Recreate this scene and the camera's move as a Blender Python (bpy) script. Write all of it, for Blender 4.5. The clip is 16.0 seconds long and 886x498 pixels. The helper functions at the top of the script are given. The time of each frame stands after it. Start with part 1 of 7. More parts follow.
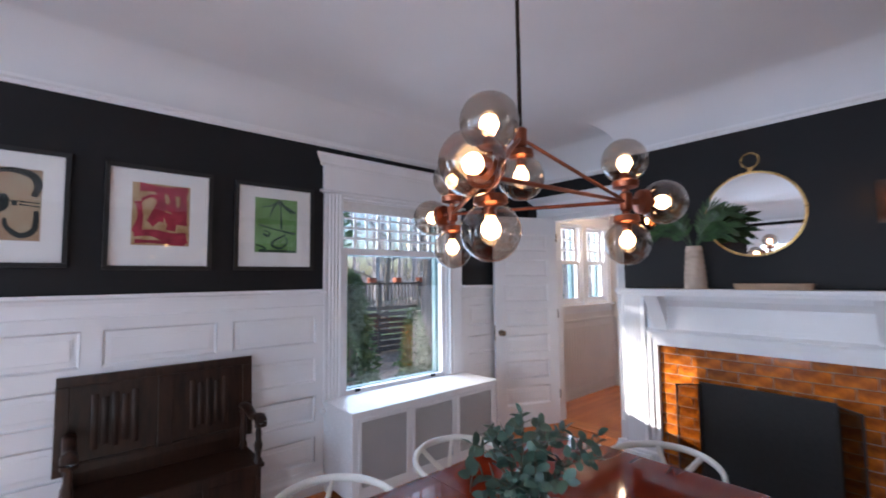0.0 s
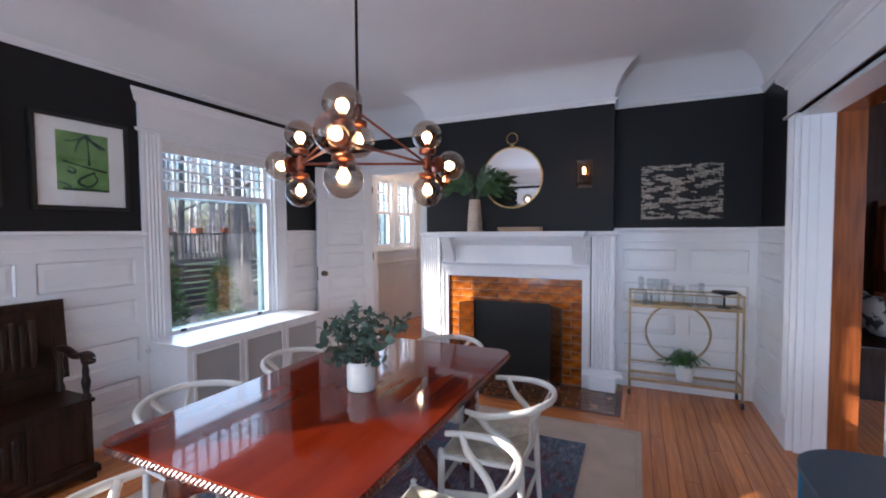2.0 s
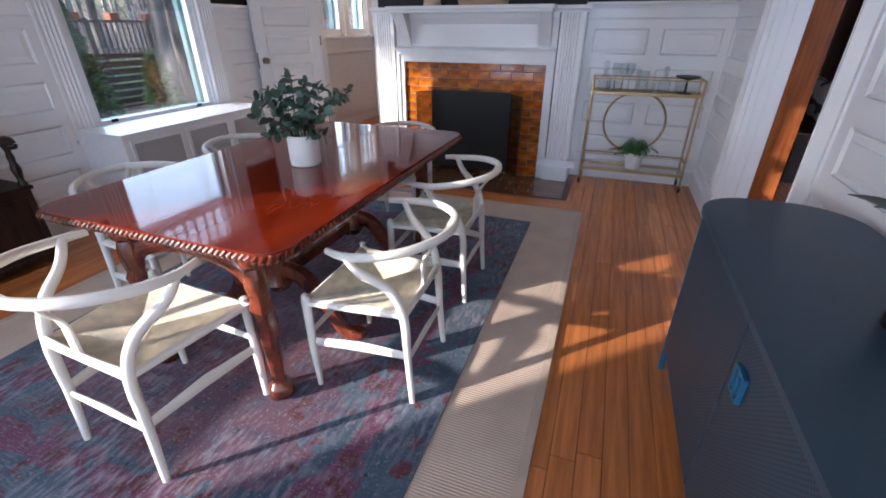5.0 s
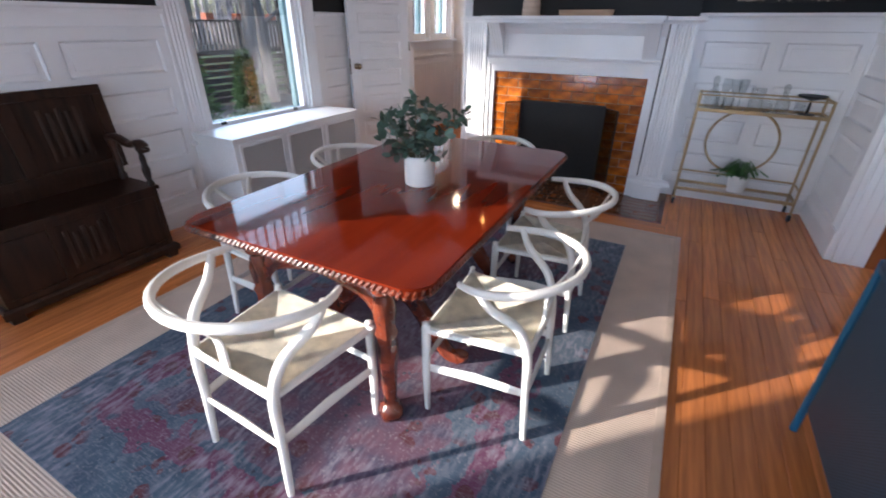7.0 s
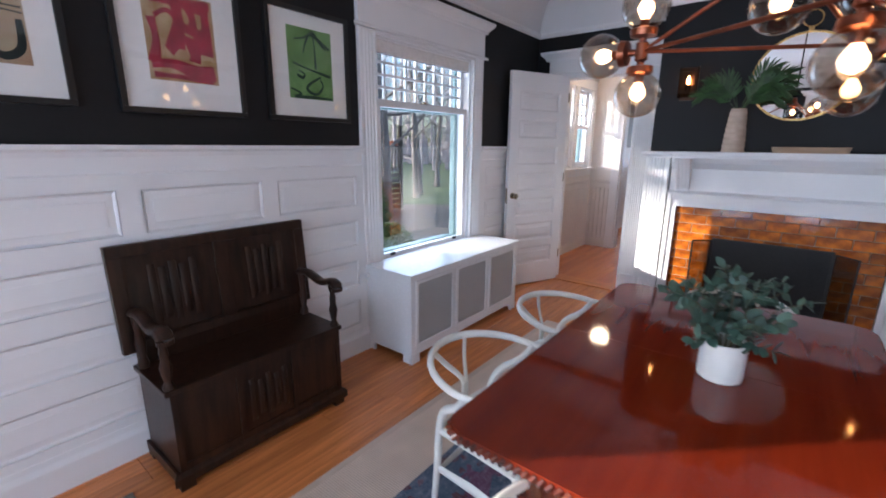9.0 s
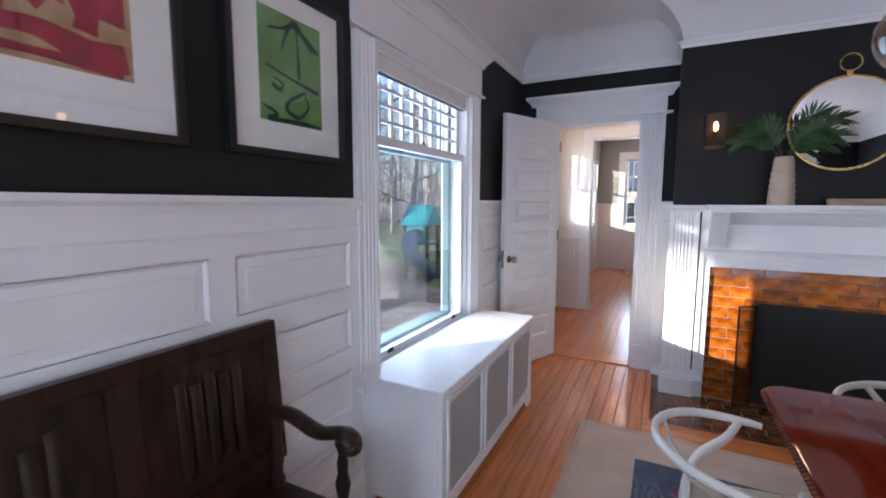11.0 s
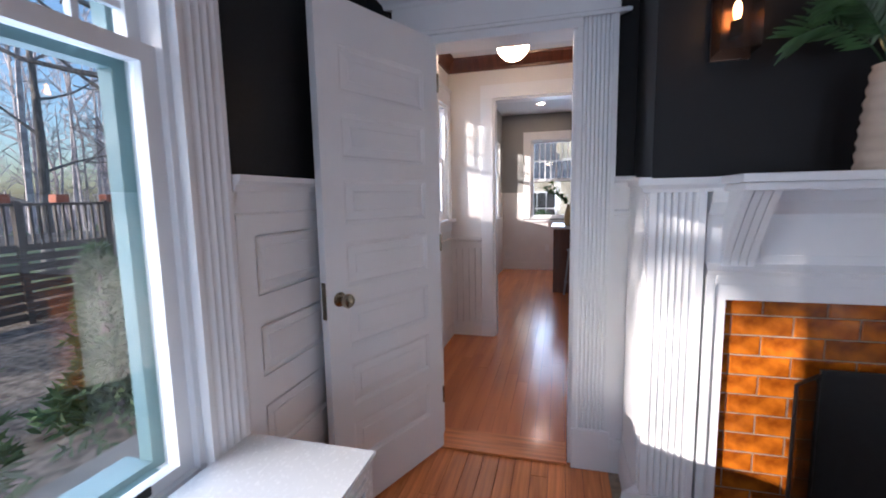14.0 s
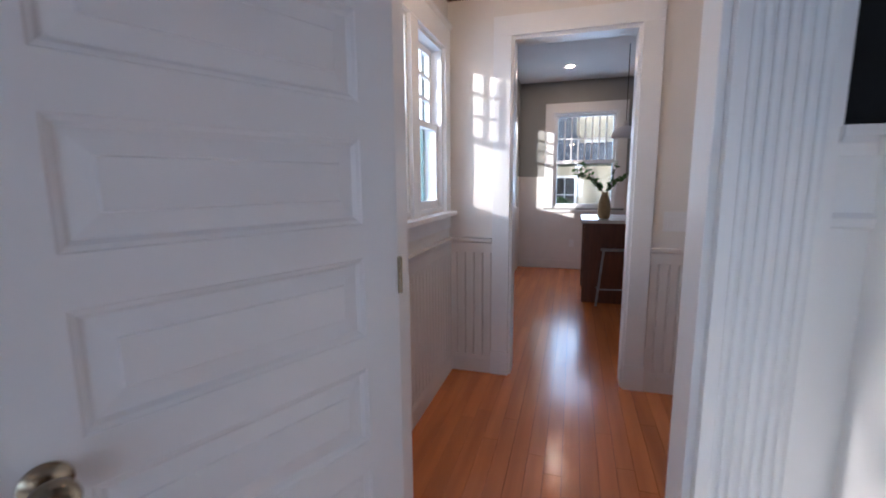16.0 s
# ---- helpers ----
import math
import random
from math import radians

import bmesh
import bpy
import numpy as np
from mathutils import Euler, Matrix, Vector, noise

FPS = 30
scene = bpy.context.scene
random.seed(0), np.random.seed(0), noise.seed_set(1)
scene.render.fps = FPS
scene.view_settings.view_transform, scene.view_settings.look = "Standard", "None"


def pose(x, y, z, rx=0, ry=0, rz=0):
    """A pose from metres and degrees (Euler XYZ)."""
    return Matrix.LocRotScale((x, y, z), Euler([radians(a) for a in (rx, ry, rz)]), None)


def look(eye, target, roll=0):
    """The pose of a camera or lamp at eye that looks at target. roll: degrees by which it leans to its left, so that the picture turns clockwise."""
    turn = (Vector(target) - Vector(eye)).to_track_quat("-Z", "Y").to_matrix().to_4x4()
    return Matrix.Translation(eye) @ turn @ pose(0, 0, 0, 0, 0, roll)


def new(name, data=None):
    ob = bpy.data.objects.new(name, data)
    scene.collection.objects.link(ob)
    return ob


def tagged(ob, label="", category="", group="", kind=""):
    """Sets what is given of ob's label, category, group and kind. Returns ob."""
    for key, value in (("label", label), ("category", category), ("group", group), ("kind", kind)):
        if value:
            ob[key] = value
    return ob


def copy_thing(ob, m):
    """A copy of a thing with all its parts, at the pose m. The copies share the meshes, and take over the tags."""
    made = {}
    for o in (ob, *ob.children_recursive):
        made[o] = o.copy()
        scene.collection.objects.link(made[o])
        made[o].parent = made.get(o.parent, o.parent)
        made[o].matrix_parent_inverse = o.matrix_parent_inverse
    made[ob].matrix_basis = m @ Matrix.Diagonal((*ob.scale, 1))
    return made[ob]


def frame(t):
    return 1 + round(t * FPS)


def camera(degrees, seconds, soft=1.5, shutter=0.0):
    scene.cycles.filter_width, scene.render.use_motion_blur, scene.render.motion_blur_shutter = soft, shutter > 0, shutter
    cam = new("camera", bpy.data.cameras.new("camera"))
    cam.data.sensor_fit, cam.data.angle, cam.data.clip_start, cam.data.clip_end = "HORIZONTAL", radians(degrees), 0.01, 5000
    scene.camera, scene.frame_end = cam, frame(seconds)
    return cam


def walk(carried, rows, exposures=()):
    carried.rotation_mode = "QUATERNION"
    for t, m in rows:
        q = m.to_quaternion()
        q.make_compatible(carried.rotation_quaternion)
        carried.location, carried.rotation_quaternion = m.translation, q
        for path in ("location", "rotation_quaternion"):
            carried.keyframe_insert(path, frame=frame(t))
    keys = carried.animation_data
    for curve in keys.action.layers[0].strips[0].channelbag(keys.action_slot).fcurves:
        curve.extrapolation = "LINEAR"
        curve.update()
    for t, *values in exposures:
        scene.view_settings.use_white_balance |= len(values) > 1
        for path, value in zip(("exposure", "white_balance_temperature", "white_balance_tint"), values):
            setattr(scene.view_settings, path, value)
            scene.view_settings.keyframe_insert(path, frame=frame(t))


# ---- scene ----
cam = camera(91.7, 16.0, soft=1.8, shutter=0.35)
PATH = [
    (0, (0.239, 0.281, 1.521), (1.548, 1.787, 1.657), -0.6),
    (0.5, (0.083, 0.199, 1.515), (1.611, 1.485, 1.616), -0.7),
    (1, (-0.048, 0.14, 1.484), (1.619, 1.244, 1.539), -0.6),
    (1.5, (-0.218, 0.084, 1.468), (1.552, 1.014, 1.471), -0.3),
    (2, (-0.296, 0.0, 1.439), (1.526, 0.821, 1.353), -0.4),
    (2.5, (-0.311, -0.068, 1.421), (1.522, 0.699, 1.2), -0.5),
    (3, (-0.299, -0.098, 1.372), (1.526, 0.631, 1.0), -0.3),
    (3.5, (-0.265, -0.115, 1.32), (1.527, 0.553, 0.734), -0.3),
    (4, (-0.259, -0.119, 1.268), (1.479, 0.49, 0.487), -0.1),
    (4.2, (-0.255, -0.125, 1.267), (1.458, 0.47, 0.424), -0.0),
    (6.3, (-0.262, 0.008, 1.328), (1.367, 0.657, 0.376), 0.3),
    (6.5, (-0.269, 0.031, 1.345), (1.348, 0.718, 0.389), 0.5),
    (7, (-0.284, 0.181, 1.362), (1.286, 1.002, 0.434), 0.5),
    (7.5, (-0.296, 0.33, 1.396), (1.242, 1.296, 0.558), 0.4),
    (8, (-0.271, 0.538, 1.422), (1.231, 1.657, 0.719), 0.3),
    (8.5, (-0.247, 0.783, 1.448), (1.256, 1.979, 0.891), 0.3),
    (9, (-0.268, 1.054, 1.463), (1.252, 2.264, 0.991), 0.5),
    (9.2, (-0.273, 1.175, 1.473), (1.264, 2.377, 1.035), 0.6),
    (11.3, (0.283, 2.129, 1.429), (2.085, 2.974, 1.234), -0.3),
    (11.5, (0.392, 2.146, 1.433), (2.216, 2.942, 1.236), -0.5),
    (12, (0.683, 2.261, 1.426), (2.566, 2.906, 1.232), -0.8),
    (12.5, (0.98, 2.335, 1.4), (2.886, 2.91, 1.208), -0.9),
    (13, (1.314, 2.348, 1.401), (3.228, 2.893, 1.199), -1.0),
    (13.5, (1.66, 2.328, 1.391), (3.579, 2.851, 1.178), -1.2),
    (14, (2.007, 2.354, 1.37), (3.924, 2.871, 1.132), -1.1),
    (14.5, (2.306, 2.428, 1.372), (4.215, 2.956, 1.096), -0.9),
    (15, (2.612, 2.465, 1.360), (4.513, 3.012, 1.070), -0.8),
    (15.5, (2.928, 2.495, 1.376), (4.825, 3.053, 1.075), -0.6),
    (16, (3.205, 2.548, 1.360), (5.097, 3.119, 1.053), -0.5),
]
walk(cam, [(t, look(eye, target, roll)) for t, eye, target, roll in PATH], exposures=[(0.0, 1.77, 5650, 13), (2.5, 1.72, 5650, 13), (4.0, 1.55, 5700, 13), (7.0, 1.62, 5700, 12), (9.0, 1.70, 5700, 12), (12.5, 1.55, 5750, 14), (14.0, 1.28, 5650, 14), (15.0, 1.28, 5450, 12), (16.0, 1.22, 5400, 11)])

# ---- world and sun ----
SUN_DIR = Vector((0.69, -0.725, -0.20)).normalized()
world = bpy.data.worlds.new("sky_world")
scene.world = world
world.use_nodes = True
wn = world.node_tree.nodes
sky = wn.new("ShaderNodeTexSky")
sky.sky_type = "NISHITA"
sky.sun_disc = False
sky.sun_elevation = math.asin(-SUN_DIR.z)
sky.sun_rotation = math.atan2(-SUN_DIR.x, -SUN_DIR.y)
sky.dust_density = 2.5
sky.ozone_density = 2.5
world.node_tree.links.new(sky.outputs[0], wn["Background"].inputs[0])
wn["Background"].inputs[1].default_value = 0.15
sun_data = bpy.data.lights.new("sun", "SUN")
sun_data.energy = 5.0
sun_data.angle = radians(0.6)
sun_data.color = (1.0, 0.86, 0.70)
sun = new("sun", sun_data)
sun.matrix_world = look((0, 0, 12), Vector((0, 0, 12)) + SUN_DIR)


def window_light(name, where, target, width, height, watts, colour):
    lamp = bpy.data.lights.new(name, "AREA")
    lamp.shape, lamp.size, lamp.size_y, lamp.energy, lamp.color = "RECTANGLE", width, height, watts, colour
    ob = new(name, lamp)
    ob.matrix_world = look(where, target)
    return ob


SKY_TINT = (0.72, 0.84, 1.0)
window_light("window_light_north", (2.385, 3.80, 1.45), (2.385, 0, 1.2), 1.6, 1.8, 13, SKY_TINT)
window_light("window_light_north_two", (-1.735, 3.80, 1.45), (-1.735, 0, 1.2), 1.6, 1.8, 25, SKY_TINT)
window_light("window_light_west", (-3.35, 2.05, 1.45), (2, 2.05, 1.2), 1.6, 1.8, 27, SKY_TINT)
window_light("window_light_west_two", (-3.35, 0.35, 1.45), (2, 0.35, 1.2), 1.6, 1.8, 31, SKY_TINT)
# added lamp that brightens the dark hall; no source is seen there
window_light("added_light_hall", (0.30, -3.10, 1.55), (5, -3.10, 1.2), 1.1, 1.4, 22, SKY_TINT)
window_light("window_light_pantry", (5.42, 3.80, 1.75), (5.42, 0, 1.2), 1.5, 1.2, 13, SKY_TINT)
window_light("window_light_kitchen", (10.60, 2.40, 1.70), (0, 2.40, 1.2), 1.1, 1.6, 16, SKY_TINT)

# ---- materials ----
def mat(name, col, rough=0.5, metal=0.0, var=0.08, scale=6.0, col2=None, bump=0.0, bscale=80.0, stretch=(1, 1, 1), coat=0.0, rnd=0.0, spec=0.5, blend=(0.35, 0.65), sheen=0.0, island=0.0, uneven=0.07):
    """A painted, woven or grained surface: broad patches, fine grain, relief and a change from piece to piece."""
    m = bpy.data.materials.new(name)
    m.use_nodes = True
    n, l = m.node_tree.nodes, m.node_tree.links
    b = n["Principled BSDF"]
    tc, mp = n.new("ShaderNodeTexCoord"), n.new("ShaderNodeMapping")
    mp.inputs["Scale"].default_value = stretch
    l.new(tc.outputs["Object"], mp.inputs[0])
    n1 = n.new("ShaderNodeTexNoise")
    n1.inputs["Scale"].default_value, n1.inputs["Detail"].default_value = scale, 5
    l.new(mp.outputs[0], n1.inputs["Vector"])
    ramp = n.new("ShaderNodeMapRange")
    ramp.inputs[1].default_value, ramp.inputs[2].default_value = blend
    l.new(n1.outputs["Fac"], ramp.inputs[0])
    mix = n.new("ShaderNodeMix")
    mix.data_type = "RGBA"
    a = tuple(max(0, c * (1 - var)) for c in col)
    c2 = col2 or tuple(min(1, c * (1 + var)) for c in col)
    mix.inputs[6].default_value, mix.inputs[7].default_value = (*a, 1), (*c2, 1)
    l.new(ramp.outputs[0], mix.inputs[0])
    out = mix.outputs[2]
    n2 = n.new("ShaderNodeTexNoise")
    n2.inputs["Scale"].default_value, n2.inputs["Detail"].default_value = bscale, 3
    l.new(mp.outputs[0], n2.inputs["Vector"])
    if rnd or island:
        oi = n.new("ShaderNodeObjectInfo") if rnd else n.new("ShaderNodeNewGeometry")
        hsv, mr = n.new("ShaderNodeHueSaturation"), n.new("ShaderNodeMapRange")
        mr.inputs[3].default_value, mr.inputs[4].default_value = 1 - rnd - island, 1 + rnd + island
        l.new(oi.outputs["Random" if rnd else "Random Per Island"], mr.inputs[0])
        l.new(mr.outputs[0], hsv.inputs["Value"])
        l.new(out, hsv.inputs["Color"])
        out = hsv.outputs[0]
    l.new(out, b.inputs["Base Color"])
    rr = n.new("ShaderNodeMapRange")
    rr.inputs[3].default_value, rr.inputs[4].default_value = max(0.02, rough - uneven), min(1, rough + uneven)
    l.new(n2.outputs["Fac"], rr.inputs[0])
    l.new(rr.outputs[0], b.inputs["Roughness"])
    b.inputs["Metallic"].default_value = metal
    b.inputs["Coat Weight"].default_value, b.inputs["Coat Roughness"].default_value = coat, 0.08
    b.inputs["Specular IOR Level"].default_value = spec
    b.inputs["Sheen Weight"].default_value = sheen
    if bump:
        bp = n.new("ShaderNodeBump")
        bp.inputs["Strength"].default_value, bp.inputs["Distance"].default_value = bump, 0.003
        l.new(n2.outputs["Fac"], bp.inputs["Height"])
        l.new(bp.outputs[0], b.inputs["Normal"])
    return m


def glass_mat(name, col=(1, 1, 1), rough=0.0, ior=1.45, thin=False, edge=3.5):
    m = bpy.data.materials.new(name)
    m.use_nodes = True
    n, l = m.node_tree.nodes, m.node_tree.links
    b = n["Principled BSDF"]
    b.inputs["Base Color"].default_value = (*col, 1)
    b.inputs["Roughness"].default_value = rough
    b.inputs["IOR"].default_value = ior
    b.inputs["Transmission Weight"].default_value = 1.0
    if thin:
        tr, gl, mx, lw = n.new("ShaderNodeBsdfTransparent"), n.new("ShaderNodeBsdfGlossy"), n.new("ShaderNodeMixShader"), n.new("ShaderNodeLayerWeight")
        tr.inputs[0].default_value = (*col, 1)
        gl.inputs["Roughness"].default_value = 0.01
        pw, fr = n.new("ShaderNodeMath"), n.new("ShaderNodeMath")
        pw.operation, fr.operation = "POWER", "MULTIPLY_ADD"
        pw.inputs[1].default_value = edge
        fr.inputs[1].default_value, fr.inputs[2].default_value = 0.55, (ior - 1) ** 2 / (ior + 1) ** 2
        l.new(lw.outputs["Facing"], pw.inputs[0])
        l.new(pw.outputs[0], fr.inputs[0])
        l.new(fr.outputs[0], mx.inputs[0])
        l.new(tr.outputs[0], mx.inputs[1])
        l.new(gl.outputs[0], mx.inputs[2])
        l.new(mx.outputs[0], n["Material Output"].inputs[0])
    return m


def glow_mat(name, col, strength):
    m = bpy.data.materials.new(name)
    m.use_nodes = True
    b = m.node_tree.nodes["Principled BSDF"]
    b.inputs["Base Color"].default_value = (*col, 1)
    b.inputs["Emission Color"].default_value = (*col, 1)
    b.inputs["Emission Strength"].default_value = strength
    return m


WHITE = mat("white_gloss_paint", (0.80, 0.80, 0.81), 0.36, var=0.03, scale=2.5, bump=0.05, bscale=45)
DARK = mat("charcoal_wall_paint", (0.0092, 0.0092, 0.0104), 0.55, var=0.10, scale=1.8, bump=0.12, bscale=120, spec=0.30)
CEIL = mat("ceiling_plaster", (0.74, 0.74, 0.75), 0.85, var=0.03, scale=1.2, bump=0.12, bscale=60)
PLASTER_WHITE = mat("pantry_cream_paint", (0.76, 0.73, 0.70), 0.5, var=0.03, scale=2, bump=0.1)
PLASTER_GREY = mat("kitchen_grey_paint", (0.30, 0.30, 0.29), 0.6, var=0.05, scale=2, bump=0.1)
OAK = mat("fir_floor_boards", (0.57, 0.195, 0.056), 0.24, var=0.20, scale=5, stretch=(0.5, 9, 1), bump=0.10, bscale=22, coat=0.10, rnd=0.16)
OAK_Y = mat("fir_floor_border", (0.55, 0.188, 0.054), 0.24, var=0.20, scale=5, stretch=(9, 0.5, 1), bump=0.10, bscale=22, coat=0.10, rnd=0.16)
SUBFLOOR = mat("dark_floor_gap", (0.06, 0.025, 0.012), 0.7)
DARKWOOD = mat("dark_stained_trim", (0.10, 0.028, 0.015), 0.35, var=0.25, scale=4, stretch=(1, 8, 1), coat=0.2)
AMBERWOOD = mat("amber_varnished_wood", (0.25, 0.072, 0.020), 0.24, var=0.25, scale=5, stretch=(8, 8, 0.6), coat=0.4)
TEAL = mat("teal_exterior_paint", (0.12, 0.20, 0.20), 0.45, var=0.1, scale=5)
GLASS = glass_mat("window_glass", (0.95, 0.97, 0.975), thin=True, ior=1.7, edge=3.0)
BRASS = mat("aged_brass", (0.55, 0.36, 0.14), 0.28, metal=1.0, var=0.15, scale=12)
PEWTER = mat("tarnished_knob_metal", (0.30, 0.25, 0.18), 0.25, metal=1.0, var=0.2, scale=20)
BLACK_METAL = mat("black_metal", (0.018, 0.018, 0.018), 0.42, metal=0.3, var=0.15, scale=20, bump=0.05)
TILE = mat("amber_glazed_tile", (0.28, 0.058, 0.004), 0.16, var=0.35, scale=11, col2=(0.54, 0.150, 0.008), bump=0.22, bscale=40, coat=0.7, rnd=0.30)
GROUT = mat("tile_grout", (0.30, 0.22, 0.15), 0.9, var=0.2, scale=30)
HEARTH_TILE = mat("brown_hearth_tile", (0.10, 0.030, 0.012), 0.22, var=0.4, scale=12, col2=(0.20, 0.07, 0.02), bump=0.2, bscale=40, coat=0.5, rnd=0.3)
OAK_ISLAND = mat("fir_floor_boards_joined", (0.58, 0.185, 0.055), 0.22, var=0.12, scale=2.5, stretch=(0.4, 5, 1), bscale=3, coat=0.15, island=0.10)

# ---- building helpers ----
def box(bm, x0, x1, y0, y1, z0, z1, bev=0.0, m=None):
    """A box between two corners, edges rounded by bev, moved by m."""
    vs = [bm.verts.new((x, y, z)) for x in (x0, x1) for y in (y0, y1) for z in (z0, z1)]
    quads = ((0, 1, 3, 2), (4, 6, 7, 5), (0, 4, 5, 1), (2, 3, 7, 6), (0, 2, 6, 4), (1, 5, 7, 3))
    fs = [bm.faces.new([vs[i] for i in q]) for q in quads]
    if bev:
        es = list({e for f in fs for e in f.edges})
        r = bmesh.ops.bevel(bm, geom=es, offset=bev, segments=2, profile=0.7, affect="EDGES")
        vs = list({v for f in r["faces"] for v in f.verts} | {v for v in vs if v.is_valid})
    if m is not None:
        bmesh.ops.transform(bm, matrix=m, verts=vs)
    return vs


def lathe(bm, profile, seg=24, m=None, cap=True):
    """A turned shape: profile is radius and height, from the bottom up."""
    rings = []
    for r, z in profile:
        ring = []
        for i in range(seg):
            a = 2 * math.pi * i / seg
            v = Vector((r * math.cos(a), r * math.sin(a), z))
            ring.append(bm.verts.new(m @ v if m is not None else v))
        rings.append(ring)
    for a, b in zip(rings, rings[1:]):
        for i in range(seg):
            j = (i + 1) % seg
            bm.faces.new((a[i], a[j], b[j], b[i]))
    if cap:
        bm.faces.new(rings[0][::-1])
        bm.faces.new(rings[-1])


def tube(bm, pts, rad, seg=10, flat=(1, 1), closed=False, up=Vector((0, 0, 1))):
    """A rod along points; rad is one radius or one for each point; flat widens the section."""
    pts = [Vector(p) for p in pts]
    k = len(pts)
    rads = rad if isinstance(rad, (list, tuple)) else [rad] * k
    rings = []
    for i, p in enumerate(pts):
        a = pts[(i - 1) % k] if closed or i else p
        b = pts[(i + 1) % k] if closed or i < k - 1 else p
        t = (b - a).normalized()
        s = t.cross(up)
        if s.length < 1e-3:
            s = t.cross(Vector((1, 0, 0)))
        s.normalize()
        u = s.cross(t).normalized()
        rings.append([bm.verts.new(p + s * (rads[i] * flat[0] * math.cos(2 * math.pi * j / seg)) + u * (rads[i] * flat[1] * math.sin(2 * math.pi * j / seg))) for j in range(seg)])
    pairs = list(zip(rings, rings[1:])) + ([(rings[-1], rings[0])] if closed else [])
    for a, b in pairs:
        for j in range(seg):
            q = (j + 1) % seg
            bm.faces.new((a[j], a[q], b[q], b[j]))
    if not closed:
        bm.faces.new(rings[0][::-1])
        bm.faces.new(rings[-1])


def curve_pts(pts, n=8):
    """A smooth line through points."""
    pts = [Vector(p) for p in pts]
    out = []
    for i in range(len(pts) - 1):
        p0, p1, p2, p3 = pts[max(i - 1, 0)], pts[i], pts[i + 1], pts[min(i + 2, len(pts) - 1)]
        for j in range(n):
            t = j / n
            out.append(0.5 * (2 * p1 + (p2 - p0) * t + (2 * p0 - 5 * p1 + 4 * p2 - p3) * t * t + (3 * p1 - p0 - 3 * p2 + p3) * t ** 3))
    return out + [pts[-1]]


def prism(bm, outline, h0, h1, m=None):
    """An upright prism over an outline of x and y."""
    lo = [bm.verts.new((m @ Vector((x, y, h0))) if m is not None else (x, y, h0)) for x, y in outline]
    hi = [bm.verts.new((m @ Vector((x, y, h1))) if m is not None else (x, y, h1)) for x, y in outline]
    k = len(lo)
    for i in range(k):
        j = (i + 1) % k
        bm.faces.new((lo[i], lo[j], hi[j], hi[i]))
    bm.faces.new(lo[::-1])
    bm.faces.new(hi)


def mesh_of(name, bm, material, smooth=False):
    bmesh.ops.recalc_face_normals(bm, faces=bm.faces)
    me = bpy.data.meshes.new(name)
    bm.to_mesh(me)
    bm.free()
    for mt in material if isinstance(material, (list, tuple)) else [material]:
        me.materials.append(mt)
    if smooth:
        me.polygons.foreach_set("use_smooth", [True] * len(me.polygons))
        me.set_sharp_from_angle(angle=radians(38))
    return me


def part(name, bm, material, parent, label="", smooth=False, at=None):
    ob = new(name, mesh_of(name, bm, material, smooth))
    ob.parent = parent
    if at is not None:
        ob.matrix_basis = at
    return tagged(ob, label)


def structure(name, bm, material, label, category, smooth=False):
    return tagged(new(name, mesh_of(name, bm, material, smooth)), label, category, kind="structure")


def thing(name, label, category, m=None, group=""):
    ob = new(name)
    ob.empty_display_size = 0.1
    if m is not None:
        ob.matrix_basis = m
    return tagged(ob, label, category, group)


def solo(name, bm, material, label, category, group="", smooth=True, m=None):
    ob = new(name, mesh_of(name, bm, material, smooth))
    if m is not None:
        ob.matrix_basis = m
    return tagged(ob, label, category, group)


def frame_of(origin, u, n):
    """Local axes on a wall: u along it, n out of it into the room, z up."""
    u, n = Vector(u), Vector(n)
    return Matrix(((u.x, n.x, 0, origin[0]), (u.y, n.y, 0, origin[1]), (0, 0, 1, origin[2] if len(origin) > 2 else 0), (0, 0, 0, 1)))


def fluted(bm, m, u0, u1, z0, z1, depth, grooves=5, base=0.0):
    """A pilaster face: a board with upright rounded flutes between u0 and u1."""
    w = u1 - u0
    edge = w * 0.13
    pts = [(u0, base), (u0, base + depth), (u0 + edge, base + depth)]
    g = (w - 2 * edge) / grooves
    for i in range(grooves):
        for k in range(1, 6):
            a = math.pi * k / 6
            pts.append((u0 + edge + g * (i + 0.5 - 0.42 * math.cos(a)), base + depth - 0.009 * math.sin(a)))
        if i < grooves - 1:
            pts.append((u0 + edge + g * (i + 1), base + depth))
    pts += [(u1 - edge, base + depth), (u1, base + depth), (u1, base)]
    prism(bm, pts[::-1], z0, z1, m)


def moulding(bm, m, u0, u1, profile, ret=True):
    """A moulding along u: profile of depth n and height z; its ends return to the wall by mitres."""
    e = 1 if ret else 0
    ends = []
    for s, u in ((-1, u0), (1, u1)):
        ends.append([bm.verts.new(m @ Vector((u + s * e * max(n - profile[0][0], 0), n, z))) for n, z in profile])
    k = len(profile)
    for i in range(k):
        j = (i + 1) % k
        bm.faces.new((ends[0][i], ends[0][j], ends[1][j], ends[1][i]))
    bm.faces.new(ends[0])
    bm.faces.new(ends[1][::-1])

# ---- dining room shell ----
NY, SY, WX, EN, EA, BX = 3.32, -0.93, -2.90, 4.17, 4.00, 3.775
B0, B1 = 0.19, 2.02
RAIL, TOP = 2.56, 2.88
CAP = 1.45
SHELL = [(WX, SY), (EA, SY), (EA, B0), (BX, B0), (BX, B1), (EN, B1), (EN, NY), (WX, NY)]

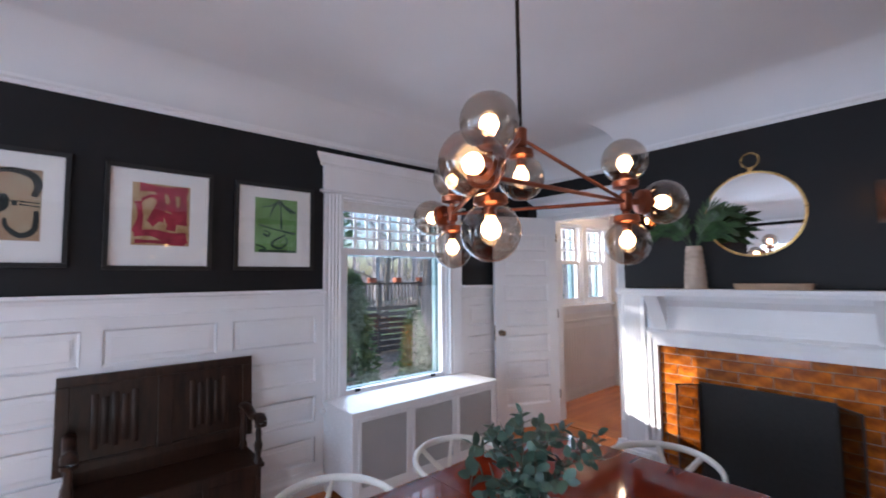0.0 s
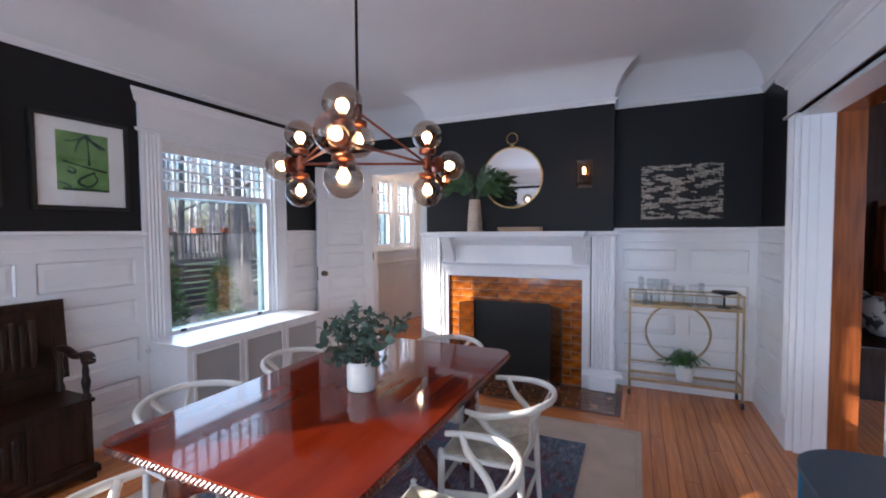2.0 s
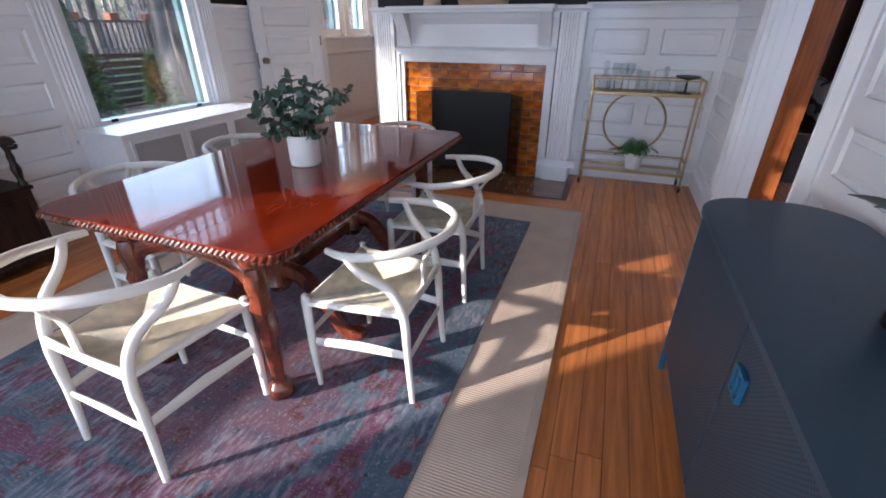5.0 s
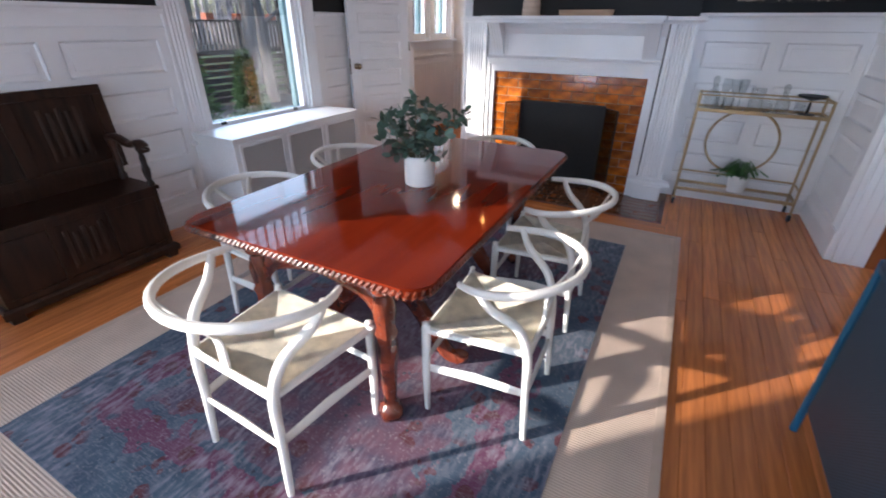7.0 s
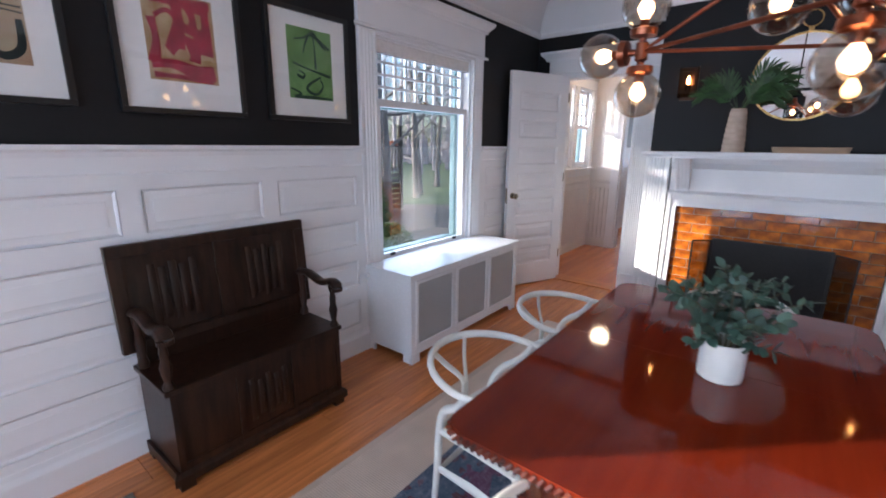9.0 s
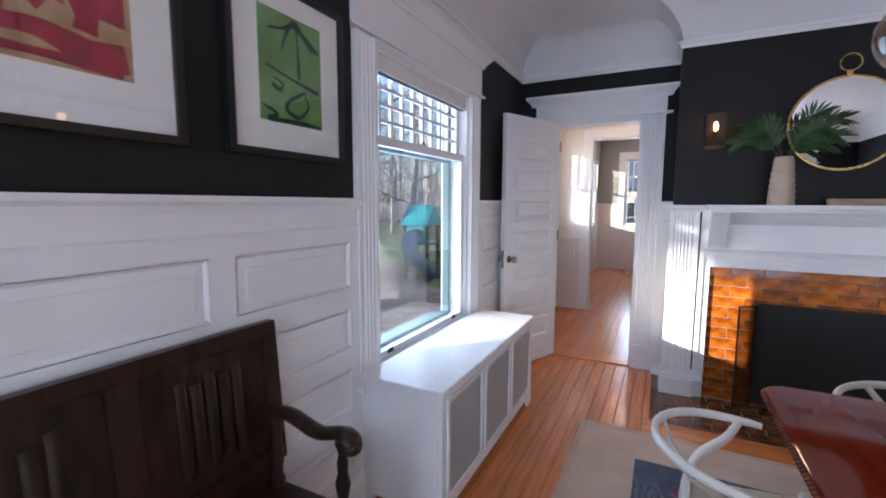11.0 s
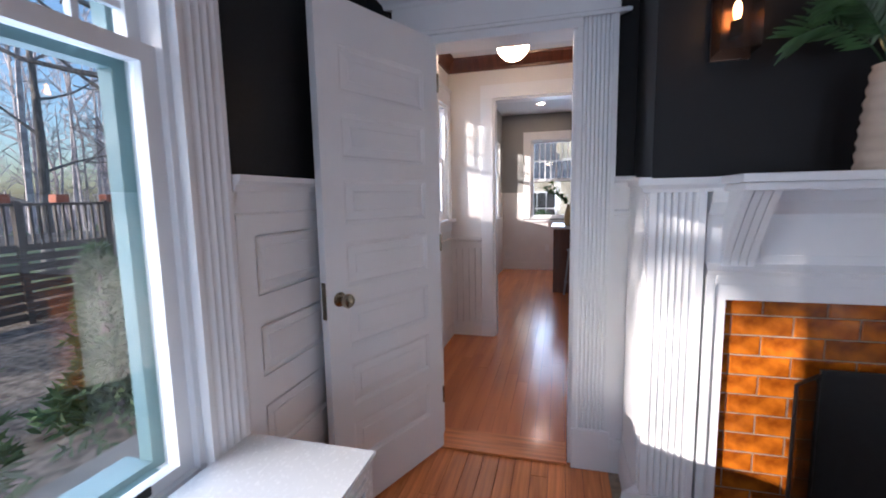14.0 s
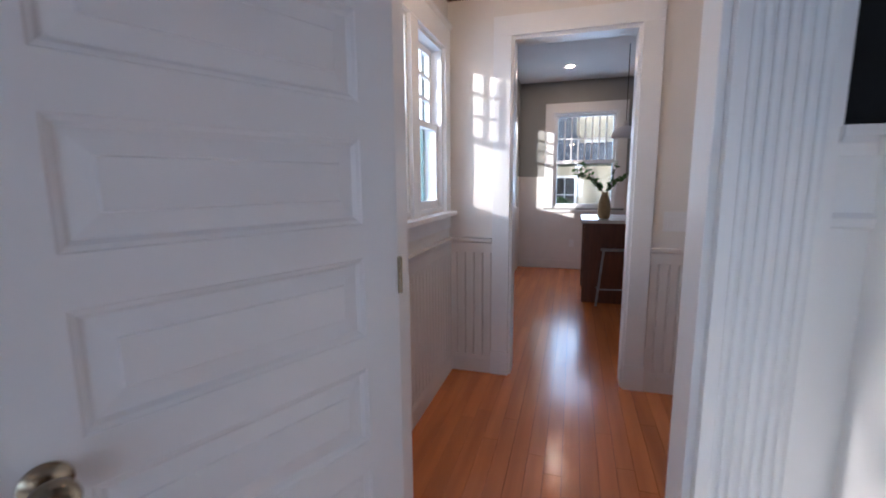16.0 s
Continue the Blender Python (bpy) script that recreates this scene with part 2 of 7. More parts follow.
bm = bmesh.new()
for a, b, z0, z1 in ((WX - 0.2, -2.29, 0, 3.0), (-2.29, -1.18, 0, 0.60), (-2.29, -1.18, 2.16, 3.0), (-1.18, 1.83, 0, 3.0), (2.94, 4.36, 0, 3.0), (1.83, 2.94, 0, 0.60), (1.83, 2.94, 2.16, 3.0)):
    box(bm, a, b, NY, NY + 0.2, z0, z1)
wall_north = structure("wall_north", bm, DARK, "charcoal painted plaster wall above white panelling", "wall")

bm = bmesh.new()
for a, b, z0, z1 in ((B1, 2.28, 0, 3.0), (3.00, NY, 0, 3.0), (2.28, 3.00, 2.14, 3.0)):
    box(bm, EN, EN + 0.14, a, b, z0, z1)
wall_east = structure("wall_east", bm, DARK, "charcoal painted wall with a doorway to the pantry", "wall")

bm = bmesh.new()
box(bm, EA, EA + 0.27, SY - 0.25, B0, 0, 3.0)
wall_alcove = structure("wall_alcove", bm, DARK, "charcoal painted alcove wall beside the chimney breast", "wall")

bm = bmesh.new()
for a, b, z0, z1 in ((B0, 0.44, 0, 3.0), (1.80, B1, 0, 3.0), (0.44, 1.80, 0.985, 3.0)):
    box(bm, BX, EN + 0.14, a, b, z0, z1)
breast = structure("chimney_breast", bm, DARK, "charcoal painted chimney breast standing proud of the wall", "wall")

bm = bmesh.new()
for a, b, z0, z1 in ((WX - 0.2, 1.93, 0, 3.0), (3.10, EA + 0.27, 0, 3.0), (1.93, 3.10, 2.16, 3.0)):
    box(bm, a, b, SY - 0.25, SY, z0, z1)
wall_south = structure("wall_south", bm, DARK, "charcoal painted wall with a wide cased opening", "wall")

bm = bmesh.new()
for a, b, z0, z1 in ((SY, -0.20, 0, 3.0), (0.90, 1.50, 0, 3.0), (2.60, NY, 0, 3.0), (-0.20, 0.90, 0, 0.60), (-0.20, 0.90, 2.16, 3.0), (1.50, 2.60, 0, 0.60), (1.50, 2.60, 2.16, 3.0)):
    box(bm, WX - 0.2, WX, a, b, z0, z1)
wall_west = structure("wall_west", bm, DARK, "charcoal painted end wall with two sash windows", "wall")


def inset(poly, d):
    """The outline of a square-cornered room drawn in by d."""
    out, k = [], len(poly)
    for i in range(k):
        p0, p1, p2 = Vector(poly[i - 1]), Vector(poly[i]), Vector(poly[(i + 1) % k])
        e1, e2 = (p1 - p0).normalized(), (p2 - p1).normalized()
        out.append(p1 + Vector((-e1.y, e1.x)) * d + Vector((-e2.y, e2.x)) * d)
    return out


bm = bmesh.new()
rings = []
for i in range(13):
    a = math.pi / 2 * i / 12
    rings.append([bm.verts.new((p.x, p.y, RAIL + (TOP - RAIL) * math.sin(a))) for p in inset(SHELL, 0.34 * (1 - math.cos(a)))])
for a, b in zip(rings, rings[1:]):
    for i in range(len(a)):
        j = (i + 1) % len(a)
        bm.faces.new((a[i], a[j], b[j], b[i])).smooth = True
bm.faces.new(rings[-1])
ceiling = structure("ceiling", bm, CEIL, "white plaster ceiling with a deep curved cove", "ceiling")
me = ceiling.data
me.polygons.foreach_set("use_smooth", [True] * len(me.polygons))
me.set_sharp_from_angle(angle=radians(30))
bm = bmesh.new()
box(bm, WX - 0.2, 4.4, SY - 0.25, NY + 0.2, 3.0, 3.1)
structure("ceiling_slab", bm, CEIL, "plain slab above the dining room ceiling", "ceiling")

# picture rail along the foot of the cove
rail_profile = [(0.0, RAIL - 0.025), (0.012, RAIL - 0.025), (0.016, RAIL - 0.005), (0.030, RAIL + 0.005), (0.034, RAIL + 0.02), (0.0, RAIL + 0.02)]
bm = bmesh.new()
ringp = [[bm.verts.new((p.x, p.y, z)) for p in inset(SHELL, n)] for n, z in rail_profile]
for a, b in zip(ringp, ringp[1:]):
    for i in range(len(a)):
        j = (i + 1) % len(a)
        bm.faces.new((a[i], a[j], b[j], b[i]))
structure("trim_picture_rail", bm, WHITE, "thin white picture rail under the ceiling cove", "trim")

# ---- white panelling ----
ROWS_Z = ((0.215, 0.395), (0.50, 0.685), (0.785, 0.96), (1.06, 1.26))


def panelling(name, m, length, columns, wall):
    """Framed panelling on a wall: backing, frame, raised panels, cap and baseboard."""
    bm = bmesh.new()
    box(bm, 0, length, 0, 0.010, 0, CAP - 0.03)
    us = sorted(columns)
    edges = [0.0] + [v for c in us for v in c] + [length]
    for i in range(0, len(edges), 2):
        box(bm, edges[i], edges[i + 1], 0.010, 0.0225, 0.15, 1.32)
    zs = [0.15] + [v for r in ROWS_Z for v in r] + [CAP - 0.03]
    for c0, c1 in us:
        for i in range(0, len(zs), 2):
            box(bm, c0, c1, 0.010, 0.0225, zs[i], min(zs[i + 1], 1.32))
    box(bm, 0, length, 0.010, 0.020, 1.32, CAP - 0.03)
    bmesh.ops.transform(bm, matrix=m, verts=bm.verts)
    base = structure(name, bm, WHITE, "white painted framed wall panelling with rows of panels", "panelling")
    for c0, c1 in us:
        for z0, z1 in ROWS_Z:
            bm = bmesh.new()
            outer = [(c0 + 0.004, 0.010, z0 + 0.004), (c1 - 0.004, 0.010, z0 + 0.004), (c1 - 0.004, 0.010, z1 - 0.004), (c0 + 0.004, 0.010, z1 - 0.004)]
            steps = []
            for d, n in ((0.0, 0.0225), (0.010, 0.013), (0.038, 0.0165), (0.040, 0.019)):
                steps.append([bm.verts.new(m @ Vector((u + (d if u < (c0 + c1) / 2 else -d), n, z + (d if z < (z0 + z1) / 2 else -d)))) for u, _, z in outer])
            for a, b in zip(steps, steps[1:]):
                for i in range(4):
                    bm.faces.new((a[i], a[(i + 1) % 4], b[(i + 1) % 4], b[i]))
            bm.faces.new(steps[-1])
            part("panel", bm, WHITE, base)
    bm = bmesh.new()
    moulding(bm, m, 0, length, [(0.0, CAP - 0.05), (0.028, CAP - 0.05), (0.034, CAP - 0.03), (0.050, CAP - 0.018), (0.052, CAP), (0.0, CAP)], ret=False)
    moulding(bm, m, 0, length, [(0.018, 1.313), (0.029, 1.313), (0.029, 1.326), (0.018, 1.336)], ret=False)
    part("cap_rail", bm, WHITE, base, "moulded white cap rail")
    bm = bmesh.new()
    moulding(bm, m, 0, length, [(0.0, 0), (0.040, 0), (0.040, 0.12), (0.030, 0.145), (0.027, 0.17), (0.0, 0.17)], ret=False)
    part("baseboard", bm, WHITE, base, "tall white baseboard")
    return base


def split(a, b, k, gap=0.10, edge=0.08):
    w = (b - a - 2 * edge - (k - 1) * gap) / k
    return [(a + edge + i * (w + gap), a + edge + i * (w + gap) + w) for i in range(k)]


panelling("panelling_north", frame_of((-1.03, NY), (1, 0), (0, -1)), 1.69 + 1.03, [(2.08, 2.65), (1.42, 1.99), (0.76, 1.33), (0.08, 0.67)], wall_north)
panelling("panelling_corner", frame_of((WX, NY), (1, 0), (0, -1)), 0.46, [(0.08, 0.38)], wall_north)
panelling("panelling_by_door", frame_of((3.10, NY), (1, 0), (0, -1)), EN - 3.10, split(0, EN - 3.10, 2), wall_north)
panelling("panelling_alcove", frame_of((EA, B0), (0, -1), (-1, 0)), B0 - SY, split(0, B0 - SY, 2), wall_alcove)
panelling("panelling_south_return", frame_of((EA, SY), (-1, 0), (0, 1)), EA - 3.25, split(0, EA - 3.25, 1), wall_south)
panelling("panelling_south", frame_of((1.755, SY), (-1, 0), (0, 1)), 1.755 - WX, split(0, 1.755 - WX, 5), wall_south)
panelling("panelling_west", frame_of((WX, SY), (0, 1), (1, 0)), 0.58, split(0, 0.58, 1), wall_west)
panelling("panelling_west_two", frame_of((WX, 1.05), (0, 1), (1, 0)), 0.30, split(0, 0.30, 1), wall_west)
panelling("panelling_west_three", frame_of((WX, 2.75), (0, 1), (1, 0)), NY - 2.75, split(0, NY - 2.75, 1), wall_west)
bm = bmesh.new()
M = frame_of((EN, B1), (0, 1), (-1, 0))
box(bm, 0, 0.09, 0, 0.018, 0.0, CAP - 0.03, 0, M)
moulding(bm, M, 0, 0.09, [(0.0, CAP - 0.05), (0.028, CAP - 0.05), (0.034, CAP - 0.03), (0.050, CAP - 0.018), (0.052, CAP), (0.0, CAP)], ret=False)
moulding(bm, M, 0, 0.09, [(0.018, 1.27), (0.03, 1.275), (0.03, 1.29), (0.018, 1.30)], ret=False)
moulding(bm, M, 0, 0.09, [(0.0, 0), (0.040, 0), (0.040, 0.12), (0.030, 0.145), (0.027, 0.17), (0.0, 0.17)], ret=False)
structure("panelling_narrow_strip", bm, WHITE, "narrow white panelled strip beside the doorway", "panelling")


for name, M, ln in (("panelling_breast_return", frame_of((EN, B1), (-1, 0), (0, 1)), EN - BX), ("panelling_alcove_return", frame_of((BX, B0), (1, 0), (0, -1)), EA - BX)):
    bm = bmesh.new()
    box(bm, 0, ln, 0, 0.02, 0, CAP - 0.03, 0, M)
    moulding(bm, M, 0, ln, [(0.0, CAP - 0.05), (0.028, CAP - 0.05), (0.034, CAP - 0.03), (0.040, CAP - 0.018), (0.042, CAP - 0.02), (0.0, CAP - 0.02)], ret=False)
    moulding(bm, M, 0, ln, [(0.0, 0), (0.034, 0), (0.034, 0.12), (0.028, 0.145), (0.024, 0.17), (0.0, 0.17)], ret=False)
    structure(name, bm, WHITE, "white panelled side of the chimney breast", "panelling")


# ---- sash windows ----
def head_trim(bm, m, u0, u1, z0, z1):
    """A tall head casing with a flaring cornice."""
    box(bm, u0, u1, 0, 0.034, z0, z1 - 0.075, 0, m)
    moulding(bm, m, u0, u1, [(0.0, z0), (0.044, z0), (0.046, z0 + 0.014), (0.034, z0 + 0.022), (0.0, z0 + 0.022)])
    moulding(bm, m, u0, u1, [(0.0, z1 - 0.085), (0.040, z1 - 0.085), (0.044, z1 - 0.065), (0.062, z1 - 0.045), (0.085, z1 - 0.022), (0.088, z1), (0.0, z1)])


def sash_window(name, m, w, z0, z1, meet, cols, rows, casing=0.15, head=2.47, label="", shade=False, sill=True):
    """A double-hung window in a wall of 0.2 m: a many-paned upper sash over a single large pane."""
    win = tagged(new(name), label, "window", kind="structure")
    bm = bmesh.new()
    for u0, u1 in ((-casing, 0), (w, w + casing)):
        fluted(bm, m, u0, u1, z0 - 0.05, z1 + 0.02, 0.030, 4)
    part("window_casing", bm, WHITE, win)
    bm = bmesh.new()
    head_trim(bm, m, -casing - 0.005, w + casing + 0.005, z1 + 0.02, head)
    box(bm, 0, w, 0, 0.030, z1 - 0.004, z1 + 0.02, 0, m)
    part("window_head", bm, WHITE, win, "white head casing with a flaring cornice")
    bm = bmesh.new()
    for a, b, c, d in ((0, 0.02, z0, z1), (w - 0.02, w, z0, z1)):
        box(bm, a, b, -0.2, 0, c, d, 0, m)
    box(bm, 0.02, w - 0.02, -0.2, 0, z1 - 0.02, z1, 0, m)
    box(bm, 0.02, w - 0.02, -0.2, -0.004, z0, z0 + 0.025, 0, m)
    part("window_frame", bm, WHITE, win)
    if sill:
        bm = bmesh.new()
        box(bm, -casing - 0.02, w + casing + 0.02, 0, 0.055, z0 - 0.05, z0 - 0.02, 0.006, m)
        part("window_sill", bm, WHITE, win)
    s = 0.045
    bm = bmesh.new()
    a, b = 0.02, w - 0.02
    box(bm, a, a + s, -0.060, -0.022, z0 + 0.025, meet, 0, m)
    box(bm, b - s, b, -0.060, -0.022, z0 + 0.025, meet, 0, m)
    box(bm, a + s, b - s, -0.060, -0.022, z0 + 0.025, z0 + 0.058, 0, m)
    box(bm, a + s, b - s, -0.060, -0.022, meet - 0.045, meet, 0, m)
    part("lower_sash", bm, WHITE, win)
    bm = bmesh.new()
    box(bm, a + s, b - s, -0.044, -0.040, z0 + 0.058, meet - 0.045, 0, m)
    p = part("pane", bm, GLASS, win)
    p.visible_shadow = False
    bm = bmesh.new()
    box(bm, a, a + 0.035, -0.105, -0.066, meet - 0.03, z1 - 0.02, 0, m)
    box(bm, b - 0.035, b, -0.105, -0.066, meet - 0.03, z1 - 0.02, 0, m)
    box(bm, a + 0.035, b - 0.035, -0.105, -0.066, meet - 0.03, meet + 0.01, 0, m)
    box(bm, a + 0.035, b - 0.035, -0.105, -0.066, z1 - 0.06, z1 - 0.02, 0, m)
    up = part("upper_sash", bm, WHITE, win)
    ua, ub, za, zb = a + 0.035, b - 0.035, meet + 0.01, z1 - 0.06
    for i in range(1, cols):
        bm = bmesh.new()
        u = ua + (ub - ua) * i / cols
        box(bm, u - 0.0085, u + 0.0085, -0.096, -0.076, za, zb, 0, m)
        part("muntin", bm, WHITE, up)
    for i in range(1, rows):
        bm = bmesh.new()
        z = za + (zb - za) * i / rows
        box(bm, ua, ub, -0.094, -0.078, z - 0.0085, z + 0.0085, 0, m)
        part("muntin", bm, WHITE, up)
    bm = bmesh.new()
    box(bm, ua, ub, -0.087, -0.084, za, zb, 0, m)
    p = part("pane", bm, GLASS, win)
    p.visible_shadow = False
    # teal storm frame outside
    bm = bmesh.new()
    for u0, u1 in ((0.02, 0.058), (w - 0.058, w - 0.02)):
        box(bm, u0, u1, -0.17, -0.125, z0 + 0.025, z1 - 0.02, 0, m)
    box(bm, 0.058, w - 0.058, -0.17, -0.125, z0 + 0.025, z0 + 0.050, 0, m)
    box(bm, 0.058, w - 0.058, -0.17, -0.125, meet - 0.05, meet - 0.01, 0, m)
    part("storm_frame", bm, TEAL, win, "teal painted outer storm frame")
    bm = bmesh.new()
    box(bm, 0.058, w - 0.058, -0.124, -0.062, z0 + 0.0255, z0 + 0.031, 0, m)
    box(bm, 0.022, w - 0.022, -0.27, -0.171, z0 - 0.02, z0 + 0.024, 0.004, m)
    part("outer_sill", bm, TEAL, win, "weathered teal outer sill")
    bm = bmesh.new()
    box(bm, w / 2 - 0.03, w / 2 + 0.03, -0.055, -0.030, meet, meet + 0.012, 0.004, m)
    lathe(bm, [(0.012, 0), (0.013, 0.012), (0.006, 0.018)], 12, m @ pose(w / 2, -0.042, meet + 0.010))
    part("sash_lock", bm, PEWTER, win, "dark metal sash lock")
    if shade:
        bm = bmesh.new()
        box(bm, 0.022, w - 0.022, -0.055, -0.006, z1 - 0.10, z1 - 0.02, 0.01, m)
        for i in range(5):
            box(bm, 0.03, w - 0.03, -0.050, -0.004, z1 - 0.10 + 0.014 * i, z1 - 0.092 + 0.014 * i, 0, m)
        part("folded_shade", bm, CLOTH_SHADE, win, "white folded shade drawn up")
    return win


CLOTH_SHADE = mat("shade_cloth", (0.78, 0.76, 0.74), 0.85, var=0.05, scale=30, bump=0.2, bscale=200)
sash_window("window_1", frame_of((1.83, NY), (1, 0), (0, -1)), 1.11, 0.60, 2.16, 1.76, 9, 4, label="white sash window with a gridded upper sash", shade=True)
sash_window("window_2", frame_of((-2.29, NY), (1, 0), (0, -1)), 1.11, 0.60, 2.16, 1.76, 9, 4, label="white sash window with a gridded upper sash")
for name, a in (("window_7", -0.20), ("window_8", 1.50)):
    sash_window(name, frame_of((WX, a + 1.10), (0, -1), (1, 0)), 1.10, 0.60, 2.16, 1.74, 9, 4, label="white sash window with a gridded upper sash")
bm = bmesh.new()
for a, b in ((-0.35, 1.05), (1.35, 2.75)):
    box(bm, WX, WX + 0.012, a, b, 0, 0.552)
structure("panelling_under_west_windows", bm, WHITE, "white painted boards below the end windows", "panelling")
bm = bmesh.new()
for a, b in ((1.69, 3.10), (-2.44, -1.03)):
    box(bm, a, b, NY - 0.012, NY, 0, 0.552)
structure("panelling_under_windows", bm, WHITE, "white painted boards below the windows", "panelling")

# ---- doorway, casings and door ----
M = frame_of((EN, 2.28), (0, 1), (-1, 0))
bm = bmesh.new()
fluted(bm, M, -0.175, 0, 0.21, 2.16, 0.032, 7)
fluted(bm, M, 0.72, 0.880, 0.21, 2.16, 0.032, 7)
for a, b in ((-0.18, 0.0), (0.72, 0.885)):
    box(bm, a, b, 0, 0.042, 0, 0.21, 0.006, M)
head_trim(bm, M, -0.18, 0.89, 2.16, 2.385)
box(bm, 0, 0.72, 0, 0.030, 2.12, 2.16, 0, M)
box(bm, -0.003, 0.016, -0.142, 0, 0, 2.14, 0, M)
box(bm, 0.704, 0.723, -0.142, 0, 0, 2.14, 0, M)
box(bm, 0.016, 0.704, -0.142, 0, 2.122, 2.143, 0, M)
structure("trim_pantry_doorway", bm, WHITE, "white fluted doorway casing with a flaring cornice", "door casing")
bm = bmesh.new()
box(bm, EN - 0.03, EN + 0.17, 2.297, 2.983, 0, 0.013, 0.005)
structure("threshold", bm, OAK_Y, "worn dark wooden threshold board", "threshold")


def panel_door(name, m, w, h, label, panels=7):
    """A door leaf of stacked level panels, hinged at u = 0, with knobs."""
    door = tagged(new(name), label, "door", kind="structure")
    t = 0.040
    z = 0.22
    pitch = (h - 0.22 - 0.10) / panels
    bm = bmesh.new()
    box(bm, 0, 0.105, 0, t, 0, h, 0, m)
    box(bm, w - 0.105, w, 0, t, 0, h, 0, m)
    box(bm, 0.105, w - 0.105, 0, t, 0, z, 0, m)
    for i in range(panels):
        box(bm, 0.105, w - 0.105, 0, t, z + pitch * (i + 1) - 0.075, z + pitch * (i + 1) if i < panels - 1 else h, 0, m)
    box(bm, 0.105, w - 0.105, 0.012, t - 0.012, z, h - 0.05, 0, m)
    part("leaf", bm, WHITE, door)
    for i in range(panels):
        z0, z1 = z + pitch * i, z + pitch * (i + 1) - 0.075
        bm = bmesh.new()
        for side in (0, 1):
            steps = []
            for d, n in ((0.0, 0.0), (0.003, 0.003), (0.010, 0.005), (0.017, 0.0115), (0.020, 0.0118), (0.052, 0.0070), (0.055, 0.0035)):
                nn = n if side == 0 else t - n
                steps.append([bm.verts.new(m @ Vector(q)) for q in ((0.105 + d, nn, z0 + d), (w - 0.105 - d, nn, z0 + d), (w - 0.105 - d, nn, z1 - d), (0.105 + d, nn, z1 - d))])
            for a, b in zip(steps, steps[1:]):
                for k in range(4):
                    bm.faces.new((a[k], a[(k + 1) % 4], b[(k + 1) % 4], b[k]))
            bm.faces.new(steps[-1])
        part("panel", bm, WHITE, door)
    for side, rot in ((0, 90), (t, -90)):
        bm = bmesh.new()
        lathe(bm, [(0.030, 0), (0.030, 0.004), (0.024, 0.008), (0.011, 0.012), (0.011, 0.030), (0.020, 0.036), (0.028, 0.046), (0.029, 0.056), (0.024, 0.064), (0.010, 0.068)], 24, m @ pose(w - 0.06, side, 0.955, rot))
        part("knob", bm, PEWTER, door, "tarnished brass door knob", smooth=True)
    bm = bmesh.new()
    box(bm, w, w + 0.002, 0.008, t - 0.008, 0.88, 1.03, 0, m)
    part("latch_plate", bm, PEWTER, door)
    for hz in (0.25, 1.08, 1.88):
        bm = bmesh.new()
        lathe(bm, [(0.007, 0), (0.007, 0.09)], 10, m @ pose(-0.004, 0.0, hz))
        part("hinge", bm, PEWTER, door, smooth=True)
    return door


dv = Vector((3.502 - 4.165, 3.228 - 2.948)).normalized()
panel_door("door_1", frame_of((4.158, 2.950, 0.012), (dv.x, dv.y), (dv.y, -dv.x)), 0.722, 2.135, "white painted open door with seven level panels")

# ---- south cased opening and stair hall beyond ----
M = frame_of((3.10, SY), (-1, 0), (0, 1))
OW = 1.17
bm = bmesh.new()
fluted(bm, M, -0.15, 0.0, 0.20, 2.16, 0.032, 5)
fluted(bm, M, OW, OW + 0.175, 0.20, 2.16, 0.032, 6)
for a, b in ((-0.155, 0.0), (OW, OW + 0.18)):
    box(bm, a, b, 0, 0.042, 0, 0.20, 0.006, M)
head_trim(bm, M, -0.155, OW + 0.18, 2.16, 2.44)
box(bm, -0.004, 0.018, -0.165, 0, 0, 2.16, 0, M)
box(bm, OW - 0.018, OW + 0.004, -0.165, 0, 0, 2.16, 0, M)
for n0, n1 in ((-0.052, -0.036), (-0.098, -0.090)):
    box(bm, 0.018, 0.026, n0, n1, 0, 2.13, 0.002, M)
box(bm, 0.018, OW - 0.018, -0.165, 0, 2.135, 2.163, 0, M)
structure("trim_hall_opening", bm, WHITE, "white fluted casing round the wide hall opening", "door casing")
bm = bmesh.new()
box(bm, -0.006, 0.022, -0.31, -0.165, 0, 2.16, 0, M)
box(bm, OW - 0.022, OW + 0.006, -0.31, -0.165, 0, 2.16, 0, M)
box(bm, 0.022, OW - 0.022, -0.31, -0.165, 2.135, 2.163, 0, M)
box(bm, -0.13, -0.006, -0.285, -0.252, 0, 2.16, 0, M)
box(bm, OW + 0.006, OW + 0.13, -0.285, -0.252, 0, 2.16, 0, M)
structure("trim_hall_jamb", bm, AMBERWOOD, "amber varnished wooden jamb on the hall side", "door casing")

# ---- fireplace ----
M = frame_of((BX, B0), (0, 1), (-1, 0))
W = B1 - B0
mantel = tagged(new("fireplace_mantel"), "white painted mantelpiece with fluted pilasters and corbels", "fireplace", kind="structure")
for a, b in ((-0.025, 0.185), (W - 0.185, W + 0.025)):
    bm = bmesh.new()
    fluted(bm, M, a + 0.012, b - 0.012, 0.0, 1.375, 0.050, 6)
    part("pilaster", bm, WHITE, mantel)
    bm = bmesh.new()
    box(bm, a - 0.006, b + 0.006, 0, 0.075, 0, 0.13, 0.008, M)
    moulding(bm, M, a, b, [(0.0, 0.13), (0.070, 0.13), (0.066, 0.15), (0.056, 0.165), (0.054, 0.19), (0.0, 0.19)])
    part("plinth", bm, WHITE, mantel)
bm = bmesh.new()
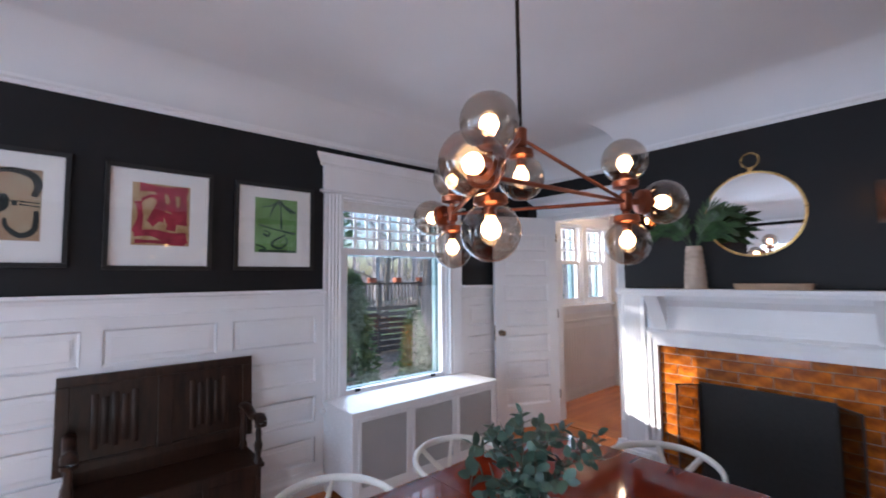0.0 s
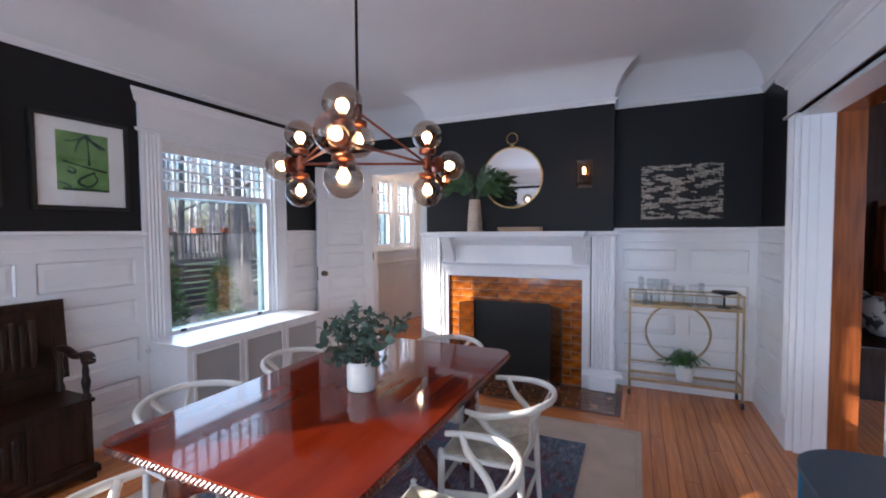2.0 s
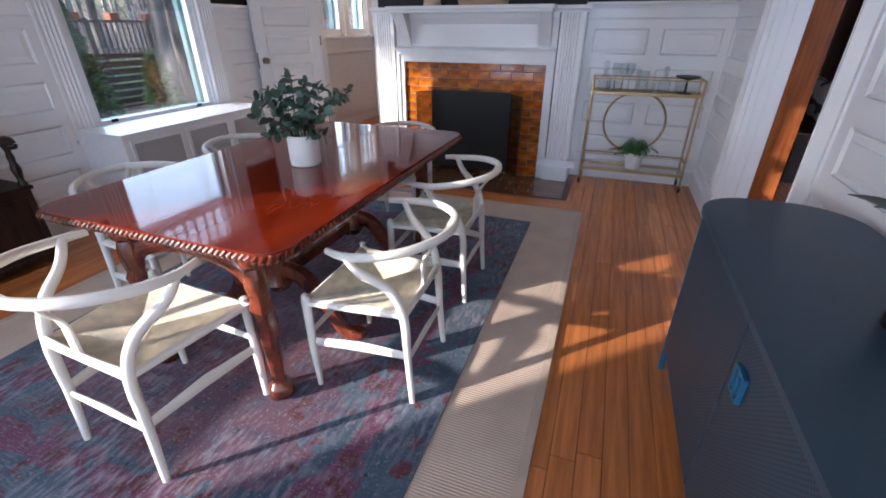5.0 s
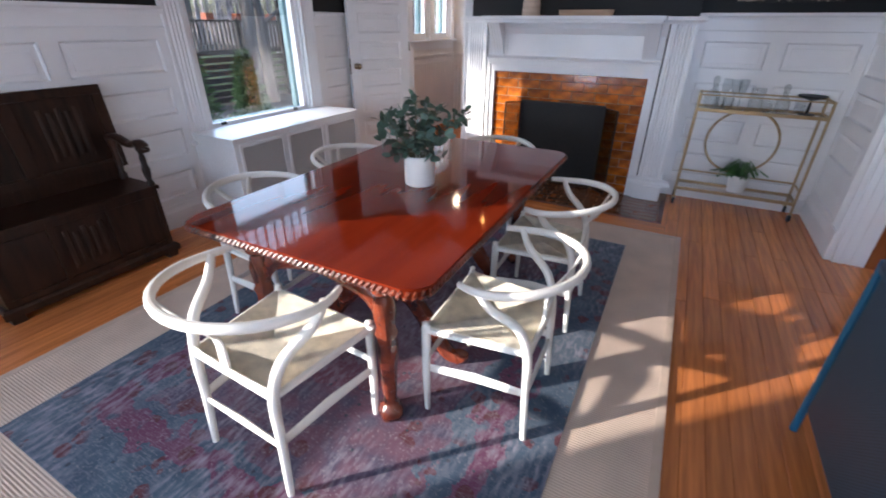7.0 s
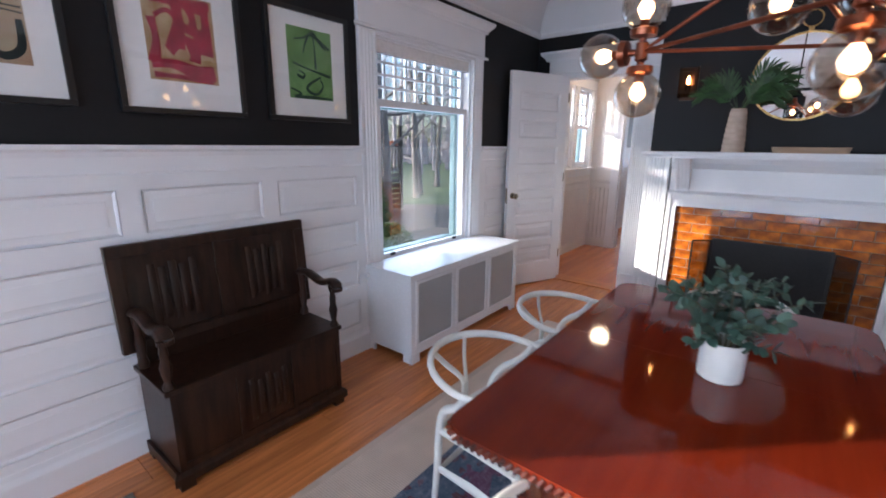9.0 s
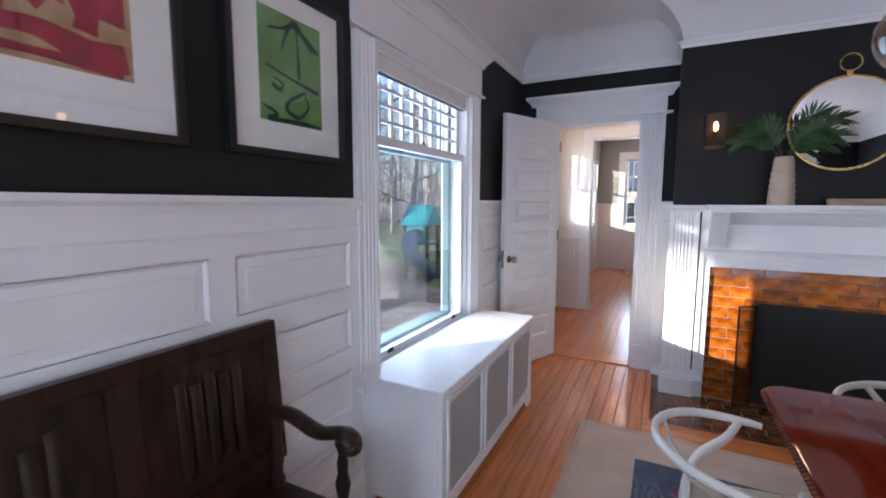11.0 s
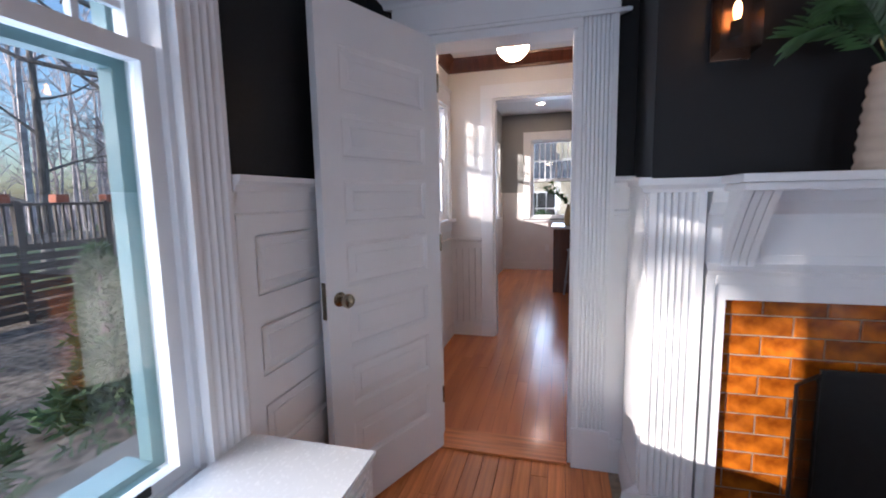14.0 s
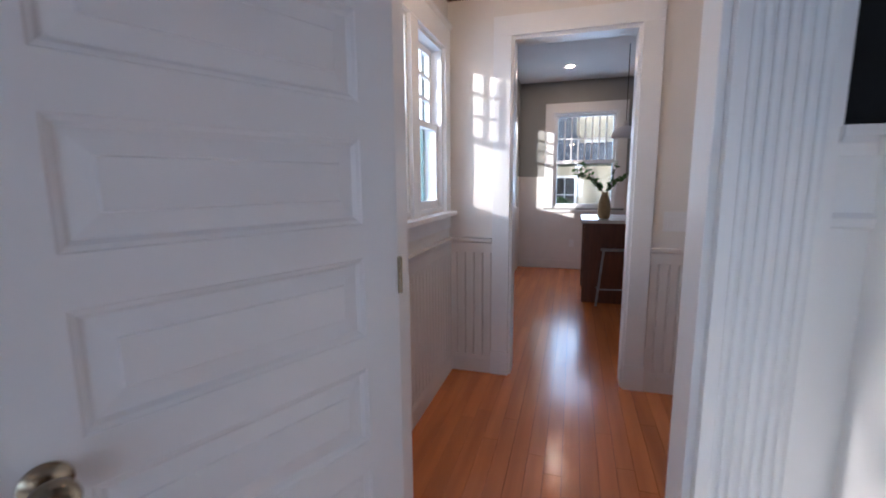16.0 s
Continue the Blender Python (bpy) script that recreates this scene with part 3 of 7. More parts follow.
# moulded frame round the tiled opening
for a, b, z0, z1 in ((0.185, 0.255, 0, 1.075), (W - 0.255, W - 0.185, 0, 1.075), (0.255, W - 0.255, 0.982, 1.075)):
    box(bm, a, b, 0, 0.030, z0, z1, 0, M)
for a, b, z0, z1 in ((0.185, 0.215, 0, 1.075), (W - 0.215, W - 0.185, 0, 1.075), (0.215, W - 0.215, 1.04, 1.075)):
    box(bm, a, b, 0.030, 0.044, z0, z1, 0.004, M)
part("opening_frame", bm, WHITE, mantel)
bm = bmesh.new()
box(bm, 0.185, W - 0.185, 0, 0.024, 1.075, 1.375, 0, M)
moulding(bm, M, 0.185, W - 0.185, [(0.024, 1.075), (0.056, 1.075), (0.060, 1.092), (0.040, 1.105), (0.024, 1.115)], ret=False)
moulding(bm, M, 0.185, W - 0.185, [(0.024, 1.29), (0.034, 1.30), (0.060, 1.335), (0.068, 1.375), (0.024, 1.375)], ret=False)
for a, b in ((0.36, W - 0.36),):
    moulding(bm, M, a, b, [(0.024, 1.135), (0.031, 1.135), (0.031, 1.147), (0.024, 1.147)], ret=False)
    moulding(bm, M, a, b, [(0.024, 1.262), (0.031, 1.262), (0.031, 1.274), (0.024, 1.274)], ret=False)
    for u in (a, b):
        box(bm, u - 0.006, u + 0.006, 0.024, 0.031, 1.135, 1.274, 0, M)
part("frieze", bm, WHITE, mantel, "plain white frieze with a beaded panel")
bm = bmesh.new()
moulding(bm, M, 0.02, W - 0.02, [(0.0, 1.372), (0.058, 1.372), (0.062, 1.385), (0.072, 1.395), (0.076, 1.40), (0.078, 1.423), (0.0, 1.423)])
box(bm, 0.205, W - 0.205, 0.02, 0.262, 1.398, 1.425, 0.005, M)
box(bm, 0.220, W - 0.220, 0.02, 0.240, 1.372, 1.398, 0.008, M)
part("shelf", bm, WHITE, mantel)
for u in (0.285, W - 0.285):
    bm = bmesh.new()
    pts = []
    for i in range(15):
        t = i / 14
        z = 1.372 - 0.265 * t
        n = 0.040 + 0.165 * (1 - t) ** 2.2 + 0.030 * math.sin(math.pi * min(1, t * 1.1))
        pts.append((n, z))
    prof = [(0.024, 1.372)] + pts + [(0.024, 1.107)]
    for k, du in enumerate((-0.039, -0.013, 0.013, 0.039)):
        ends = [[bm.verts.new(M @ Vector((u + du + s * 0.0115, n, z))) for n, z in prof] for s in (-1, 1)]
        for i in range(len(prof)):
            j = (i + 1) % len(prof)
            bm.faces.new((ends[0][i], ends[0][j], ends[1][j], ends[1][i]))
        bm.faces.new(ends[0])
        bm.faces.new(ends[1][::-1])
    inner = [(max(0.024, n - 0.010), z) for n, z in prof]
    ends = [[bm.verts.new(M @ Vector((u + s * 0.051, n, z))) for n, z in inner] for s in (-1, 1)]
    for i in range(len(inner)):
        j = (i + 1) % len(inner)
        bm.faces.new((ends[0][i], ends[0][j], ends[1][j], ends[1][i]))
    bm.faces.new(ends[0])
    bm.faces.new(ends[1][::-1])
    part("corbel", bm, WHITE, mantel, "fluted scrolled corbel")

# tiled surround and firebox
bm = bmesh.new()
box(bm, 0.25, 0.585, -0.03, -0.006, 0, 1.0, 0, M)
box(bm, W - 0.585, W - 0.25, -0.03, -0.006, 0, 1.0, 0, M)
box(bm, 0.585, W - 0.585, -0.03, -0.006, 0.70, 1.0, 0, M)
surround = structure("fireplace_surround", bm, GROUT, "amber glazed tile surround with pale joints", "tiles")
bm = bmesh.new()
box(bm, 0.45, W - 0.45, -0.42, -0.40, 0, 0.80, 0, M)
box(bm, 0.43, 0.45, -0.40, -0.03, 0, 0.80, 0, M)
box(bm, W - 0.45, W - 0.43, -0.40, -0.03, 0, 0.80, 0, M)
box(bm, 0.45, W - 0.45, -0.40, -0.03, 0.78, 0.80, 0, M)
structure("firebox", bm, BLACK_METAL, "sooty black firebox behind the screen", "firebox")

# ---- floor ----
HX, HY0, HY1 = 3.20, 0.10, 2.10
bm = bmesh.new()
box(bm, WX - 0.2, 4.32, SY - 0.25, NY + 0.2, -0.12, -0.012)
floor = structure("floor", bm, SUBFLOOR, "warm reddish fir strip floor with a border", "floor")
bm = bmesh.new()
box(bm, HX, EN, HY0, HY1, -0.012, -0.003)
hearth = structure("hearth", bm, GROUT, "glazed brown tile hearth set in the floor", "hearth")

# ---- dining room things ----
MAHOGANY = mat("polished_mahogany", (0.158, 0.0150, 0.0036), 0.06, var=0.10, scale=2.2, stretch=(0.5, 7, 2), col2=(0.190, 0.0205, 0.0048), bump=0.004, bscale=40, spec=0.40, uneven=0.012)
MAHOGANY_CARVED = mat("carved_mahogany", (0.085, 0.016, 0.009), 0.25, var=0.4, scale=9, col2=(0.20, 0.040, 0.015), bump=0.25, bscale=70, coat=0.5)
CHAIR_PAINT = mat("off_white_chair_lacquer", (0.76, 0.75, 0.70), 0.36, var=0.05, scale=7, bump=0.10, bscale=90)
CORD = mat("paper_cord", (0.74, 0.68, 0.55), 0.85, var=0.14, scale=22, bump=0.5, bscale=220)
BLACK_OAK = mat("black_brown_oak", (0.015, 0.0068, 0.0040), 0.34, var=0.4, scale=5, stretch=(6, 6, 0.8), col2=(0.036, 0.0145, 0.0075), bump=0.15, bscale=40, coat=0.0, spec=0.35)
RAD_WHITE = mat("white_satin_cover", (0.80, 0.80, 0.80), 0.26, var=0.02, scale=3)
MESH_GREY = mat("perforated_metal_sheet", (0.55, 0.55, 0.54), 0.45, metal=0.3, var=0.08, scale=30)
HOLE = mat("dark_perforation", (0.06, 0.06, 0.06), 0.9)
CLAY_WHITE = mat("white_ceramic", (0.78, 0.77, 0.75), 0.35, var=0.03, scale=9, bump=0.08)
LEAF_BLUE = mat("eucalyptus_leaf", (0.060, 0.115, 0.085), 0.45, var=0.30, scale=18, rnd=0.25, bump=0.1)
LEAF_DARK = mat("dark_green_leaf", (0.036, 0.082, 0.026), 0.42, var=0.30, scale=14, rnd=0.25, bump=0.1)
STEM = mat("brown_green_stem", (0.10, 0.085, 0.045), 0.6, var=0.2)
RUG_EDGE = mat("beige_flatweave", (0.66, 0.52, 0.415), 0.92, var=0.08, scale=5, bump=0.6, bscale=260)
RUG_BIND = mat("beige_rug_binding", (0.56, 0.44, 0.345), 0.9, var=0.08, scale=9, bump=0.4, bscale=200)


def ribbed(m, pitch, dark, way="X"):
    """Gives a woven material fine ribs: raised cords with darker gaps between."""
    n, l = m.node_tree.nodes, m.node_tree.links
    b = n["Principled BSDF"]
    tc, wv, mr, mx, bp = n.new("ShaderNodeTexCoord"), n.new("ShaderNodeTexWave"), n.new("ShaderNodeMapRange"), n.new("ShaderNodeMix"), n.new("ShaderNodeBump")
    wv.bands_direction = way
    wv.inputs["Scale"].default_value = 0.314 / pitch
    wv.inputs["Distortion"].default_value, wv.inputs["Detail"].default_value, wv.inputs["Detail Scale"].default_value = 0.4, 2, 3
    l.new(tc.outputs["Object"], wv.inputs["Vector"])
    mr.inputs[1].default_value, mr.inputs[2].default_value, mr.inputs[3].default_value, mr.inputs[4].default_value = 0.0, 0.45, dark, 0.0
    l.new(wv.outputs["Fac"], mr.inputs[0])
    mx.data_type = "RGBA"
    src = b.inputs["Base Color"].links[0].from_socket
    l.new(mr.outputs[0], mx.inputs[0])
    l.new(src, mx.inputs[6])
    mx.inputs[7].default_value = (0.10, 0.07, 0.05, 1)
    l.new(mx.outputs[2], b.inputs["Base Color"])
    bp.inputs["Strength"].default_value, bp.inputs["Distance"].default_value = 0.6, 0.003
    l.new(wv.outputs["Fac"], bp.inputs["Height"])
    l.new(bp.outputs[0], b.inputs["Normal"])


ribbed(RUG_EDGE, 0.011, 0.24)


def rug_mat():
    """A faded oriental pattern: blue ground, plum field and medallion, rust and cream flecks, worn in streaks."""
    m = bpy.data.materials.new("faded_oriental_rug")
    m.use_nodes = True
    n, l = m.node_tree.nodes, m.node_tree.links
    b = n["Principled BSDF"]
    b.inputs["Roughness"].default_value = 0.95
    b.inputs["Sheen Weight"].default_value = 0.15
    tc = n.new("ShaderNodeTexCoord")

    def noise_tex(scale, detail=4, stretch=(1, 1, 1), kind="ShaderNodeTexNoise"):
        mp, t = n.new("ShaderNodeMapping"), n.new(kind)
        mp.inputs["Scale"].default_value = stretch
        l.new(tc.outputs["Object"], mp.inputs[0])
        l.new(mp.outputs[0], t.inputs["Vector"])
        t.inputs["Scale"].default_value = scale
        if kind == "ShaderNodeTexNoise":
            t.inputs["Detail"].default_value = detail
        return t.outputs[0]

    def rng_node(src, a, z):
        r = n.new("ShaderNodeMapRange")
        r.inputs[1].default_value, r.inputs[2].default_value = a, z
        l.new(src, r.inputs[0])
        return r.outputs[0]

    def math_node(op, a, z=None):
        q = n.new("ShaderNodeMath")
        q.operation = op
        l.new(a, q.inputs[0])
        if isinstance(z, (int, float)):
            q.inputs[1].default_value = z
        elif z is not None:
            l.new(z, q.inputs[1])
        return q.outputs[0]

    def mix_col(fac, a, z):
        q = n.new("ShaderNodeMix")
        q.data_type = "RGBA"
        l.new(fac, q.inputs[0])
        for k, v in ((6, a), (7, z)):
            if isinstance(v, tuple):
                q.inputs[k].default_value = (*v, 1)
            else:
                l.new(v, q.inputs[k])
        return q.outputs[2]

    sep = n.new("ShaderNodeSeparateXYZ")
    l.new(tc.outputs["Object"], sep.inputs[0])
    wob = math_node("MULTIPLY", math_node("SUBTRACT", noise_tex(5.5), 0.5), 0.34)
    ax = math_node("ADD", math_node("ABSOLUTE", sep.outputs[0]), wob)
    ay = math_node("ADD", math_node("ABSOLUTE", sep.outputs[1]), wob)
    ground = mix_col(rng_node(noise_tex(5), 0.35, 0.65), (0.030, 0.058, 0.100), (0.064, 0.106, 0.152))
    # plum field inside the border
    field = math_node("MULTIPLY", math_node("LESS_THAN", ax, 0.98), math_node("LESS_THAN", ay, 0.55))
    col = mix_col(field, ground, mix_col(rng_node(noise_tex(9), 0.4, 0.62), (0.125, 0.050, 0.085), (0.060, 0.050, 0.095)))
    # a plum guard stripe
    sx = math_node("MULTIPLY", math_node("GREATER_THAN", ax, 1.03), math_node("LESS_THAN", ax, 1.15))
    sx = math_node("MULTIPLY", sx, math_node("LESS_THAN", ay, 0.76))
    sy = math_node("MULTIPLY", math_node("GREATER_THAN", ay, 0.64), math_node("LESS_THAN", ay, 0.75))
    sy = math_node("MULTIPLY", sy, math_node("LESS_THAN", ax, 1.16))
    stripe = math_node("MULTIPLY", math_node("MAXIMUM", sx, sy), rng_node(noise_tex(11), 0.32, 0.42))
    col = mix_col(stripe, col, (0.120, 0.028, 0.075))
    # medallion
    med = math_node("SQRT", math_node("ADD", math_node("MULTIPLY", math_node("MULTIPLY", ax, 0.62), math_node("MULTIPLY", ax, 0.62)), math_node("MULTIPLY", ay, ay)))
    ring = math_node("MULTIPLY", math_node("GREATER_THAN", med, 0.30), math_node("LESS_THAN", med, 0.37))
    col = mix_col(math_node("LESS_THAN", med, 0.37), col, mix_col(rng_node(noise_tex(13), 0.4, 0.6), (0.17, 0.10, 0.14), (0.11, 0.05, 0.08)))
    col = mix_col(ring, col, (0.14, 0.035, 0.065))
    # flowers
    vor = math_node("ADD", noise_tex(10.5, kind="ShaderNodeTexVoronoi"), math_node("MULTIPLY", math_node("SUBTRACT", noise_tex(26), 0.5), 0.5))
    near = math_node("MULTIPLY", rng_node(noise_tex(3.2, 2), 0.44, 0.50), math_node("GREATER_THAN", math_node("MAXIMUM", math_node("SUBTRACT", ax, 0.43), ay), 0.42))
    col = mix_col(math_node("MULTIPLY", near, math_node("LESS_THAN", vor, 0.34)), col, (0.085, 0.013, 0.024))
    vor2 = noise_tex(17, kind="ShaderNodeTexVoronoi")
    col = mix_col(math_node("LESS_THAN", vor2, 0.13), col, (0.020, 0.028, 0.050))
    # worn pale streaks along the weave
    wear = math_node("MULTIPLY", rng_node(noise_tex(16, 8, (1.0, 3.2, 1)), 0.44, 0.70), rng_node(noise_tex(2.2, 5), 0.40, 0.60))
    col = mix_col(math_node("MULTIPLY", wear, 0.80), col, (0.33, 0.30, 0.36))
    weft = math_node("MULTIPLY", rng_node(noise_tex(60, 3, (5, 0.5, 1)), 0.52, 0.66), rng_node(noise_tex(1.4, 4), 0.40, 0.62))
    col = mix_col(math_node("MULTIPLY", weft, 0.45), col, (0.30, 0.28, 0.34))
    fleck = rng_node(noise_tex(95, 2), 0.60, 0.70)
    col = mix_col(math_node("MULTIPLY", fleck, 0.45), col, (0.33, 0.30, 0.32))
    l.new(col, b.inputs["Base Color"])
    bp = n.new("ShaderNodeBump")
    bp.inputs["Strength"].default_value, bp.inputs["Distance"].default_value = 0.5, 0.003
    l.new(noise_tex(240, 2), bp.inputs["Height"])
    l.new(bp.outputs[0], b.inputs["Normal"])
    return m


RUG = rug_mat()

# rugs, one upon the other
ur = thing("under_rug", "large ribbed beige flatweave rug on the floor", "rug", pose(1.282, 1.225, 0.001))
bm = bmesh.new()
box(bm, -1.655, 1.665, -1.235, 1.235, 0, 0.008)
part("weave", bm, RUG_EDGE, ur)
for x0, x1, y0, y1 in ((-1.69, 1.70, 1.235, 1.27), (-1.69, 1.70, -1.27, -1.235), (-1.69, -1.655, -1.235, 1.235), (1.665, 1.70, -1.235, 1.235)):
    bm = bmesh.new()
    box(bm, x0, x1, y0, y1, 0, 0.0095, 0.003)
    part("binding", bm, RUG_BIND, ur, "plain beige cloth binding")
bm = bmesh.new()
nx, ny = 28, 20
grid = [[bm.verts.new((-1.36 + 2.72 * i / nx, -0.93 + 1.86 * j / ny, 0.007 + 0.0012 * noise.noise((i * 0.6, j * 0.6, 0)))) for j in range(ny + 1)] for i in range(nx + 1)]
for i in range(nx):
    for j in range(ny):
        bm.faces.new((grid[i][j], grid[i + 1][j], grid[i + 1][j + 1], grid[i][j + 1]))
edge = [e for e in bm.edges if e.is_boundary]
ext = bmesh.ops.extrude_edge_only(bm, edges=edge)
for v in [g for g in ext["geom"] if isinstance(g, bmesh.types.BMVert)]:
    v.co.z = 0.0
solo("oriental_rug", bm, RUG, "faded blue and plum oriental rug laid on the beige rug", "rug", m=pose(1.285, 1.222, 0.0092))


# ---- table ----
def rounded_rect(x0, x1, y0, y1, r, k=6):
    pts = []
    for cx, cy, a0 in ((x1 - r, y1 - r, 0), (x0 + r, y1 - r, 90), (x0 + r, y0 + r, 180), (x1 - r, y0 + r, 270)):
        for i in range(k + 1):
            a = radians(a0 + 90 * i / k)
            pts.append((cx + r * math.cos(a), cy + r * math.sin(a)))
    return pts


TX0, TX1, TY0, TY1 = 0.535, 2.190, 0.674, 1.698
table = thing("dining_table", "polished reddish mahogany dining table with rope-carved edge", "table", pose((TX0 + TX1) / 2, (TY0 + TY1) / 2, 0.0165) @ Matrix.Diagonal((1, 1, 0.966, 1)))
hx, hy = (TX1 - TX0) / 2, (TY1 - TY0) / 2
seam = 1.375 - (TX0 + TX1) / 2
for a, b, left in ((-hx, seam, True), (seam, hx, False)):
    outline = [p for p in rounded_rect(-hx, hx, -hy, hy, 0.07) if (p[0] < seam) == left]
    outline += []
    cut = [(seam - 0.0008 if left else seam + 0.0008, -hy), (seam - 0.0008 if left else seam + 0.0008, hy)]
    pts = outline + cut
    cx = sum(p[0] for p in pts) / len(pts)
    pts.sort(key=lambda p: math.atan2(p[1], p[0] - cx))
    bm = bmesh.new()
    prism(bm, pts, 0.700, 0.729)
    es = [e for e in bm.edges if all(abs(v.co.z - 0.729) < 1e-4 for v in e.verts) and not all(abs(v.co.x - cut[0][0]) < 1e-4 for v in e.verts)]
    bmesh.ops.bevel(bm, geom=es, offset=0.006, segments=2, affect="EDGES")
    part("tabletop", bm, MAHOGANY, table)
# rope carving round the edge
bm = bmesh.new()
loop = rounded_rect(-hx, hx, -hy, hy, 0.07, 5)
total = []
for p, q in zip(loop, loop[1:] + loop[:1]):
    p, q = Vector(p), Vector(q)
    k = max(1, round((q - p).length / 0.021))
    for i in range(k):
        total.append((p.lerp(q, i / k), (q - p).normalized()))
for p, d in total:
    nrm = Vector((d.y, -d.x))
    lo = Vector((p.x, p.y, 0.696)) - Vector((d.x, d.y, 0)) * 0.006
    hi = Vector((p.x, p.y, 0.722)) + Vector((d.x, d.y, 0)) * 0.006
    out = Vector((nrm.x, nrm.y, 0))
    tube(bm, [lo - out * 0.002, (lo + hi) / 2 + out * 0.006, hi - out * 0.001], [0.006, 0.0085, 0.006], 6)
part("rope_edge", bm, MAHOGANY_CARVED, table, "gadrooned rope-carved edge", smooth=True)
bm = bmesh.new()
box(bm, -hx + 0.16, hx - 0.16, -hy + 0.20, -hy + 0.225, 0.60, 0.698, 0.004)
box(bm, -hx + 0.16, hx - 0.16, hy - 0.225, hy - 0.20, 0.60, 0.698, 0.004)
box(bm, -hx + 0.14, -hx + 0.165, -hy + 0.20, hy - 0.20, 0.60, 0.698, 0.004)
box(bm, hx - 0.165, hx - 0.14, -hy + 0.20, hy - 0.20, 0.60, 0.698, 0.004)
part("apron", bm, MAHOGANY_CARVED, table)
LEG_PROFILE = [(0.030, 0.0), (0.044, 0.014), (0.048, 0.038), (0.042, 0.062), (0.026, 0.080), (0.024, 0.10), (0.027, 0.16), (0.030, 0.22), (0.034, 0.30), (0.037, 0.36), (0.033, 0.40), (0.040, 0.425), (0.030, 0.45), (0.034, 0.475), (0.040, 0.52), (0.036, 0.56), (0.030, 0.585), (0.042, 0.60), (0.042, 0.695)]
for lx in (-0.695, 0.695):
    for ly in (-0.29, 0.29):
        bm = bmesh.new()
        seg = 20
        rings = []
        for r, z in LEG_PROFILE:
            ring = []
            for i in range(seg):
                a = 2 * math.pi * i / seg
                rr = r * (1 + (0.10 * math.cos(5 * a + z * 14) if 0.1 < z < 0.56 else 0.07 * math.cos(4 * a) if z < 0.08 else 0))
                ring.append(bm.verts.new((lx + rr * math.cos(a), ly + rr * math.sin(a), z)))
            rings.append(ring)
        for p, q in zip(rings, rings[1:]):
            for i in range(seg):
                j = (i + 1) % seg
                bm.faces.new((p[i], p[j], q[j], q[i]))
        bm.faces.new(rings[0][::-1])
        bm.faces.new(rings[-1])
        part("leg", bm, MAHOGANY_CARVED, table, "carved turned leg on a ball foot", smooth=True)
    bm = bmesh.new()
    arch = curve_pts([(lx, -0.28, 0.50), (lx, -0.20, 0.575), (lx, 0, 0.615), (lx, 0.20, 0.575), (lx, 0.28, 0.50)], 6)
    tube(bm, arch, 0.026, 8, (0.6, 1.4))
    part("cross_arch", bm, MAHOGANY_CARVED, table, smooth=True)
for px in (-0.30, 0.33):
    bm = bmesh.new()
    lathe(bm, [(0.05, 0.20), (0.075, 0.24), (0.05, 0.30), (0.06, 0.38), (0.085, 0.46), (0.06, 0.54), (0.07, 0.62), (0.10, 0.66), (0.10, 0.70)], 20, pose(px, 0, 0))
    part("pedestal_column", bm, MAHOGANY_CARVED, table, smooth=True)
    for s in (-1, 1):
        bm = bmesh.new()
        tube(bm, curve_pts([(px, 0.03 * s, 0.30), (px, 0.14 * s, 0.28), (px, 0.25 * s, 0.14), (px, 0.33 * s, 0.035), (px, 0.39 * s, 0.03), (px, 0.40 * s, 0.06)], 6), [0.040] * 12 + [0.034] * 12 + [0.028] * 7, 8, (0.8, 1.2))
        part("scroll_foot", bm, MAHOGANY_CARVED, table, smooth=True)
bm = bmesh.new()
box(bm, -0.30, 0.33, -0.03, 0.03, 0.235, 0.285, 0.01)
part("stretcher", bm, MAHOGANY_CARVED, table)


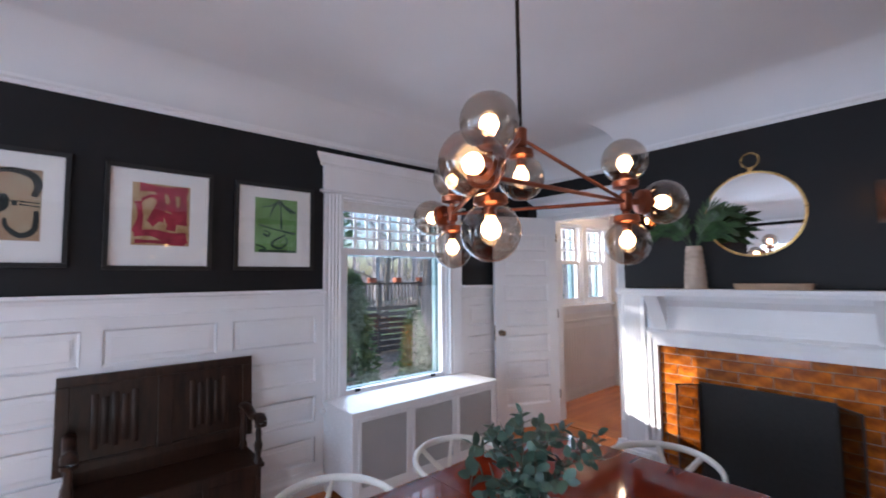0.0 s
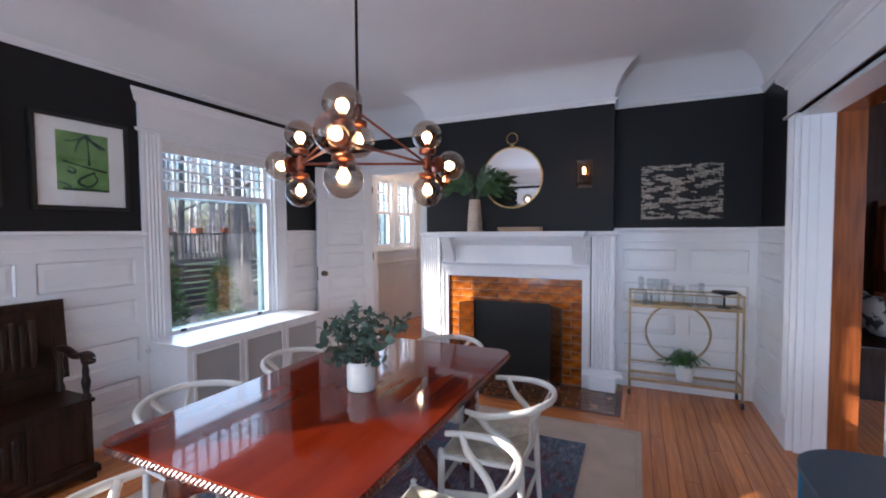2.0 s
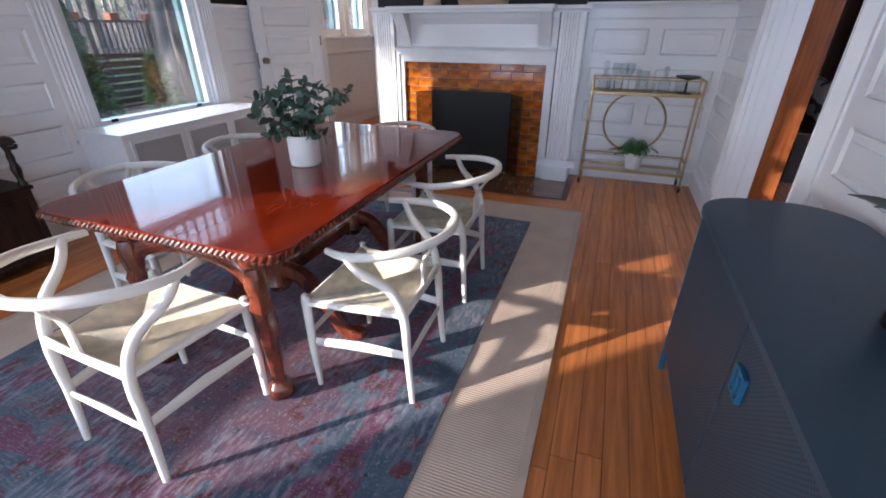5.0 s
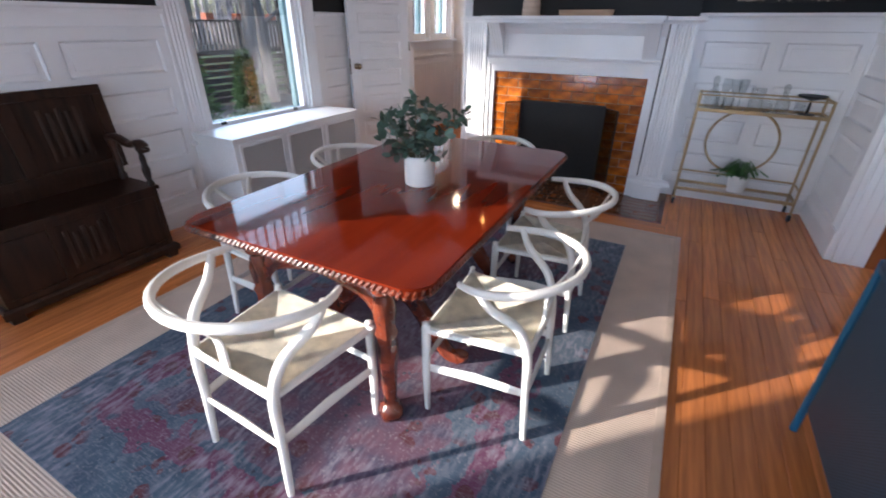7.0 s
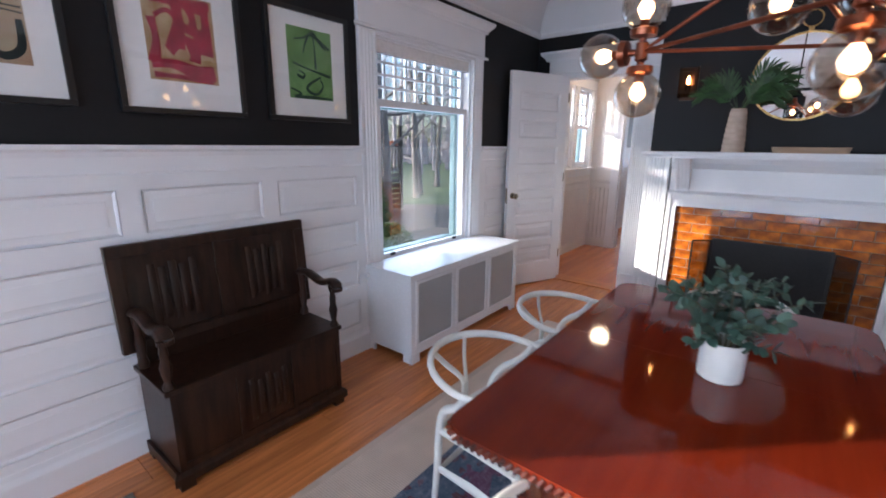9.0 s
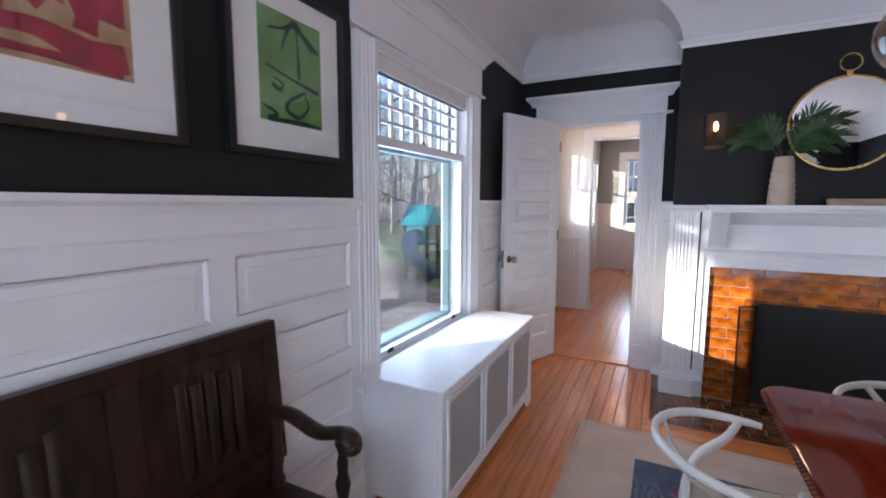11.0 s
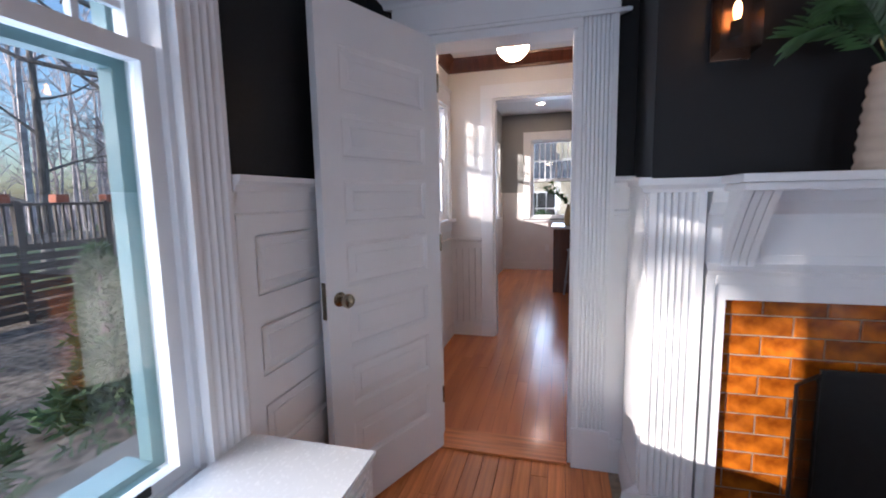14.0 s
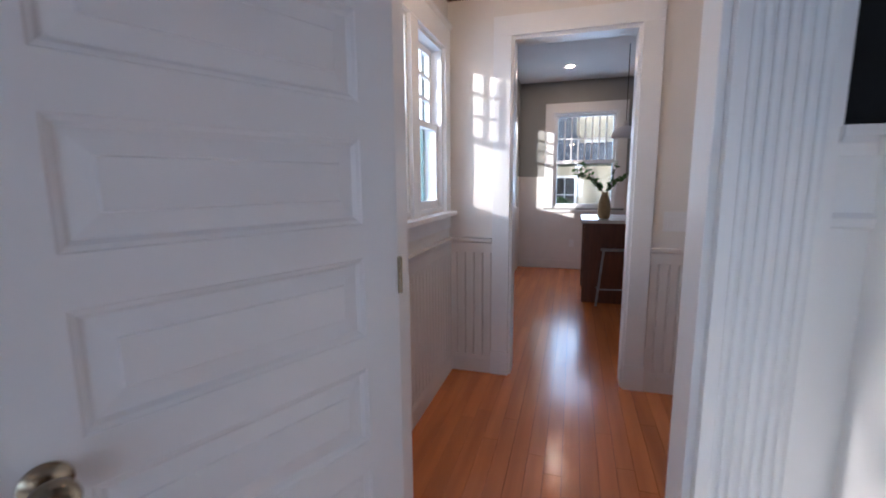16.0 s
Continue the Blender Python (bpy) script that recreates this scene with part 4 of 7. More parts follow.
# ---- wishbone chairs ----
def wishbone_chair():
    chair = thing("dining_chair", "off-white lacquered bentwood chair with woven cord seat", "chair", group="chairs round the table")
    for s in (-1, 1):
        bm = bmesh.new()
        tube(bm, [(0.232 * s, 0.205, 0), (0.236 * s, 0.207, 0.20), (0.238 * s, 0.205, 0.44), (0.238 * s, 0.205, 0.462), (0.238 * s, 0.205, 0.470)], [0.012, 0.017, 0.019, 0.016, 0.007], 12)
        part("front_leg", bm, CHAIR_PAINT, chair, smooth=True)
        bm = bmesh.new()
        pts = curve_pts([(0.205 * s, -0.215, 0), (0.198 * s, -0.200, 0.22), (0.196 * s, -0.190, 0.42), (0.215 * s, -0.150, 0.54), (0.252 * s, -0.055, 0.62), (0.272 * s, -0.010, 0.696)], 5)
        tube(bm, pts, [0.012 + 0.006 * min(1, i / 8) - (0.004 * max(0, (i - 18) / 7)) for i in range(len(pts))], 12)
        part("back_leg", bm, CHAIR_PAINT, chair, smooth=True)
        for z, yy in ((0.235, 0.0),):
            bm = bmesh.new()
            tube(bm, [(0.234 * s, 0.205, z), (0.217 * s, 0, z + 0.012), (0.199 * s, -0.20, z)], [0.014, 0.019, 0.014], 8, (0.5, 1.35))
            part("side_stretcher", bm, CHAIR_PAINT, chair, smooth=True)
    for y, w, z in ((0.205, 0.23, 0.285), (-0.200, 0.195, 0.212)):
        bm = bmesh.new()
        tube(bm, [(-w, y, z), (0, y, z + 0.006), (w, y, z)], [0.010, 0.014, 0.010], 8, (0.7, 1.3))
        part("stretcher", bm, CHAIR_PAINT, chair, smooth=True)
    # seat rails and woven cord
    P = [Vector((-0.238, 0.205, 0.430)), Vector((0.238, 0.205, 0.430)), Vector((0.196, -0.192, 0.425)), Vector((-0.196, -0.192, 0.425))]
    for a, b in ((0, 1), (1, 2), (2, 3), (3, 0)):
        bm = bmesh.new()
        tube(bm, [P[a], (P[a] + P[b]) / 2, P[b]], 0.014, 8)
        part("seat_rail", bm, CHAIR_PAINT, chair, smooth=True)
    bm = bmesh.new()
    c0, c1 = Vector((-0.03, 0.0, 0.418)), Vector((0.03, 0.0, 0.418))
    lift = Vector((0, 0, 0.012))

    def strands(p, q, u, v, k):
        """Cords that lie side by side from the rail p-q to the seam towards u-v."""
        for i in range(k):
            t = (i + 0.5) / k
            a, b = p.lerp(u, t), q.lerp(v, t)
            a, b = a + lift * (1 - t), b + lift * (1 - t)
            d = (u - p).normalized() * 0.5 * (u - p).length / k
            up = Vector((0, 0, 0.006))
            d2 = (v - q).normalized() * 0.5 * (v - q).length / k
            vs = [bm.verts.new(x) for x in (a - d * 0.86, a + up, a + d * 0.86, b - d2 * 0.86, b + up, b + d2 * 0.86)]
            bm.faces.new((vs[0], vs[1], vs[4], vs[3]))
            bm.faces.new((vs[1], vs[2], vs[5], vs[4]))

    strands(P[0], P[1], c0, c1, 26)
    strands(P[2], P[3], c1, c0, 26)
    strands(P[1], P[2], c1, c1, 22)
    strands(P[3], P[0], c0, c0, 22)
    lo = [bm.verts.new(p - Vector((0, 0, 0.012))) for p in P]
    bm.faces.new(lo[::-1])
    for a, b in ((0, 1), (1, 2), (2, 3), (3, 0)):
        hi = [bm.verts.new(P[a] + lift), bm.verts.new(P[b] + lift)]
        bm.faces.new((lo[a], lo[b], hi[1], hi[0]))
    part("woven_seat", bm, CORD, chair, "natural paper cord woven in four fields")
    # bent top rail
    pts = []
    for i in range(25):
        a = radians(-22 + 224 * i / 24)
        pts.append((0.282 * math.cos(a), -0.035 - 0.285 * math.sin(a) if math.sin(a) > 0 else -0.035 - 0.26 * math.sin(a), 0.692 + 0.030 * max(0, math.sin(a))))
    bm = bmesh.new()
    tube(bm, pts, [0.012 + 0.0055 * math.sin(math.pi * min(1, max(0, i / 24))) ** 0.5 for i in range(25)], 10, (0.85, 1.05))
    part("top_rail", bm, CHAIR_PAINT, chair, "steam-bent horseshoe top rail", smooth=True)
    # Y-shaped splat
    bm = bmesh.new()
    box(bm, -0.020, 0.020, -0.206, -0.194, 0.43, 0.56, 0.004)
    for s in (-1, 1):
        tube(bm, curve_pts([(0.008 * s, -0.200, 0.50), (0.016 * s, -0.208, 0.58), (0.066 * s, -0.255, 0.65), (0.115 * s, -0.288, 0.716)], 5), 0.011, 8, (1.25, 0.55), up=Vector((0, 1, 0.2)))
    part("splat", bm, CHAIR_PAINT, chair, "wishbone-shaped back splat", smooth=True)
    bm = bmesh.new()
    tube(bm, curve_pts([(-0.196, -0.192, 0.435), (0, -0.205, 0.448), (0.196, -0.192, 0.435)], 5), 0.013, 8, (0.8, 1.3))
    part("back_rail", bm, CHAIR_PAINT, chair, smooth=True)
    return chair


FZ = 0.0165
first = wishbone_chair()
SMALL = Matrix.Scale(0.95, 4)
first.matrix_basis = pose(0.468, 1.190, FZ, 0, 0, -93) @ SMALL
for x, y, a in ((0.985, 0.616, 2), (1.682, 0.628, 1), (1.030, 1.785, 180), (1.720, 1.780, 181), (2.270, 1.170, 90)):
    copy_thing(first, pose(x, y, FZ, 0, 0, a) @ SMALL)


# ---- leaves ----
def leaf(bm, base, way, normal, length, width, bend=0.15, k=4, round_tip=False):
    """One leaf as a small bent blade."""
    way, normal = Vector(way).normalized(), Vector(normal)
    side = way.cross(normal).normalized()
    nrm = side.cross(way).normalized()
    prev = None
    for i in range(k + 1):
        t = i / k
        w = width * (math.sin(math.pi * min(0.97, 0.06 + 0.92 * t)) ** (0.6 if round_tip else 0.9))
        p = Vector(base) + way * (length * t) - nrm * (bend * length * t * t)
        cur = (bm.verts.new(p + side * w / 2 + nrm * w * 0.12), bm.verts.new(p), bm.verts.new(p - side * w / 2 + nrm * w * 0.12))
        if prev:
            bm.faces.new((prev[0], prev[1], cur[1], cur[0])).smooth = True
            bm.faces.new((prev[1], prev[2], cur[2], cur[1])).smooth = True
        prev = cur


def rand_dir(r, zmin=-0.3):
    while True:
        v = Vector((r.uniform(-1, 1), r.uniform(-1, 1), r.uniform(zmin, 1)))
        if 0.2 < v.length < 1:
            return v.normalized()


# vase of eucalyptus
rv = random.Random(11)
vase = thing("table_vase", "white ceramic cylinder vase of eucalyptus on the table", "vase", pose(1.318, 1.139, 0.7212))
bm = bmesh.new()
lathe(bm, [(0.060, 0), (0.065, 0.004), (0.067, 0.02), (0.067, 0.128), (0.066, 0.132), (0.061, 0.132), (0.059, 0.120), (0.059, 0.02)], 36)
part("pot", bm, CLAY_WHITE, vase, smooth=True)
for i in range(24):
    a = 2 * math.pi * i / 24 + rv.uniform(-0.15, 0.15)
    reach, rise = rv.uniform(0.12, 0.25), rv.uniform(0.045, 0.17)
    if i % 4 == 0:
        reach, rise = rv.uniform(0.03, 0.10), rv.uniform(0.15, 0.215)
    if i % 7 == 3:
        reach, rise = rv.uniform(0.10, 0.15), rv.uniform(-0.03, 0.02)
    p0 = Vector((0.03 * math.cos(a), 0.03 * math.sin(a), 0.09))
    p1 = Vector((0.052 * math.cos(a), 0.052 * math.sin(a), 0.155))
    p2 = Vector((reach * 0.62 * math.cos(a), reach * 0.62 * math.sin(a), 0.15 + rise * 0.75))
    p3 = Vector((reach * math.cos(a), reach * math.sin(a), 0.15 + rise))
    pts = curve_pts([p0, p1, p2, p3], 5)
    bm = bmesh.new()
    tube(bm, pts, [0.0024 - 0.0014 * k / len(pts) for k in range(len(pts))], 5)
    stem = part("stem", bm, STEM, vase)
    fine = i % 6 == 1
    for k in range(6, len(pts), 1 if fine else 2):
        t = (pts[k] - pts[k - 1]).normalized()
        side = t.cross(rand_dir(rv, -0.2)).normalized()
        for s in (-1, 1):
            way = (side * s + t * rv.uniform(0.25, 0.7) + rand_dir(rv, -0.3) * 0.35).normalized()
            ln = rv.uniform(0.022, 0.030) if fine else rv.uniform(0.034, 0.052)
            bm = bmesh.new()
            leaf(bm, pts[k], way, rand_dir(rv, 0.2), ln, ln * rv.uniform(0.60, 0.82), rv.uniform(-0.1, 0.3), 5, True)
            part("leaf", bm, LEAF_BLUE, stem)
    bm = bmesh.new()
    leaf(bm, pts[-1], (pts[-1] - pts[-3]).normalized() + rand_dir(rv) * 0.3, rand_dir(rv, 0.2), 0.040, 0.026, 0.1, 5, True)
    part("leaf", bm, LEAF_BLUE, stem)

# ---- monks bench ----
bench = thing("monks_bench", "black-brown carved oak settle bench with box seat", "bench", pose(0.684, 3.088, 0))
BW2 = 0.425
bm = bmesh.new()
box(bm, -BW2, BW2, -0.190, 0.165, 0.075, 0.455, 0.004)
part("seat_box", bm, BLACK_OAK, bench)
bm = bmesh.new()
for s0, s1 in ((-BW2 - 0.012, BW2 + 0.012),):
    moulding(bm, frame_of((0, -0.190), (1, 0), (0, -1)), s0, s1, [(0, 0.035), (0.020, 0.035), (0.020, 0.07), (0.010, 0.085), (0, 0.09)])
box(bm, -BW2 - 0.016, -BW2, -0.190, 0.165, 0.035, 0.085, 0.004)
box(bm, BW2, BW2 + 0.016, -0.190, 0.165, 0.035, 0.085, 0.004)
part("base_moulding", bm, BLACK_OAK, bench)
for x in (-BW2 + 0.02, BW2 - 0.02):
    for y in (-0.175, 0.145):
        bm = bmesh.new()
        box(bm, x - 0.032, x + 0.032, y - 0.032, y + 0.032, 0, 0.06, 0.010)
        part("foot", bm, BLACK_OAK, bench)
bm = bmesh.new()
box(bm, -BW2 - 0.018, BW2 + 0.018, -0.205, 0.165, 0.455, 0.478, 0.006)
part("seat_lid", bm, BLACK_OAK, bench)


def linenfold(bm, x0, x1, y, z0, z1, out):
    """Folded-cloth carving between x0 and x1."""
    k = 5
    w = (x1 - x0) / k
    for i in range(k):
        cx = x0 + w * (i + 0.5)
        e = 0.03 + 0.02 * (i % 2)
        tube(bm, [(cx, y, z0 + e), (cx, y + out * 0.006, z0 + e + 0.02), (cx, y + out * 0.006, z1 - e - 0.02), (cx, y, z1 - e)], w * 0.36, 6, (1, 0.26), up=Vector((0, 1, 0)))


for c0, c1, carve in ((-0.40, -0.155, False), (-0.125, 0.125, True), (0.155, 0.40, False)):
    bm = bmesh.new()
    box(bm, c0, c1, -0.194, -0.186, 0.125, 0.415, 0.003)
    if carve:
        linenfold(bm, c0 + 0.02, c1 - 0.02, -0.194, 0.13, 0.41, -1)
    part("front_panel", bm, BLACK_OAK, bench)
bm = bmesh.new()
for x in (-0.4125, -0.14, 0.14, 0.4125):
    box(bm, x - 0.0135, x + 0.0135, -0.202, -0.190, 0.09, 0.455, 0.003)
box(bm, -BW2, BW2, -0.2005, -0.190, 0.418, 0.455, 0.003)
box(bm, -BW2, BW2, -0.2005, -0.190, 0.09, 0.122, 0.003)
part("front_frame", bm, BLACK_OAK, bench)
# tilted back, a swung-up table top
MB = pose(0, 0.152, 0.545, -4.5)
BWB = 0.475
bm = bmesh.new()
box(bm, -BWB, BWB, -0.012, 0.012, 0, 0.485, 0.004, MB)
part("back_board", bm, BLACK_OAK, bench)
bm = bmesh.new()
box(bm, -BW2, BW2, 0.135, 0.155, 0.478, 0.60, 0.003)
part("rear_panel", bm, BLACK_OAK, bench)
bm = bmesh.new()
for a, b, z0, z1 in ((-BWB, BWB, 0.435, 0.485), (-BWB, BWB, 0.0, 0.045), (-BWB, -BWB + 0.055, 0.045, 0.435), (BWB - 0.055, BWB, 0.045, 0.435), (-0.035, 0.035, 0.045, 0.435)):
    box(bm, a, b, -0.026, -0.012, z0, z1, 0.003, MB)
part("back_frame", bm, BLACK_OAK, bench)
for c in (-0.228, 0.228):
    bm = bmesh.new()
    linenfold(bm, c - 0.11, c + 0.11, -0.014, 0.07, 0.41, -1)
    bmesh.ops.transform(bm, matrix=MB, verts=bm.verts)
    part("carved_panel", bm, BLACK_OAK, bench, "linenfold carved oak panel", smooth=True)
for s in (-1, 1):
    bm = bmesh.new()
    x = s * (BW2 - 0.01)
    tube(bm, curve_pts([(x, 0.125, 0.735), (x, 0.04, 0.745), (x, -0.08, 0.715), (x, -0.17, 0.735), (x, -0.215, 0.720), (x, -0.215, 0.690)], 5), [0.022] * 16 + [0.026] * 10, 10, (1.3, 0.9))
    part("arm", bm, BLACK_OAK, bench, "scrolled arm", smooth=True)
    bm = bmesh.new()
    lathe(bm, [(0.022, 0.478), (0.024, 0.49), (0.014, 0.51), (0.019, 0.54), (0.024, 0.575), (0.015, 0.61), (0.018, 0.64), (0.013, 0.67), (0.022, 0.70), (0.022, 0.715)], 14, pose(x, -0.175, 0))
    part("arm_post", bm, BLACK_OAK, bench, "turned arm post", smooth=True)
    bm = bmesh.new()
    lathe(bm, [(0.022, 0.478), (0.024, 0.50), (0.015, 0.53), (0.022, 0.59), (0.015, 0.65), (0.022, 0.70), (0.022, 0.735)], 14, pose(x, 0.105, 0))
    part("rear_post", bm, BLACK_OAK, bench, smooth=True)

# ---- radiator cover ----
RX0, RX1, RY0, RY1, RZ = 1.685, 3.085, 2.872, NY - 0.022, 0.636
cover = thing("radiator_cover", "white radiator cover with three perforated metal panels", "radiator cover", pose(0, 0, 0))
bm = bmesh.new()
prism(bm, [(RX0 - 0.012, RY0 - 0.012), (RX1 + 0.012, RY0 - 0.012), (RX1 + 0.012, RY1), (RX0 - 0.012, RY1)], RZ - 0.022, RZ)
bmesh.ops.bevel(bm, geom=bm.edges[:], offset=0.004, segments=2, affect="EDGES")
part("top", bm, RAD_WHITE, cover)
for a, b in ((RX0, RX0 + 0.02), (RX1 - 0.02, RX1)):
    bm = bmesh.new()
    box(bm, a, b, RY0 + 0.022, RY1, 0.055, RZ - 0.022)
    box(bm, a, b, RY0 + 0.022, RY0 + 0.08, 0, 0.055)
    box(bm, a, b, RY1 - 0.06, RY1, 0, 0.055)
    part("side", bm, RAD_WHITE, cover)
bm = bmesh.new()
cols = [RX0, RX0 + 0.055]
pw = (RX1 - RX0 - 4 * 0.055) / 3
opens = [(RX0 + 0.055 + i * (pw + 0.055), RX0 + 0.055 + i * (pw + 0.055) + pw) for i in range(3)]
xs = [RX0] + [v for o in opens for v in o] + [RX1]
for i in range(0, 8, 2):
    box(bm, xs[i], xs[i + 1], RY0, RY0 + 0.022, 0.0 if i in (0, 6) else 0.06, RZ - 0.022, 0.002)
for a, b in opens:
    box(bm, a, b, RY0, RY0 + 0.022, 0.06, 0.125)
    box(bm, a, b, RY0, RY0 + 0.022, 0.575, RZ - 0.022)
part("front_frame", bm, RAD_WHITE, cover)
for x in (RX0, RX1 - 0.08):
    bm = bmesh.new()
    box(bm, x, x + 0.08, RY0 - 0.004, RY0 + 0.018, 0.0, 0.058, 0.004)
    part("bracket_foot", bm, RAD_WHITE, cover)


def perforated(name, sheet, hole, pitch, size):
    """A sheet with rows of small round holes."""
    m = bpy.data.materials.new(name)
    m.use_nodes = True
    n, l = m.node_tree.nodes, m.node_tree.links
    tc, mp, v, c = n.new("ShaderNodeTexCoord"), n.new("ShaderNodeMapping"), n.new("ShaderNodeTexVoronoi"), n.new("ShaderNodeMath")
    mp.inputs["Scale"].default_value = (pitch, pitch, pitch)
    mp.inputs["Rotation"].default_value = (0, radians(45), 0)
    v.inputs["Randomness"].default_value = 0.0
    v.voronoi_dimensions = "3D"
    v.inputs["Scale"].default_value = 1.0
    l.new(tc.outputs["Object"], mp.inputs[0])
    l.new(mp.outputs[0], v.inputs["Vector"])
    c.operation = "LESS_THAN"
    c.inputs[1].default_value = size
    l.new(v.outputs[0], c.inputs[0])
    mx = n.new("ShaderNodeMix")
    mx.data_type = "RGBA"
    mx.inputs[6].default_value, mx.inputs[7].default_value = (*sheet, 1), (*hole, 1)
    l.new(c.outputs[0], mx.inputs[0])
    l.new(mx.outputs[2], n["Principled BSDF"].inputs["Base Color"])
    n["Principled BSDF"].inputs["Roughness"].default_value = 0.5
    return m


PERF = perforated("perforated_sheet", (0.62, 0.62, 0.61), (0.05, 0.05, 0.05), 105, 0.36)
for a, b in opens:
    bm = bmesh.new()
    for p, q, z0, z1 in ((a - 0.012, a + 0.012, 0.113, 0.587), (b - 0.012, b + 0.012, 0.113, 0.587), (a + 0.012, b - 0.012, 0.113, 0.137), (a + 0.012, b - 0.012, 0.563, 0.587)):
        box(bm, p, q, RY0 - 0.008, RY0, z0, z1, 0.003)
    d = part("door_frame", bm, RAD_WHITE, cover)
    bm = bmesh.new()
    cx, cz = (a + b) / 2, 0.35
    box(bm, a - cx, b - cx, -0.001, 0.001, 0.125 - cz, 0.575 - cz)
    g = part("grille", bm, PERF, d, "perforated metal grille")
    g.matrix_basis = pose(cx, RY0 + 0.008, cz)

# ---- pictures ----
FRAME_BLACK = mat("black_picture_frame", (0.010, 0.010, 0.010), 0.35, var=0.2, scale=20)
MATBOARD = mat("white_mat_board", (0.80, 0.79, 0.77), 0.8, var=0.02, scale=40)
INK = mat("black_ink", (0.012, 0.020, 0.016), 0.6, var=0.3, scale=20)
INK_GREEN = mat("dark_green_ink", (0.010, 0.045, 0.022), 0.6, var=0.3, scale=20)
CRIMSON = mat("crimson_paint", (0.30, 0.010, 0.035), 0.6, var=0.3, scale=16, col2=(0.40, 0.03, 0.06))
OCHRE = mat("ochre_paper", (0.42, 0.25, 0.10), 0.8, var=0.2, scale=14, col2=(0.50, 0.38, 0.22))
LEAFGREEN = mat("green_painted_paper", (0.13, 0.26, 0.065), 0.8, var=0.2, scale=7, col2=(0.20, 0.36, 0.13))
PEACH = mat("peach_painted_paper", (0.50, 0.30, 0.18), 0.8, var=0.25, scale=8, col2=(0.42, 0.36, 0.24))
PICGLASS = glass_mat("picture_glass", (1, 1, 1), thin=True)


def picture(x0, x1, z0, z1, ix0, ix1, iz0, iz1, paper, label):
    """A framed print on the north wall; returns the thing and a way to lay strokes on the paper."""
    y = NY
    pic = thing("framed_print", label, "picture", pose((x0 + x1) / 2, y, (z0 + z1) / 2), group="prints above the panelling")
    cx, cz = (x0 + x1) / 2, (z0 + z1) / 2
    f = 0.024
    for a, b, c, d in ((x0, x1, z1 - f, z1), (x0, x1, z0, z0 + f), (x0, x0 + f, z0 + f, z1 - f), (x1 - f, x1, z0 + f, z1 - f)):
        bm = bmesh.new()
        box(bm, a - cx, b - cx, -0.032, -0.003, c - cz, d - cz, 0.003)
        part("frame_bar", bm, FRAME_BLACK, pic)
    bm = bmesh.new()
    box(bm, x0 + f - cx, x1 - f - cx, -0.016, -0.006, z0 + f - cz, z1 - f - cz)
    part("mat_board", bm, MATBOARD, pic)
    bm = bmesh.new()
    box(bm, ix0 - cx, ix1 - cx, -0.0175, -0.016, iz0 - cz, iz1 - cz)
    sheet = part("artwork", bm, paper, pic)
    bm = bmesh.new()
    box(bm, x0 + f - cx, x1 - f - cx, -0.0245, -0.0235, z0 + f - cz, z1 - f - cz)
    part("glass", bm, PICGLASS, pic).visible_shadow = False

    def stroke(pts, width, ink, level=0):
        w, h = ix1 - ix0, iz1 - iz0
        bm = bmesh.new()
        line = curve_pts([(ix0 - cx + u * w, -0.0178 - 0.0004 * level, iz0 - cz + v * h) for u, v in pts], 6)
        k = len(line)
        tube(bm, line, [width * (0.75 + 0.25 * math.sin(5.0 * i / k + len(pts))) for i in range(k)], 6, (1, 0.06), up=Vector((0, -1, 0)))
        part("brush_stroke", bm, ink, sheet)

    return stroke


st = picture(1.050, 1.592, 1.590, 2.186, 1.178, 1.470, 1.712, 2.088, LEAFGREEN, "black-framed green abstract print with dark brush strokes")
for pts in ([(0.15, 0.83), (0.35, 0.86), (0.55, 0.92), (0.95, 0.76)], [(0.34, 0.66), (0.40, 0.80), (0.55, 0.96), (0.72, 0.84), (0.86, 0.74)], [(0.58, 0.92), (0.60, 0.75), (0.61, 0.45)], [(0.10, 0.50), (0.40, 0.44), (0.95, 0.36)], [(0.20, 0.40), (0.34, 0.36), (0.30, 0.30), (0.18, 0.34)], [(0.02, 0.14), (0.25, 0.07), (0.12, 0.02), (0.60, 0.03), (0.98, 0.02)], [(0.72, 0.34), (0.45, 0.22), (0.40, 0.13), (0.60, 0.08), (0.76, 0.20), (0.70, 0.30)]):
    st(pts, 0.0085, INK_GREEN)
st = picture(0.372, 0.916, 1.588, 2.198, 0.498, 0.790, 1.732, 2.098, OCHRE, "black-framed crimson abstract print on ochre paper")
for pts, wd in (([(0.12, 0.93), (0.50, 0.91), (0.93, 0.90)], 0.034), ([(0.66, 0.86), (0.72, 0.55), (0.66, 0.25)], 0.026), ([(0.12, 0.97), (0.50, 0.94), (0.96, 0.93)], 0.018), ([(0.86, 0.95), (0.88, 0.70), (0.84, 0.35)], 0.034), ([(0.45, 0.93), (0.48, 0.70), (0.40, 0.40)], 0.040), ([(0.10, 0.70), (0.14, 0.45), (0.08, 0.20)], 0.026), ([(0.04, 0.18), (0.35, 0.20), (0.70, 0.12), (0.95, 0.14)], 0.036), ([(0.06, 0.06), (0.40, 0.06), (0.92, 0.05)], 0.018), ([(0.15, 0.72), (0.35, 0.80), (0.60, 0.62), (0.86, 0.60)], 0.018), ([(0.30, 0.35), (0.55, 0.50), (0.70, 0.38)], 0.034), ([(0.62, 0.92), (0.70, 0.80), (0.64, 0.66)], 0.012)):
    st(pts, wd, CRIMSON)
